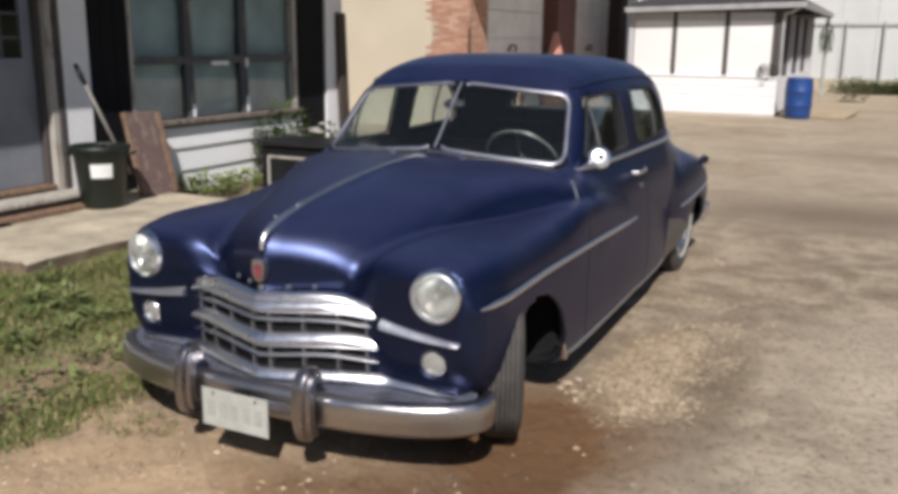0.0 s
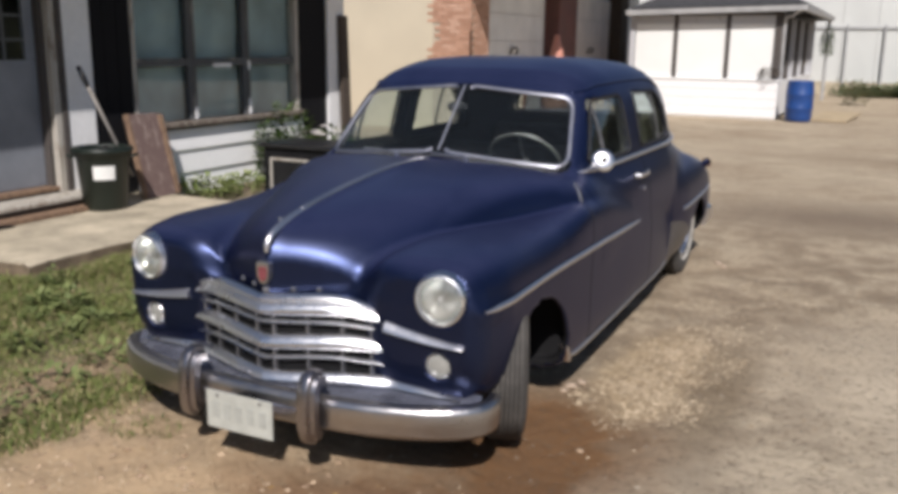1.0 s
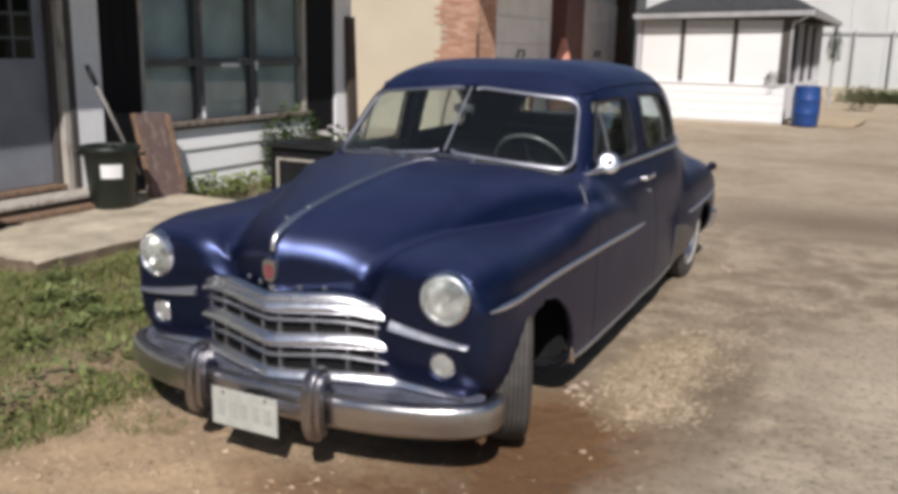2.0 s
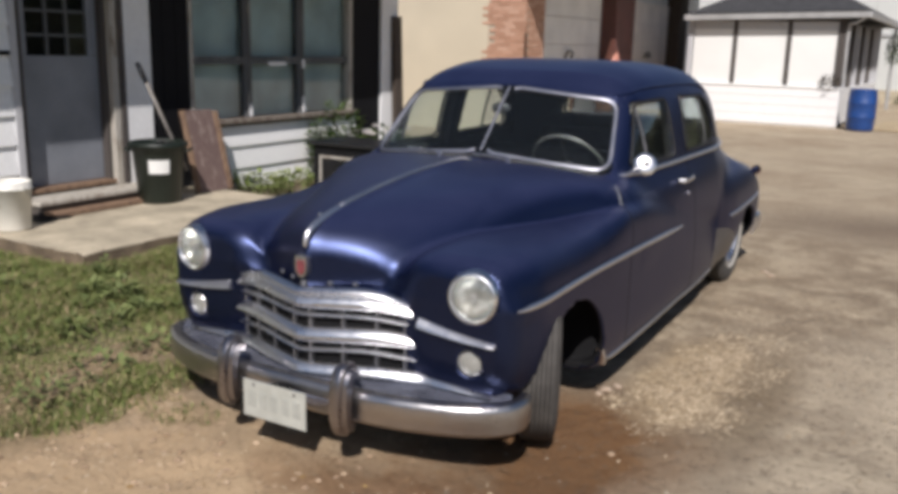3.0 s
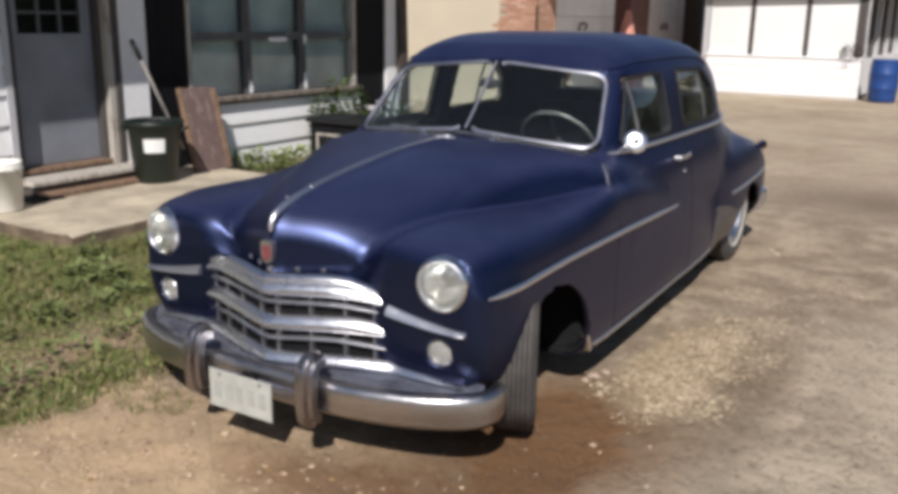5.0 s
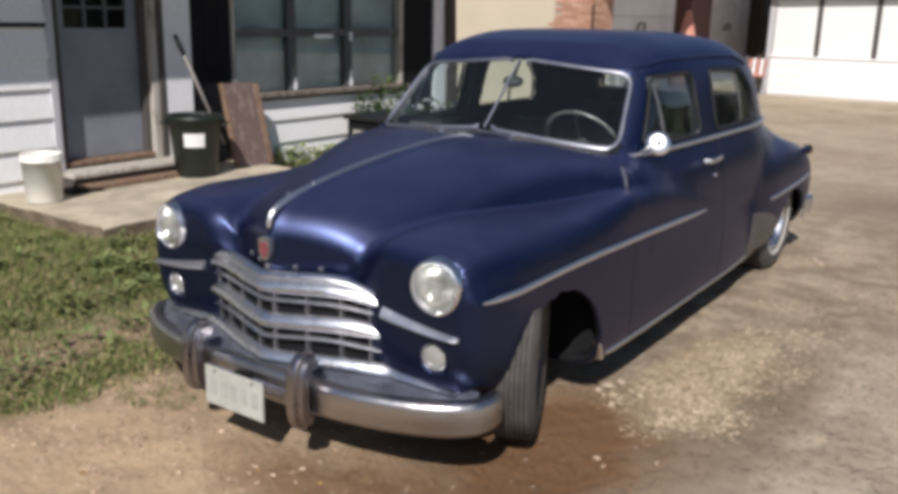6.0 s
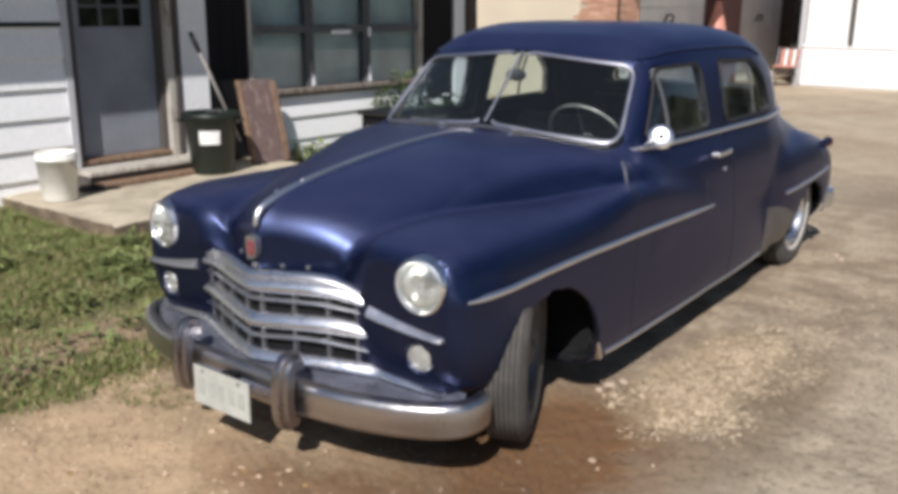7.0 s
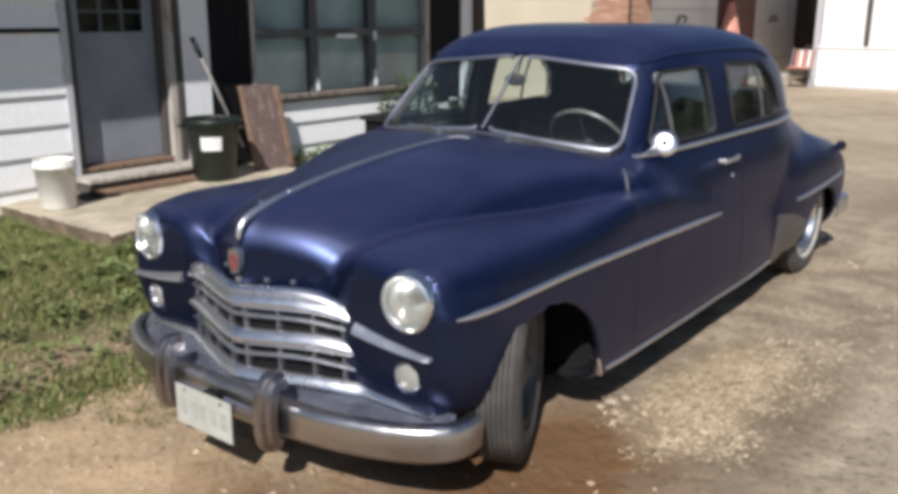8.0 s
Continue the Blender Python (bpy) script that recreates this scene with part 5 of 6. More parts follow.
def grade(x, y):
    """Height of the ground: nearly level, with soft ruts and humps near the car."""
    p = Vector((x, y, 0))
    near = max(0.0, 1 - math.hypot(x, y - 2) / 14)
    h = 0.016 * noise.noise(p * 0.9) + 0.012 * noise.noise(p * 2.7 + Vector((7, 3, 1))) + 0.006 * noise.noise(p * 9) + 0.0035 * noise.noise(p * 21)
    verge = min(1.0, max(0.0, (-0.75 - x) / 0.3))
    h += 0.028 * verge
    if x < -2.2 and y < 5:
        h += 0.035 * min(1.0, (-2.2 - x) / 0.7) * min(1.0, max(0.0, (5 - y)))
    h -= 0.03 * math.exp(-((x - 0.95) ** 2 / 0.16 + (y - 0.85) ** 2 / 0.2))
    h += 0.026 * max(0.0, 1 - math.hypot((x + 0.2) / 1.7, (y + 0.35) / 1.1)) * (noise.noise(p * 5 + Vector((3, 8, 2))) + 0.9 * noise.noise(p * 2.6 + Vector((1, 4, 7))) + 0.4 * noise.noise(p * 12))
    return h * min(1.0, 3 * near) - 0.004


def build_ground():
    def axis(a, b, step, far):
        inner = np.arange(a, b + step / 2, step)
        grow, d = [], step
        left, right = [a], [b]
        while right[-1] < far:
            d *= 1.22
            right.append(right[-1] + d)
            left.append(left[-1] - d)
        return np.concatenate([left[:0:-1], inner, right[1:]])
    xs, ys = axis(-3.4, 3.2, 0.04, 400), axis(-1.4, 4.6, 0.04, 400)
    bm_v = [(x, y, grade(x, y) if abs(x) < 16 and abs(y) < 24 else -0.004) for y in ys for x in xs]
    n = len(xs)
    f = [(j * n + i, j * n + i + 1, (j + 1) * n + i + 1, (j + 1) * n + i) for j in range(len(ys) - 1) for i in range(n - 1)]
    me = bpy.data.meshes.new("ground")
    me.from_pydata(bm_v, [], f)
    me.materials.append(M_GROUND)
    me.polygons.foreach_set("use_smooth", np.ones(len(f), bool))
    tagged(new("ground", me), "dry packed dirt and gravel yard", "ground", kind="structure")


build_ground()


def verge_strip(x, y):
    """The lush green band along the edge of the dirt, 0 to 1."""
    return math.exp(-((x + 0.97 + 0.12 * y) / 0.21) ** 4 - ((y - 0.12) / 0.48) ** 4)


def worn_band(x, y):
    """The trodden brown band behind the green edge, 0 to 1."""
    q = noise.noise(Vector((x * 4, y * 4, 1)))
    return math.exp(-((x + 1.36 + 0.14 * (y - 0.5) + 0.12 * q) / 0.17) ** 2 - ((y - 0.50) / 0.55) ** 4)


def drift(x, y):
    """How much grass grows at a place, 0 to 1."""
    p = Vector((x, y, 5))
    edge = -0.79 + 0.06 * noise.noise(p * 1.7) + 0.07 * noise.noise(p * 6) - 0.5 * max(0, -y) - max(0, y - 0.5) * 0.05
    d = (edge - x) / 0.07
    tuft = math.exp(-((x + 0.66) ** 2 / 0.04 + (y - 0.27) ** 2 / 0.018)) * (0.55 + 0.9 * noise.noise(p * 9))
    if tuft > 0.25:
        return 0.8 * tuft
    if y > 1.5 and x < -2.86:
        return 0.0
    if x < -4.4:
        return 0.0
    k = min(1.0, max(0.0, d))
    bare = noise.noise(p * 1.3 + Vector((4, 9, 0)))
    front = min(1.0, max(0.12, (y + 1.0) / 0.6 + 0.3 * (-1.2 - x)))
    clump = 0.35 + 0.65 * min(1.0, max(0.0, 0.5 + 2.2 * noise.noise(p * 3.3)))
    worn = 1 - 0.85 * worn_band(x, y)
    strip = verge_strip(x, y) * k * (0.55 + 0.45 * clump)
    return max(strip, worn * k * front * clump * (1.0 if bare < 0.05 else max(0.25, 1 - 2.2 * (bare - 0.05))))


def build_grass():
    rng = random.Random(4)
    V, F, mats = [], [], []
    count = 0
    while count < 105000:
        x, y = rng.uniform(-4.4, -0.45), rng.uniform(-1.0, 4.4)
        if rng.random() > drift(x, y):
            continue
        count += 1
        p = Vector((x, y, 2))
        tall = 0.022 + 0.05 * max(0, noise.noise(p * 1.6) + 0.15) + 0.035 * max(0, noise.noise(p * 4.5)) + 0.025 * max(0, min(1, (-1.8 - x) / 1.0))
        h = (tall + 0.02 * verge_strip(x, y)) * rng.uniform(0.4, 1.15)
        a, lean = rng.uniform(0, 2 * math.pi), rng.uniform(0.3, 1.6) * h
        w = rng.uniform(0.002, 0.0045)
        d = Vector((math.cos(a), math.sin(a), 0))
        s = Vector((-d.y, d.x, 0)) * w
        z = grade(x, y) - 0.004
        b = Vector((x, y, z))
        i = len(V)
        m1 = b + d * lean * 0.35 + Vector((0, 0, h * 0.6))
        tip = b + d * lean + Vector((0, 0, h * rng.uniform(0.75, 1.0)))
        V += [b - s, b + s, m1 - s * 0.8, m1 + s * 0.8, tip]
        F += [(i, i + 1, i + 3, i + 2), (i + 2, i + 3, i + 4)]
        dry = rng.random() < 0.15 + 0.25 * max(0, noise.noise(p * 2.2)) + (0.25 if x > -1.4 else 0) + 0.25 * min(1.0, max(0.0, (0.75 - y) / 0.4)) - 0.5 * verge_strip(x, y) + 0.6 * worn_band(x, y)
        k = 1 if dry else (2 if rng.random() < 0.3 else 0)
        mats += [k, k]
    me = bpy.data.meshes.new("grass")
    me.from_pydata([tuple(v) for v in V], [], F)
    for m in (M_BLADE, M_BLADE_DRY, M_BLADE_LIGHT):
        me.materials.append(m)
    me.polygons.foreach_set("material_index", np.array(mats, np.int32))
    tagged(new("grass", me), "patchy green grass with dry straw blades", "grass", kind="stuff")


build_grass()


def leafy(rng, n, centre, radius, height, size, bm, up=0.5):
    """Many small folded leaves in an uneven clump."""
    for _ in range(n):
        a, r = rng.uniform(0, 2 * math.pi), radius * math.sqrt(rng.random())
        z = height * rng.random() ** 0.8 * (1 - 0.45 * (r / radius) ** 2)
        c = Vector(centre) + Vector((r * math.cos(a), r * math.sin(a), z))
        d = Vector((math.cos(a + rng.uniform(-1, 1)), math.sin(a + rng.uniform(-1, 1)), rng.uniform(-0.3, up + 0.3))).normalized()
        s = d.cross(Vector((0, 0, 1))).normalized()
        l = size * rng.uniform(0.6, 1.3)
        w = l * 0.32
        u = s.cross(d) * l * 0.12
        q = [bm.verts.new(c), bm.verts.new(c + d * l * 0.5 + s * w + u), bm.verts.new(c + d * l), bm.verts.new(c + d * l * 0.5 - s * w + u)]
        bm.faces.new((q[0], q[1], q[2]))
        bm.faces.new((q[0], q[2], q[3]))
    return bm


def stems(rng, n, centre, radius, height, bm, w=0.004):
    for _ in range(n):
        a, r = rng.uniform(0, 2 * math.pi), radius * rng.random()
        b = Vector(centre)
        sweep(smooth_line([b, b + Vector((0.4 * r * math.cos(a), 0.4 * r * math.sin(a), height * 0.5)), b + Vector((r * math.cos(a), r * math.sin(a), height * rng.uniform(0.7, 1)))], 3),
              round_section(w, w, 5), up=(1, 0.3, 0), scale=lambda t: 1 - 0.6 * t, bm=bm)
    return bm


def weed(name, at, radius, height, n, size, label, seed, mat=None):
    rng = random.Random(seed)
    t = thing(name, at, label, "plant")
    for _ in range(6 if height > 0.3 else 0):
        part("stem", stems(rng, 1, (0, 0, 0), radius * 0.8, height * 0.85, bmesh.new()), M_STEM, t)
    part("leaves", leafy(rng, n, (0, 0, 0.01), radius, height, size, bmesh.new()), mat or M_LEAF, t)
    return t


def pebbles(name, count, spots, label, mats, seed, lo, hi, flat=0.6):
    """Loose bits on the ground, joined."""
    rng = random.Random(seed)
    V, F, K = [], [], []
    for _ in range(count):
        cx, cy, sx, sy = spots[rng.randrange(len(spots))]
        x, y = rng.gauss(cx, sx), rng.gauss(cy, sy)
        if abs(x) < 0.72 and 0.55 < y < 4.6 and rng.random() < 0.9:
            continue
        r = lo + (hi - lo) * rng.random() ** 3
        z = grade(x, y) + r * 0.15
        i = len(V)
        a0 = rng.uniform(0, 6.3)
        e = rng.uniform(0.5, 1.0)
        ring = []
        for k in range(5):
            a = a0 + k * 1.2566 + rng.uniform(-0.25, 0.25)
            q = r * rng.uniform(0.75, 1.1)
            ca, sa = math.cos(a) * q, math.sin(a) * q * e
            ring.append((x + ca * math.cos(a0) - sa * math.sin(a0), y + ca * math.sin(a0) + sa * math.cos(a0), z + r * rng.uniform(-0.1, 0.15)))
        V += ring + [(x + r * 0.2, y, z + r * flat)]
        F += [(i + k, i + (k + 1) % 5, i + 5) for k in range(5)]
        m = rng.randrange(len(mats))
        K += [m] * 5
    me = bpy.data.meshes.new(name)
    me.from_pydata(V, [], F)
    for m in mats:
        me.materials.append(m)
    me.polygons.foreach_set("material_index", np.array(K, np.int32))
    tagged(new(name, me), label, name, kind="stuff")


def straw(count, spots, seed):
    rng = random.Random(seed)
    V, F = [], []
    for _ in range(count):
        cx, cy, sx, sy = spots[rng.randrange(len(spots))]
        x, y = rng.gauss(cx, sx), rng.gauss(cy, sy)
        a, l, w = rng.uniform(0, 6.3), rng.uniform(0.007, 0.028), rng.uniform(0.0015, 0.004)
        d, s = Vector((math.cos(a), math.sin(a), rng.uniform(-0.1, 0.25))) * l, Vector((-math.sin(a), math.cos(a), 0)) * w
        c = Vector((x, y, grade(x, y) + 0.003))
        i = len(V)
        V += [tuple(c - d / 2 - s), tuple(c + d / 2 - s), tuple(c + d / 2 + s), tuple(c - d / 2 + s)]
        F.append((i, i + 1, i + 2, i + 3))
    me = bpy.data.meshes.new("straw")
    me.from_pydata(V, [], F)
    me.materials.append(M_STRAW)
    tagged(new("straw", me), "pale scattered straw and wood chips", "straw", kind="stuff")


pebbles("gravel", 3000, [(1.9, 2.2, 0.9, 1.3), (1.4, 3.5, 0.6, 1.2), (2.6, 4.5, 1.5, 1.6)], "small pale and grey loose stones", [M_STONE, M_STONE_DARK, M_STONE_WARM], 3, 0.003, 0.013)
pebbles("dirt_clods", 700, [(-0.3, -0.35, 0.6, 0.3), (0.3, -0.15, 0.5, 0.25), (-0.9, 0.0, 0.25, 0.3)], "small dry clods of tan dirt", [M_CLOD], 31, 0.004, 0.022, 0.5)
pebbles("fallen_leaves", 150, [(0.4, 0.15, 0.7, 0.3), (-0.6, 0.0, 0.5, 0.4), (-1.6, 0.8, 0.6, 0.8)], "small yellowed fallen leaves", [M_STRAW, M_DRYLEAF], 8, 0.006, 0.016, 0.15)
heaps = random.Random(77)
heap_spots = [(heaps.gauss(1.12, 0.11) + 0.012 * k, 1.42 + 0.10 * k + heaps.gauss(0, 0.1), heaps.uniform(0.03, 0.07), heaps.uniform(0.04, 0.10)) for k in range(12) for _ in range(3)]
heap_spots += [(1.15, 1.6, 0.10, 0.2), (1.16, 1.85, 0.10, 0.16)] + [(heaps.gauss(1.3, 0.2), heaps.gauss(3.3, 0.7), 0.10, 0.14) for _ in range(8)]
straw(5200, heap_spots, 5)
straw(700, [(-0.7, 0.0, 0.35, 0.4), (0.0, -0.1, 0.5, 0.3), (-1.3, -0.2, 0.5, 0.5)], 6)

for i in range(34):
    rng = random.Random(300 + i)
    x, y = -1.0 - 1.9 * rng.random(), -0.9 + 2.9 * rng.random()
    if drift(x, y) < 0.25:
        continue
    weed("weed", (x, y, grade(x, y) - 0.01), rng.uniform(0.06, 0.16), rng.uniform(0.05, 0.15), rng.randrange(40, 90), rng.uniform(0.035, 0.06), "low broad-leaved weed in the grass", 500 + i, M_LEAF_GRASS)



def stone(x, y, r, seed, mat):
    """A loose rounded stone lying in the dirt."""
    bm = bmesh.new()
    bmesh.ops.create_icosphere(bm, subdivisions=3, radius=r)
    for v in bm.verts:
        v.co *= 1 + 0.5 * noise.noise(v.co * (1.3 / r) + Vector((seed, 2 * seed, 0))) + 0.2 * noise.noise(v.co * (3 / r))
        v.co.z *= 0.5
    ob = mesh_ob("stone", bm, mat, smooth=True)
    ob.location = (x, y, grade(x, y) + r * 0.15)
    tagged(ob, "small pale stone lying in the damp dirt", "stone", "loose stones by the wheel")


for i, (x, y, r) in enumerate(((0.83, 1.60, 0.028), (0.86, 1.67, 0.022), (0.82, 1.52, 0.018), (1.08, 0.99, 0.016), (1.0, 4.5, 0.03), (1.06, 4.42, 0.022))):
    stone(x, y, r, i + 1, M_PINK if i != 3 else M_CLOD)

# the slab in front of the door, its edge worn
bm = bmesh.new()
add_box(bm, WX, -2.93, 1.58, 4.15, -0.15, 0.15, 0.0)
bmesh.ops.subdivide_edges(bm, edges=bm.edges, cuts=14, use_grid_fill=True)
for v in bm.verts:
    k = noise.noise(v.co * 3.1) * 0.02 + noise.noise(v.co * 11) * 0.008
    if v.co.x > -2.95:
        v.co.x += k
    if v.co.y < 1.6:
        v.co.y += k * 1.6
    if v.co.z > 0.14:
        v.co.z += 0.006 * noise.noise(v.co * 2) - 0.01 * max(0, (v.co.x + 2.98) / 0.05) - 0.01 * max(0, (1.64 - v.co.y) / 0.06)
for q in bm.faces:
    q.material_index = 0 if q.calc_center_median().z > 0.135 else 1
slab = tagged(mesh_ob("pavement", bm, [M_CONCRETE, M_EDGE], smooth=False), "worn sandy concrete slab before the door", "slab", kind="structure")


# ---------------------------------------------------------------- the shop
def siding(wall, y0, y1, z0, z1, face, rise=0.238, start=None):
    """Lap boards, each its own piece, leaning out at the foot."""
    z = z0 if start is None else start
    k = 0
    while z < z1 - 0.02:
        top = min(z + rise, z1)
        bm = bmesh.new()
        n = 6
        rows = []
        for i in range(n + 1):
            y = y0 + (y1 - y0) * i / n
            j = 0.004 * noise.noise(Vector((y * 0.7, z * 3, 2)))
            lo = max(z, z0)
            rows.append([bm.verts.new((face + dx, y, zz + j)) for dx, zz in ((-0.02, lo), (0.026, lo), (0.028, lo + 0.008), (0.001, top + 0.014), (-0.02, top + 0.014))])
        for a, b in zip(rows, rows[1:]):
            for q in range(5):
                bm.faces.new((a[q], a[(q + 1) % 5], b[(q + 1) % 5], b[q]))
        bm.faces.new(rows[0][::-1])
        bm.faces.new(rows[-1])
        bmesh.ops.recalc_face_normals(bm, faces=bm.faces)
        part("board", bm, M_WHITE, wall)
        z = top
        k += 1


def structure(name, bm, mat, label, category, smooth=False):
    return tagged(mesh_ob(name, bm, mat, smooth=smooth), label, category, kind="structure")


TOP = 2.75
wall_a = structure("wall_shop_south", box(WX - 0.2, WX - 0.02, -7.0, 2.21, -0.2, TOP), M_WHITE, "white painted lap siding wall of the shop", "wall")
siding(wall_a, -7.0, 2.2, 0.0, TOP, WX, 0.238, 0.0)
# black strip in place of the shadowed gap between two boards
part("siding_gap_shade", box(WX - 0.01, WX + 0.034, -7.0, 2.196, 1.436, 1.472, 0.003), M_BLACK, wall_a)
part("corner_board", box(WX - 0.16, WX + 0.032, 2.2, 2.262, 0.02, TOP, 0.004), M_GREYWHITE, wall_a)

# door: recessed dark leaf with a row of small panes, worn white sill and step
RX = WX - 0.12
door = thing("door_1", (RX, 2.7, 0.3), "dark grey half-glazed door with a worn sill", "door", kind="structure")


def dpart(name, bm, mat, label="", parent=None):
    ob = part(name, bm, mat, parent or door, label)
    ob.matrix_parent_inverse = Matrix.Translation((-RX, -2.7, -0.3)) if parent is None else Matrix.Identity(4)
    return ob


leaf = bmesh.new()
DY0, DY1, DZ0, DZ1 = 2.345, 3.145, 0.335, 2.36
add_box(leaf, RX - 0.045, RX, DY0, DY1, DZ0, 1.43, 0.003)
add_box(leaf, RX - 0.045, RX, DY0, DY0 + 0.10, 1.434, DZ1, 0.003)
add_box(leaf, RX - 0.045, RX, DY1 - 0.10, DY1, 1.434, DZ1, 0.003)
add_box(leaf, RX - 0.045, RX, DY0 + 0.104, DY1 - 0.104, 2.24, DZ1, 0.003)
dpart("leaf", leaf, M_DARKDOOR, "smooth dark grey door leaf")
for i in range(1, 3):
    y = DY0 + 0.1 + (DY1 - DY0 - 0.2) * i / 3
    dpart("muntin", box(RX - 0.035, RX - 0.005, y - 0.014, y + 0.014, 1.432, 2.24), M_MULLION)
for z in (1.60, 1.80, 2.02):
    dpart("muntin", box(RX - 0.033, RX - 0.007, DY0 + 0.1, DY1 - 0.1, z - 0.012, z + 0.012), M_MULLION)
dpart("door_pane", box(RX - 0.022, RX - 0.018, DY0 + 0.1, DY1 - 0.1, 1.43, 2.24), M_PANE)
# the unlit room behind the panes is a sheet coloured black
dpart("room_shade_sheet", box(RX - 0.12, RX - 0.11, DY0, DY1, 1.35, 2.3), M_BLACK)
dpart("jamb", box(WX - 0.18, WX - 0.03, 2.262, 2.34, 0.3, 2.42, 0.004), M_DARKFRAME, "dark weathered jamb")
dpart("jamb", box(WX - 0.18, WX - 0.055, 3.148, 3.19, 0.3, 2.42, 0.004), M_DARKFRAME, "dark weathered jamb")
dpart("casing", box(WX - 0.18, WX + 0.005, 3.194, 3.262, 0.28, 2.42, 0.005), M_CASING, "weathered pale casing board")
dpart("casing", box(WX - 0.18, WX + 0.02, 3.266, 3.325, 0.2, 2.42, 0.005), M_DARKFRAME, "brown weathered casing board")
dpart("head_jamb", box(WX - 0.18, WX, 2.262, 3.325, 2.37, 2.5, 0.004), M_DARKFRAME)
dpart("threshold", box(WX - 0.17, WX - 0.015, 2.265, 3.32, 0.292, 0.33, 0.004), M_BROWNWOOD, "worn brown wooden threshold")
step = thing("door_step", (WX + 0.15, 2.78, 0.15), "weathered wooden step under the door", "step")
part("riser", box(-0.16, 0.1, -0.58, 0.58, 0.0, 0.085, 0.006), M_DARKFRAME, step)
part("tread", box(-0.16, 0.13, -0.6, 0.6, 0.088, 0.128, 0.008), M_CASING, step)
part("ground_board", box(0.10, 0.24, -0.55, 0.62, 0.0, 0.04, 0.006), M_BROWNWOOD, step)

# white board, black panels, window band
structure("trim_board", box(WX - 0.18, WX + 0.012, 3.33, 3.63, 0.1, TOP, 0.004), M_WHITE, "wide flat white trim board", "trim")
black = structure("wall_black_panel", box(WX - 0.18, WX - 0.025, 3.634, 4.13, 0.1, TOP), M_BLACKBOARD, "black painted board panel beside the window", "wall")
for i in range(3):
    y0 = 3.638 + i * 0.164
    part("plank", box(WX - 0.025, WX - 0.012, y0, y0 + 0.158, 0.12, TOP, 0.003), M_BLACKBOARD, black)
low = structure("wall_below_window", box(WX - 0.2, WX - 0.02, 4.134, 6.84, -0.1, 0.70), M_WHITE, "white lap siding below the shop window", "wall")
siding(low, 4.134, 6.84, 0.03, 0.70, WX, 0.235, 0.03)
win = thing("window_1", (WX, 5.5, 0.78), "large multi-pane shop window with peeling dark mullions", "window", kind="structure")


def wpart(name, bm, mat, label=""):
    ob = part(name, bm, mat, win, label)
    ob.matrix_parent_inverse = Matrix.Translation((-WX, -5.5, -0.78))
    return ob


W0, W1 = 4.14, 6.82
wpart("window_sill", box(WX - 0.15, WX + 0.075, W0 - 0.02, W1 + 0.03, 0.745, 0.79, 0.006), M_SILL, "weathered pale window sill")
# the shadow under the sill is drawn as a dark strip
wpart("sill_shade_strip", box(WX - 0.15, WX + 0.012, W0, W1, 0.712, 0.742, 0.003), M_DARKFRAME)
wpart("window_frame", box(WX - 0.13, WX - 0.01, W0, W0 + 0.045, 0.792, 2.3, 0.004), M_CASING)
wpart("window_frame", box(WX - 0.13, WX - 0.01, W1 - 0.06, W1, 0.792, 2.3, 0.004), M_CASING)
wpart("window_frame", box(WX - 0.13, WX - 0.01, W0, W1, 2.30, 2.40, 0.004), M_DARKFRAME)
cols = [W0 + 0.045, 4.99, 5.87, W1 - 0.06]
for y in cols[1:3]:
    wpart("mullion", box(WX - 0.12, WX - 0.045, y - 0.05, y - 0.005, 0.792, 2.3, 0.005), M_MULLION)
    wpart("mullion_face", box(WX - 0.12, WX - 0.035, y - 0.002, y + 0.052, 0.792, 2.3, 0.005), M_PEEL)
wpart("transom", box(WX - 0.12, WX - 0.04, cols[0], cols[3], 1.352, 1.40, 0.004), M_MULLION)
wpart("transom_lip", box(WX - 0.12, WX - 0.035, cols[0], cols[3], 1.404, 1.43, 0.004), M_PEEL)
for a, b in zip(cols, cols[1:]):
    for z0, z1 in ((0.80, 1.352), (1.43, 2.3)):
        wpart("pane", box(WX - 0.088, WX - 0.084, a + 0.005, b - 0.005, z0, z1), M_PANE)
# added sheet; the sky's reflection in the panes is put into its colour
wpart("sky_sheet", box(WX - 0.16, WX - 0.15, W0, W1, 0.76, 2.35), M_SKY_SHEET, "pale sheet behind the glass, tinted for sky reflection")
# the missing strips of paint by the lower sash corners
for y, z0, z1 in ((4.995, 0.80, 0.93), (5.88, 0.80, 0.98), (5.88, 1.30, 1.40), (5.48, 1.33, 1.375)):
    wpart("paint_flake", box(WX - 0.036, WX - 0.030, y - 0.004 if z1 - z0 > 0.06 else y - 0.18, y + 0.045 if z1 - z0 > 0.06 else y + 0.12, z0, z1, 0.002), M_WHITE)
structure("wall_black_panel_north", box(WX - 0.18, WX - 0.02, 6.85, 7.42, 0.1, TOP), M_BLACKBOARD, "black painted board panel beyond the window", "wall")
structure("trim_board_north", box(WX - 0.18, WX + 0.012, 7.424, 7.80, -0.1, TOP, 0.004), M_WHITE, "wide flat white trim board at the corner", "trim")
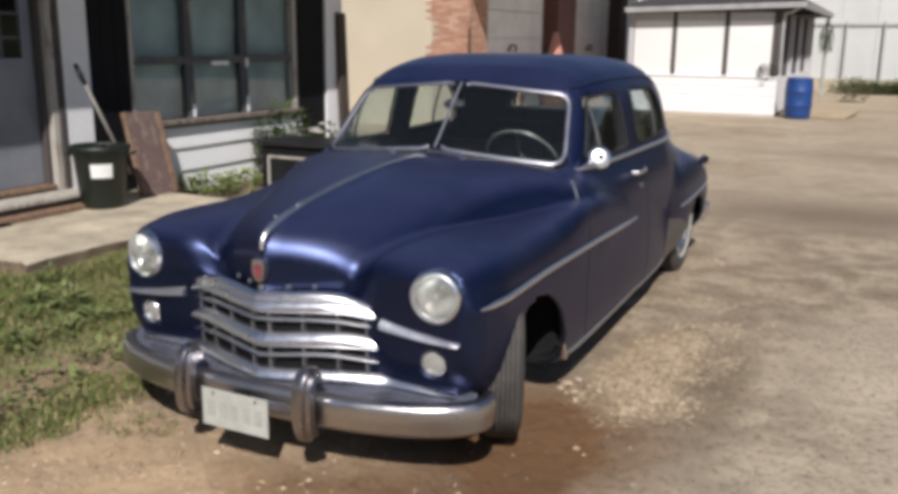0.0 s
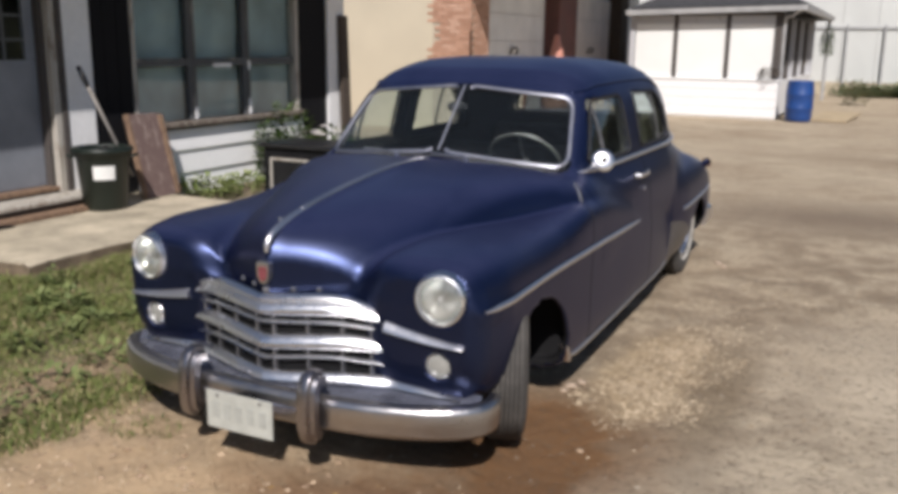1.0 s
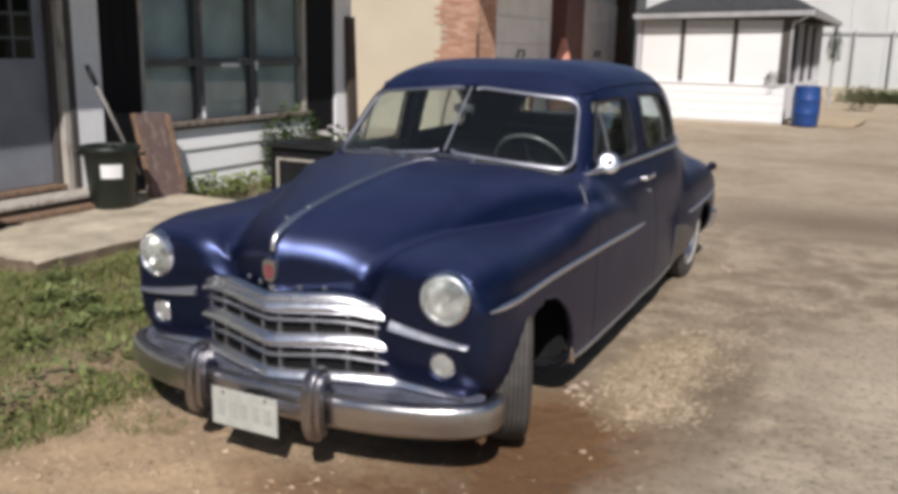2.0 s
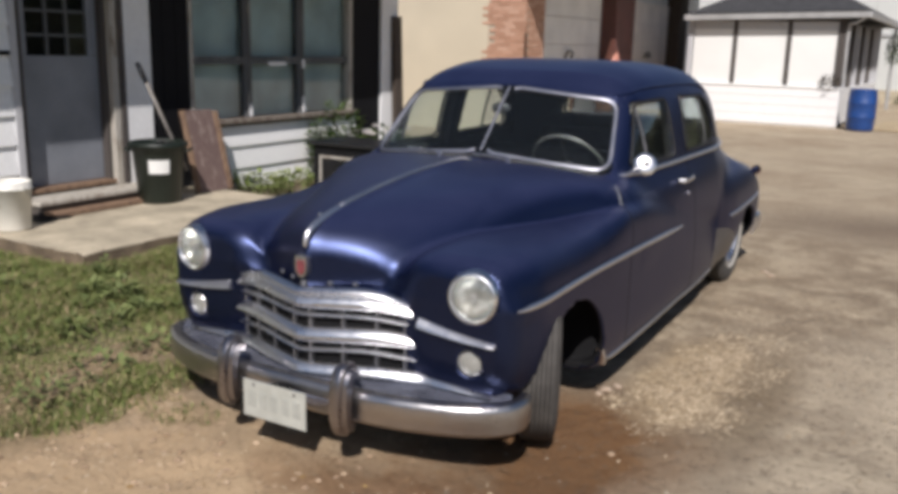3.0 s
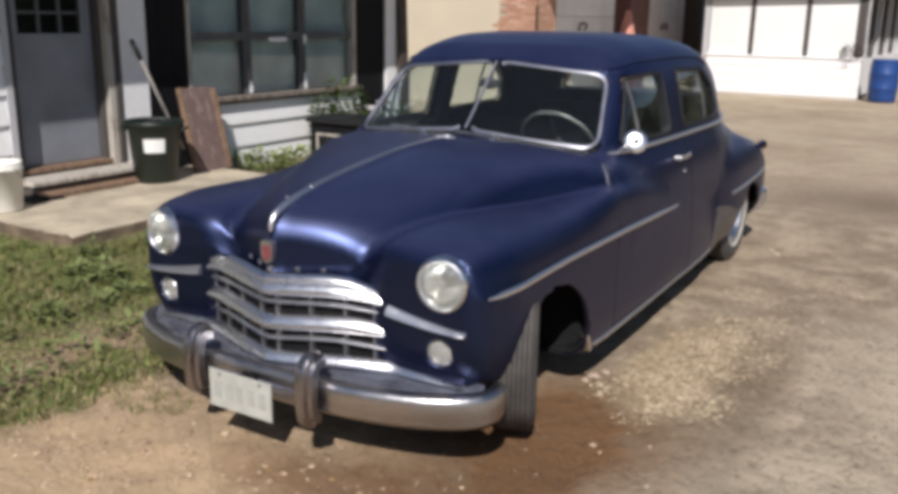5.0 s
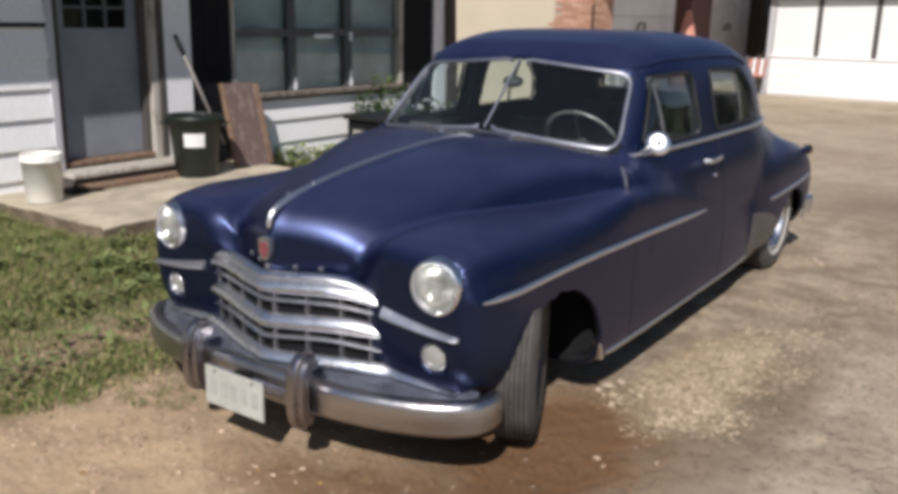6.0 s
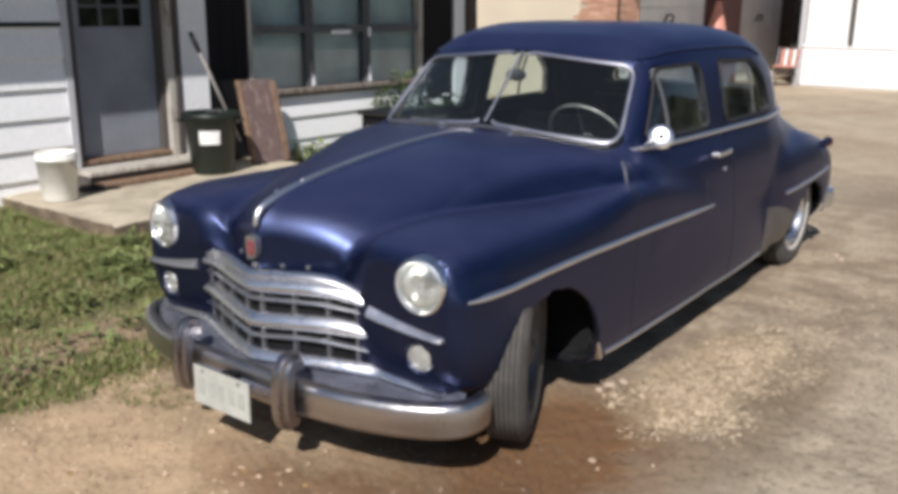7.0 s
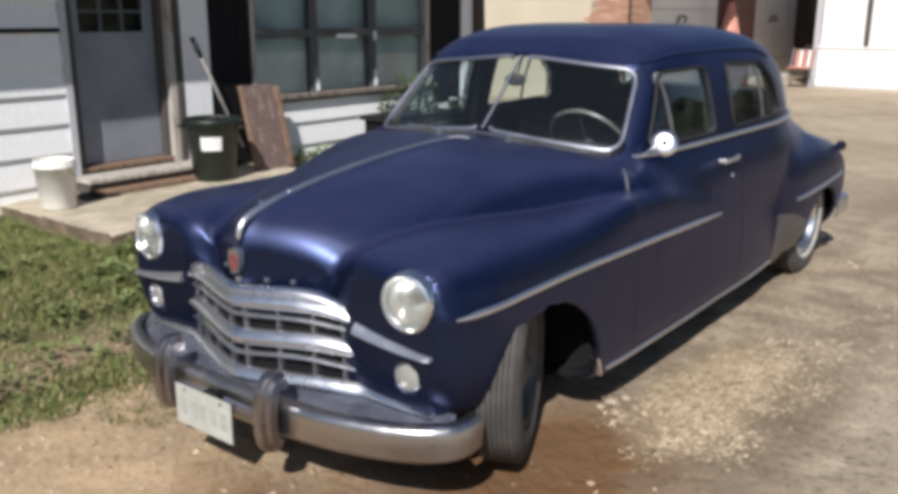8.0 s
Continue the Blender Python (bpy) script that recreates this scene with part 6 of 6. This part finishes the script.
structure("wall_shop_end", box(-12, WX - 0.02, 7.66, 7.80, -0.1, TOP), M_WHITE, "white end wall of the shop", "wall")
structure("wall_shop_back", box(WX - 0.6, WX - 0.5, -7, 7.6, -0.1, TOP), M_BLACK, "dark inner wall of the shop", "wall")

# the roof's edge above, whose shade falls on the wall
EZ, OUT = 2.62, 0.72
eave = structure("roof_eave", box(WX - 3.0, WX + OUT, -7.3, 7.95, EZ, EZ + 0.05), M_SOFFIT, "white soffit board under the shop eave", "roof")
part("fascia", box(WX + OUT, WX + OUT + 0.025, -7.3, 7.95, EZ - 0.02, EZ + 0.16, 0.004), M_WHITE, eave)
# unseen roof slope, made pale and low to brighten reflections in the hood
part("roof_reflector", box(-3.2, 0.06, -7.35, 8.0, 0.0, 0.05, 0.0, pose(WX + OUT, 0, EZ + 0.14, 0, 9, 0)), M_ROOF_REFLECTOR, eave)

# plank post leaning at the corner
pl = thing("old_plank", (WX + 0.10, 7.72, 0.0), "dark weathered plank leaning at the corner", "plank")
part("timber", box(-0.03, 0.03, -0.09, 0.09, 0.0, 1.95, 0.006, pose(0, 0, 0, 0, -2, 0)), M_OLDWOOD, pl)


# ---------------------------------------------------------------- things on the slab
def trash_bin():
    t = thing("trash_bin", (-4.09, 3.31, 0.15), "dark green plastic trash bin with a white sticker", "bin")
    prof = [(0, 0), (0.175, 0), (0.185, 0.015), (0.222, 0.46), (0.226, 0.465), (0.238, 0.467), (0.241, 0.505), (0.235, 0.52), (0.225, 0.52), (0.215, 0.50), (0.18, 0.03), (0, 0.025)]
    part("bin_body", lathe(prof, 36), M_BIN, t, smooth=True)
    part("rim", lathe([(0.242, 0.495), (0.259, 0.505), (0.263, 0.525), (0.255, 0.545), (0.238, 0.548), (0.231, 0.525)], 36), M_BIN, t, smooth=True)
    for s in (1, -1):
        d = pose(0, 0, 0, 0, 0, 38 + (0 if s > 0 else 180))
        part("handle", sweep([d @ Vector(p) for p in ((0.235, -0.06, 0.46), (0.285, -0.05, 0.475), (0.29, 0.0, 0.48), (0.285, 0.05, 0.475), (0.235, 0.06, 0.46))], round_section(0.012, 0.012, 8)), M_BIN, t, smooth=True)
    bm = bmesh.new()
    rows = []
    for k in range(9):
        a = math.radians(-66 + 48 * k / 8)
        rows.append([bm.verts.new((r * math.cos(a), r * math.sin(a), z)) for r, z in ((0.209, 0.28), (0.2195, 0.40), (0.2215, 0.40), (0.211, 0.28))])
    for a, b in zip(rows, rows[1:]):
        for q in range(4):
            bm.faces.new((a[q], a[(q + 1) % 4], b[(q + 1) % 4], b[q]))
    bm.faces.new(rows[0][::-1])
    bm.faces.new(rows[-1])
    bmesh.ops.recalc_face_normals(bm, faces=bm.faces)
    part("sticker", bm, M_PAPER, t, "white paper sticker")
    junk = random.Random(2)
    bm = bmesh.new()
    for _ in range(14):
        add_box(bm, -0.06, 0.06, -0.05, 0.05, -0.03, 0.03, 0.01, pose(junk.uniform(-0.1, 0.1), junk.uniform(-0.1, 0.1), 0.43 + junk.uniform(0, 0.05), junk.uniform(0, 90), junk.uniform(0, 90), junk.uniform(0, 90)))
    part("rubbish", bm, M_BLACK, t)


trash_bin()
shovel = thing("long_handled_tool", (-4.1, 3.58, 0.5), "pale wooden tool handle with a dark grip", "tool")
top = Vector((-0.25, -0.235, 0.88))
foot = Vector((0.02, 0.05, -0.1))
part("shaft", sweep([foot, foot.lerp(top, 0.5), foot.lerp(top, 0.82)], round_section(0.015, 0.015, 10), up=(1, 0, 0)), M_HANDLE, shovel, smooth=True)
part("grip", sweep([foot.lerp(top, 0.82), foot.lerp(top, 0.9), top], round_section(0.022, 0.022, 10), up=(1, 0, 0), scale=lambda t: 0.85 + 0.3 * math.sin(3 * t)), M_SEAL, shovel, smooth=True)


def leaning_board():
    t = thing("leaning_panel", (-4.12, 3.99, 0.15), "weathered brown panel leaning against the wall", "panel")
    m = pose(0, 0, 0, 0, -14, 0)
    part("panel_face", box(-0.016, 0.016, -0.15, 0.205, 0.0, 0.80, 0.003, m), M_BROWNBOARD, t)
    part("frame_strip", box(-0.03, 0.034, 0.209, 0.262, 0.0, 0.78, 0.005, m), M_BROWNWOOD, t, "pale brown edge strip")
    part("frame_strip", box(-0.03, 0.024, -0.185, -0.154, 0.0, 0.805, 0.004, m), M_BROWNWOOD, t)
    for z in (0.04, 0.75):
        part("batten", box(-0.045, -0.019, -0.15, 0.2, z - 0.03, z + 0.03, 0.003, m), M_BROWNWOOD, t)


leaning_board()


def bucket():
    t = thing("bucket", (-4.02, 1.80, 0.15), "white plastic bucket standing on the slab", "bucket")
    part("pail", lathe([(0, 0.0), (0.122, 0.0), (0.128, 0.01), (0.147, 0.31), (0.155, 0.312), (0.157, 0.325), (0.148, 0.33), (0.151, 0.365), (0.147, 0.372), (0.137, 0.365), (0.118, 0.02), (0, 0.015)], 36), M_BUCKET, t, smooth=True)
    part("bail", sweep(smooth_line([(0.157, 0, 0.325), (0.14, 0.09, 0.24), (0.0, 0.16, 0.19), (-0.14, 0.09, 0.24), (-0.157, 0, 0.325)], 6), round_section(0.003, 0.003, 6)), M_DULL, t)
    for s in (1, -1):
        part("lug", box(s * 0.153, s * 0.163, -0.015, 0.015, 0.31, 0.34, 0.003), M_BUCKET, t)


bucket()
mat_thing = thing("rag", (-4.2, 2.2, 0.152), "dark crumpled rag on the slab", "rag")
bm = bmesh.new()
bmesh.ops.create_grid(bm, x_segments=14, y_segments=14, size=0.14)
for v in bm.verts:
    v.co.z = 0.012 + 0.02 * abs(noise.noise(v.co * 14)) * (1 - (v.co.length / 0.21) ** 2)
    v.co.xy *= 1 + 0.25 * noise.noise(v.co * 9 + Vector((3, 1, 0)))
bmesh.ops.solidify(bm, geom=bm.faces[:], thickness=0.006)
part("cloth", bm, M_BLACK, mat_thing, smooth=True)


def black_cabinet():
    """A black sheet-metal case with a pale inner frame, beyond the car."""
    t = thing("metal_cabinet", (-2.36, 4.1, 0.0), "black metal cabinet with a pale inner frame", "cabinet")
    part("case", box(-0.42, 0.42, -0.22, 0.24, 0.05, 0.72, 0.01), M_BLACK, t)
    part("top", box(-0.45, 0.45, -0.25, 0.27, 0.722, 0.758, 0.008), M_BLACKGLOSS, t)
    for a in ((-0.345, 0.345, 0.615, 0.635), (-0.345, 0.345, 0.13, 0.15), (-0.345, -0.325, 0.152, 0.613), (0.325, 0.345, 0.152, 0.613)):
        part("inner_frame", box(a[0], a[1], -0.235, -0.222, a[2], a[3], 0.003), M_CASING, t)
    part("front_panel", box(-0.323, 0.323, -0.227, -0.2215, 0.153, 0.612), M_DARKPANEL, t)
    for x in (-0.38, 0.38):
        for y in (-0.18, 0.2):
            part("foot", box(x - 0.025, x + 0.025, y - 0.025, y + 0.025, -0.02, 0.05, 0.004), M_BLACK, t)


black_cabinet()
weed("weed", (-4.2, 4.75, 0.0), 0.32, 0.24, 420, 0.07, "pale green weeds at the foot of the wall", 11, M_LEAF_PALE)
weed("weed", (-4.15, 5.35, 0.0), 0.28, 0.2, 300, 0.07, "pale green weeds at the foot of the wall", 12, M_LEAF_PALE)
weed("shrub", (-4.12, 6.05, 0.0), 0.36, 0.95, 900, 0.08, "loose dark green shrub below the window", 13)
weed("shrub", (-4.05, 6.9, 0.0), 0.42, 0.62, 800, 0.08, "low green shrub with pale blossoms", 14)
for i in range(16):
    rng = random.Random(40 + i)
    f = thing("blossom", (-4.05 + rng.uniform(-0.3, 0.34), 6.55 + rng.uniform(-0.55, 0.8), 0.52 + rng.uniform(0, 0.12)), "small white blossom above the shrub", "flower", "blossoms by the wall")
    bm = bmesh.new()
    for k in range(6):
        a = k * math.pi / 3
        bmesh.ops.create_uvsphere(bm, u_segments=8, v_segments=5, radius=1, matrix=pose(0.028 * math.cos(a), 0.028 * math.sin(a), 0.0, 0, 0, math.degrees(a)) @ Matrix.Diagonal((0.03, 0.018, 0.008, 1)))
    part("petals", bm, M_PETAL, f, smooth=True)
    part("stalk", sweep([(0, 0, -0.002), (0.01, 0, -0.2), (0, 0.01, -0.4)], round_section(0.003, 0.003, 5), up=(1, 0, 0)), M_STEM, f)


# ---------------------------------------------------------------- the brick garage
GX, GY = -5.11, 13.0
structure("wall_cream", box(-12.5, GX - 0.78, GY, GY + 0.2, -0.1, 4.2), M_CREAM, "cream stucco garage wall", "wall")
core = structure("wall_brick", box(GX - 0.80, GX - 0.02, GY + 0.012, GY + 0.85, -0.1, 4.2), M_MORTAR, "orange brick pier at the garage corner", "wall")
brick_mesh = {}


def brick(parent, x0, x1, y0, y1, z0, z1):
    key = (round(x1 - x0, 3), round(y1 - y0, 3), round(z1 - z0, 3))
    if key not in brick_mesh:
        ob = part("brick", box(0, key[0], 0, key[1], 0, key[2], 0.004), M_BRICK, parent)
        brick_mesh[key] = ob.data
    else:
        ob = new("brick", brick_mesh[key])
        ob.parent = parent
    ob.location = (x0, y0, z0)


def bricks():
    h, n = 0.0667, 0
    for c in range(2, 62):
        z = c * h
        if z < 0.75:
            continue
        out = 0.16 if (c // 6) % 2 else 0.0            # toothed edge against the stucco
        x = GX - 0.74 - out + (0.11 if c % 2 else 0.0)
        x1 = GX
        while x < x1 - 0.03:
            e = min(x + 0.205, x1)
            brick(core, x, e, GY - 0.008, GY + 0.09, z, z + h - 0.01)
            x = e + 0.011
        if c > 14:
            y = GY + 0.101 + (0.1 if c % 2 else 0)
            while y < GY + 0.8:
                e = min(y + 0.205, GY + 0.85)
                brick(core, GX - 0.09, GX, y, e, z, z + h - 0.01)
                y = e + 0.011


# the doors beyond the pier stand in the shade of a deep canopy
back = structure("wall_garage", box(GX - 0.55, GX - 0.35, GY + 0.85, 26, -0.1, 4.2), M_GREYDOOR, "grey wall of the garage bays", "wall")
for y0, y1, mat, lab in ((13.86, 17.5, M_GREYDOOR, "grey overhead garage door"), (19.15, 22.7, M_GREYDOOR2, "pale grey overhead garage door")):
    d = thing("garage_door", (GX - 0.28, (y0 + y1) / 2, 0), lab + " behind the car", "door", "garage doors")
    half = (y1 - y0) / 2
    for i in range(5):
        part("door_panel", box(-0.06, 0.0, -half, half, 0.56 * i, 0.56 * i + 0.55, 0.008), mat, d)
    part("pull", sweep(smooth_line([(0.0, -0.16, 1.42), (0.05, -0.16, 1.43), (0.06, -0.14, 1.53), (0.06, 0.14, 1.53), (0.05, 0.16, 1.43), (0.0, 0.16, 1.42)], 4), round_section(0.018, 0.018, 8), up=(1, 0, 0.2)), M_BLACK, d)
structure("pillar_red", box(GX - 0.5, GX + 0.02, 17.75, 19.0, -0.1, 4.2), M_DARKRED, "dark red painted pier between the doors", "wall")
structure("pillar_dark", box(GX - 0.5, GX + 0.03, 22.8, 23.5, -0.1, 4.2), M_OLDWOOD, "dark brown timber pier", "wall")
structure("canopy", box(GX + 0.02, GX + 1.2, 12.2, 26.0, 3.40, 3.55, 0.01), M_SOFFIT, "flat canopy over the garage doors", "roof")
part("conduit", box(GX - 0.0, GX + 0.05, GY - 0.05, GY - 0.012, 0.6, 1.85, 0.006), M_RUST, core)
structure("roof_garage", box(-12.6, GX + 0.35, GY - 0.35, 26, 4.2, 4.4), M_ROOF, "flat dark roof of the garage", "roof")


def cone_on_drum():
    d = thing("steel_drum", (GX + 0.25, 17.0, 0.0), "rusty steel drum with a traffic cone on top", "drum")
    part("shell", lathe([(0, 0), (0.29, 0), (0.295, 0.02), (0.285, 0.04), (0.285, 0.30), (0.297, 0.315), (0.285, 0.33), (0.285, 0.58), (0.297, 0.595), (0.285, 0.61), (0.285, 0.86), (0.297, 0.88), (0.28, 0.88), (0.275, 0.86), (0, 0.86)], 32), M_RUST, d, smooth=True)
    part("stand", box(-0.3, 0.3, -0.3, 0.3, 0.882, 1.08, 0.01), M_OLDWOOD, d)
    c = thing("traffic_cone", (GX + 0.25, 17.0, 1.082), "faded orange traffic cone on a drum", "cone")
    part("base", box(-0.27, 0.27, -0.27, 0.27, 0.0, 0.03, 0.006), M_CONE, c)
    part("cone_body", lathe([(0.235, 0.03), (0.22, 0.05), (0.05, 0.74), (0.04, 0.75), (0.03, 0.745), (0.2, 0.04)], 24), M_CONE, c, smooth=True)
    part("collar", lathe([(0.067, 0.67), (0.071, 0.67), (0.069, 0.71), (0.064, 0.71)], 24), M_CONE, c, smooth=True)


cone_on_drum()
chair = thing("folding_chair", (-4.02, 19.15, 0), "red and white folding lawn chair beside the porch", "chair")
for x in (-0.24, 0.24):
    part("leg", sweep([(x, -0.22, 0), (x, 0.05, 0.45), (x, 0.2, 0.85)], round_section(0.012, 0.012, 6), up=(1, 0, 0)), M_DULL, chair)
    part("leg", sweep([(x, 0.22, 0), (x, -0.2, 0.45)], round_section(0.012, 0.012, 6), up=(1, 0, 0)), M_DULL, chair)
part("seat", box(-0.24, 0.24, -0.22, 0.2, 0.42, 0.45, 0.01), M_CONE, chair)
for i in range(5):
    part("back_strap", box(-0.22 + 0.09 * i, -0.155 + 0.09 * i, 0.06, 0.075, 0.46, 0.85, 0.002, pose(0, 0.03, 0, -14)), M_CONE if i % 2 == 0 else M_PAPER, chair)


# ---------------------------------------------------------------- the porch building beyond
SX0, SX1, SY, SD = -3.78, -0.42, 19.5, 27.5
shed = thing("porch_building", (-1.9, SY, 0), "small white building with a glazed front", "building")


def spart(name, bm, mat, label="", smooth=False):
    ob = part(name, bm, mat, shed, label, smooth)
    ob.matrix_parent_inverse = Matrix.Translation((1.9, -SY, 0))
    return ob


spart("base_wall", box(SX0, SX1, SY, SY + 0.15, -0.05, 0.86), M_WHITE, "white board base wall")
for i in range(4):
    z = 0.03 + i * 0.21
    spart("board", box(SX0, SX1 + 0.01, SY - 0.022, SY - 0.004, z, z + 0.203, 0.004), M_WHITE)
spart("side_wall", box(SX1 - 0.15, SX1, SY + 0.15, SD, -0.05, 0.86), M_WHITE)
spart("sill", box(SX0 - 0.03, SX1 + 0.04, SY - 0.05, SY + 0.12, 0.862, 0.90, 0.004), M_WHITE)
for x in (-2.80, -1.60):
    spart("post", box(x - 0.05, x + 0.05, SY - 0.01, SY + 0.09, 0.902, 2.32, 0.005), M_DARKFRAME, "dark timber post")
spart("corner_post", box(SX1 - 0.16, SX1 + 0.01, SY - 0.015, SY + 0.1, 0.902, 2.32, 0.005), M_DARKFRAME, "dark timber post")
for a, b in ((SX0 + 0.02, -2.85), (-2.75, -1.65), (-1.55, SX1 - 0.16)):
    spart("window_sheet", box(a, b, SY + 0.02, SY + 0.035, 0.902, 2.13), M_SHEET, "white opaque window sheet")
    spart("valance", box(a, b, SY + 0.0, SY + 0.03, 2.134, 2.32), M_GREYWHITE)
for i in range(7):
    y = SY + 0.6 + i * 1.05
    spart("side_post", box(SX1 - 0.09, SX1 + 0.005, y - 0.05, y + 0.05, 0.862, 2.32, 0.005), M_DARKFRAME if i % 2 else M_GREYWHITE)
for i in range(6):
    y = SY + 0.72 + i * 1.05
    spart("curtain", box(SX1 - 0.08, SX1 - 0.06, y + 0.1, y + 0.62, 0.9, 2.3), M_GREYWHITE)
spart("head_beam", box(SX0, SX1 + 0.02, SY - 0.02, SY + 0.12, 2.322, 2.42, 0.005), M_DARKFRAME)
spart("floor_slab", box(SX0, SX1, SY + 0.15, SD, -0.05, 0.06), M_CONCRETE)
spart("back_wall", box(SX0, SX1, SD, SD + 0.12, -0.05, 2.4), M_GREYWHITE)
spart("west_wall", box(SX0 - 0.12, SX0, SY, SD, -0.05, 2.4), M_GREYWHITE)
bm = bmesh.new()
E = [(SX0 - 0.12, SY - 0.27, 2.40), (SX1 + 0.45, SY - 0.27, 2.50), (SX1 + 0.45, SD + 0.4, 2.50), (SX0 - 0.12, SD + 0.4, 2.40)]
R = [(-2.2, SY + 1.6, 3.35), (-1.6, SY + 1.6, 3.35), (-1.6, SD - 1.2, 3.35), (-2.2, SD - 1.2, 3.35)]
for lift in (0.0, 0.07):
    lo = [bm.verts.new((x, y, z + lift)) for x, y, z in E]
    hi = [bm.verts.new((x, y, z + lift)) for x, y, z in R]
    for i in range(4):
        bm.faces.new((lo[i], lo[(i + 1) % 4], hi[(i + 1) % 4], hi[i]))
    bm.faces.new(hi)
bmesh.ops.recalc_face_normals(bm, faces=bm.faces)
spart("roof", bm, M_ROOF, "dark shingle hip roof")
for a, b in zip(E, E[1:] + E[:1]):
    a, b = Vector(a), Vector(b)
    spart("gutter", sweep([a + Vector((0, 0, -0.02)), b + Vector((0, 0, -0.02))], [(-0.05, -0.06), (0.05, -0.06), (0.06, 0.06), (-0.04, 0.06)]), M_GUTTER, "pale metal gutter")
spart("downpipe", sweep(smooth_line([(SX1 + 0.42, SY - 0.25, 2.45), (SX1 + 0.2, SY - 0.15, 2.30), (SX1 + 0.05, SY - 0.03, 2.18), (SX1 + 0.05, SY - 0.03, 1.0)], 4), round_section(0.035, 0.035, 8), up=(1, 0, 0)), M_GUTTER)


spart("rear_downpipe", sweep(smooth_line([(SX1 + 0.40, SD + 0.3, 2.45), (SX1 + 0.36, SD + 0.3, 2.2), (SX1 + 0.36, SD + 0.3, 0.05)], 4), round_section(0.05, 0.05, 8), up=(1, 0, 0)), M_GUTTER, "pale downpipe at the far corner")
weed("climbing_vine", (SX1 + 0.36, SD + 0.24, 1.35), 0.17, 1.0, 420, 0.09, "dark vine climbing the downpipe under the porch eave", 71, M_LEAF)


def barrel():
    t = thing("plastic_barrel", (0.10, 19.25, 0), "blue plastic barrel beside the porch", "barrel")
    prof = [(0, 0), (0.25, 0), (0.275, 0.02), (0.285, 0.10), (0.295, 0.28), (0.305, 0.30), (0.295, 0.32), (0.298, 0.58), (0.305, 0.60), (0.295, 0.62), (0.285, 0.80), (0.27, 0.87), (0.275, 0.885), (0.255, 0.90), (0.24, 0.87), (0, 0.865)]
    part("drum_body", lathe(prof, 36), M_BARREL, t, smooth=True)
    for x in (-0.12, 0.12):
        part("bung", lathe([(0, 0.892), (0.03, 0.89), (0.035, 0.865)], 12, pose(x, 0, 0)), M_BLACK, t)


barrel()
weed("dried_plant", (-0.62, SY - 0.02, 0.90), 0.22, 0.30, 240, 0.06, "dry grey twiggy plant on the porch sill", 61, M_TWIG)
ramp = thing("plywood_sheet", (0.78, 20.3, 0), "tan plywood sheet lying on the ground", "board")
part("sheet", box(-0.42, 0.42, -0.9, 1.1, 0.02, 0.06, 0.004, pose(0, 0, 0.02, 2.0, 0, -6)), M_PLY, ramp)
part("bearer", box(-0.38, 0.38, -0.05, 0.05, -0.01, 0.04, 0.004), M_OLDWOOD, ramp)
weed("shrub", (0.95, 26.5, 0.0), 0.32, 0.75, 260, 0.12, "thin grey-green bush by the far fence", 21, M_LEAF_DULL)

# white metal building across the yard
far = structure("wall_far_white", box(-9.0, 3.6, 33.0, 33.3, -0.1, 6.0), M_FARWHITE, "white sheet-metal building across the yard", "wall")
for i in range(10):
    x = -8.0 + i * 1.15
    part("rib", box(x - 0.025, x + 0.025, 32.97, 33.0, 0.5, 6.0, 0.004), M_FARWHITE, far)
part("rail", box(-9.0, 3.6, 32.94, 32.97, 2.28, 2.36), M_GUTTER, far)
part("plinth", box(-9.0, 3.6, 32.9, 32.99, -0.1, 0.45), M_CONCRETE, far)
for x in (0.2, 1.42):
    part("post", lathe([(0, -0.1), (0.035, -0.1), (0.035, 2.42), (0.02, 2.45), (0, 2.45)], 10, pose(x, 32.86, 0)), M_GUTTER, far)
rng = random.Random(9)
bm = bmesh.new()
for i in range(70):
    leafy(rng, 40, (0.25 + 3.3 * rng.random(), 31.3 + rng.random() * 1.0, -0.02), 0.4, rng.uniform(0.3, 0.62), 0.14, bm)
tagged(mesh_ob("far_weeds", bm, M_HEDGE), "ragged green weeds along the far wall", "weeds", kind="stuff")
bricks()


# plain unseen belt of woods, added to darken reflections; it closes the yard behind the camera and to the east
def woods(name, a, b, tall):
    a, b = Vector(a), Vector(b)
    n, m = 90, 12
    side = (b - a).cross(Vector((0, 0, 1))).normalized()
    bm = bmesh.new()
    rows = []
    for i in range(n + 1):
        p = a.lerp(b, i / n)
        top = tall * (0.8 + 0.35 * noise.noise(p * 0.13) + 0.2 * noise.noise(p * 0.5))
        row = []
        for j in range(m + 1):
            q = p + Vector((0, 0, top * j / m - 0.2))
            row.append(bm.verts.new(q + side * (1.6 * noise.noise(q * 0.35) + 0.9 * noise.noise(q * 1.1))))
        rows.append(row)
    for r0, r1 in zip(rows, rows[1:]):
        for j in range(m):
            bm.faces.new((r0[j], r0[j + 1], r1[j + 1], r1[j]))
    tagged(mesh_ob(name, bm, M_BACKDROP), "unseen dark belt of woods added to darken reflections", "woods", kind="structure")


bm = None
woods("backdrop_east", (3.8, 34, 0), (26, 20, 0), 8.0)
woods("backdrop_south", (-30, -32, 0), (40, -32, 0), 5.0)
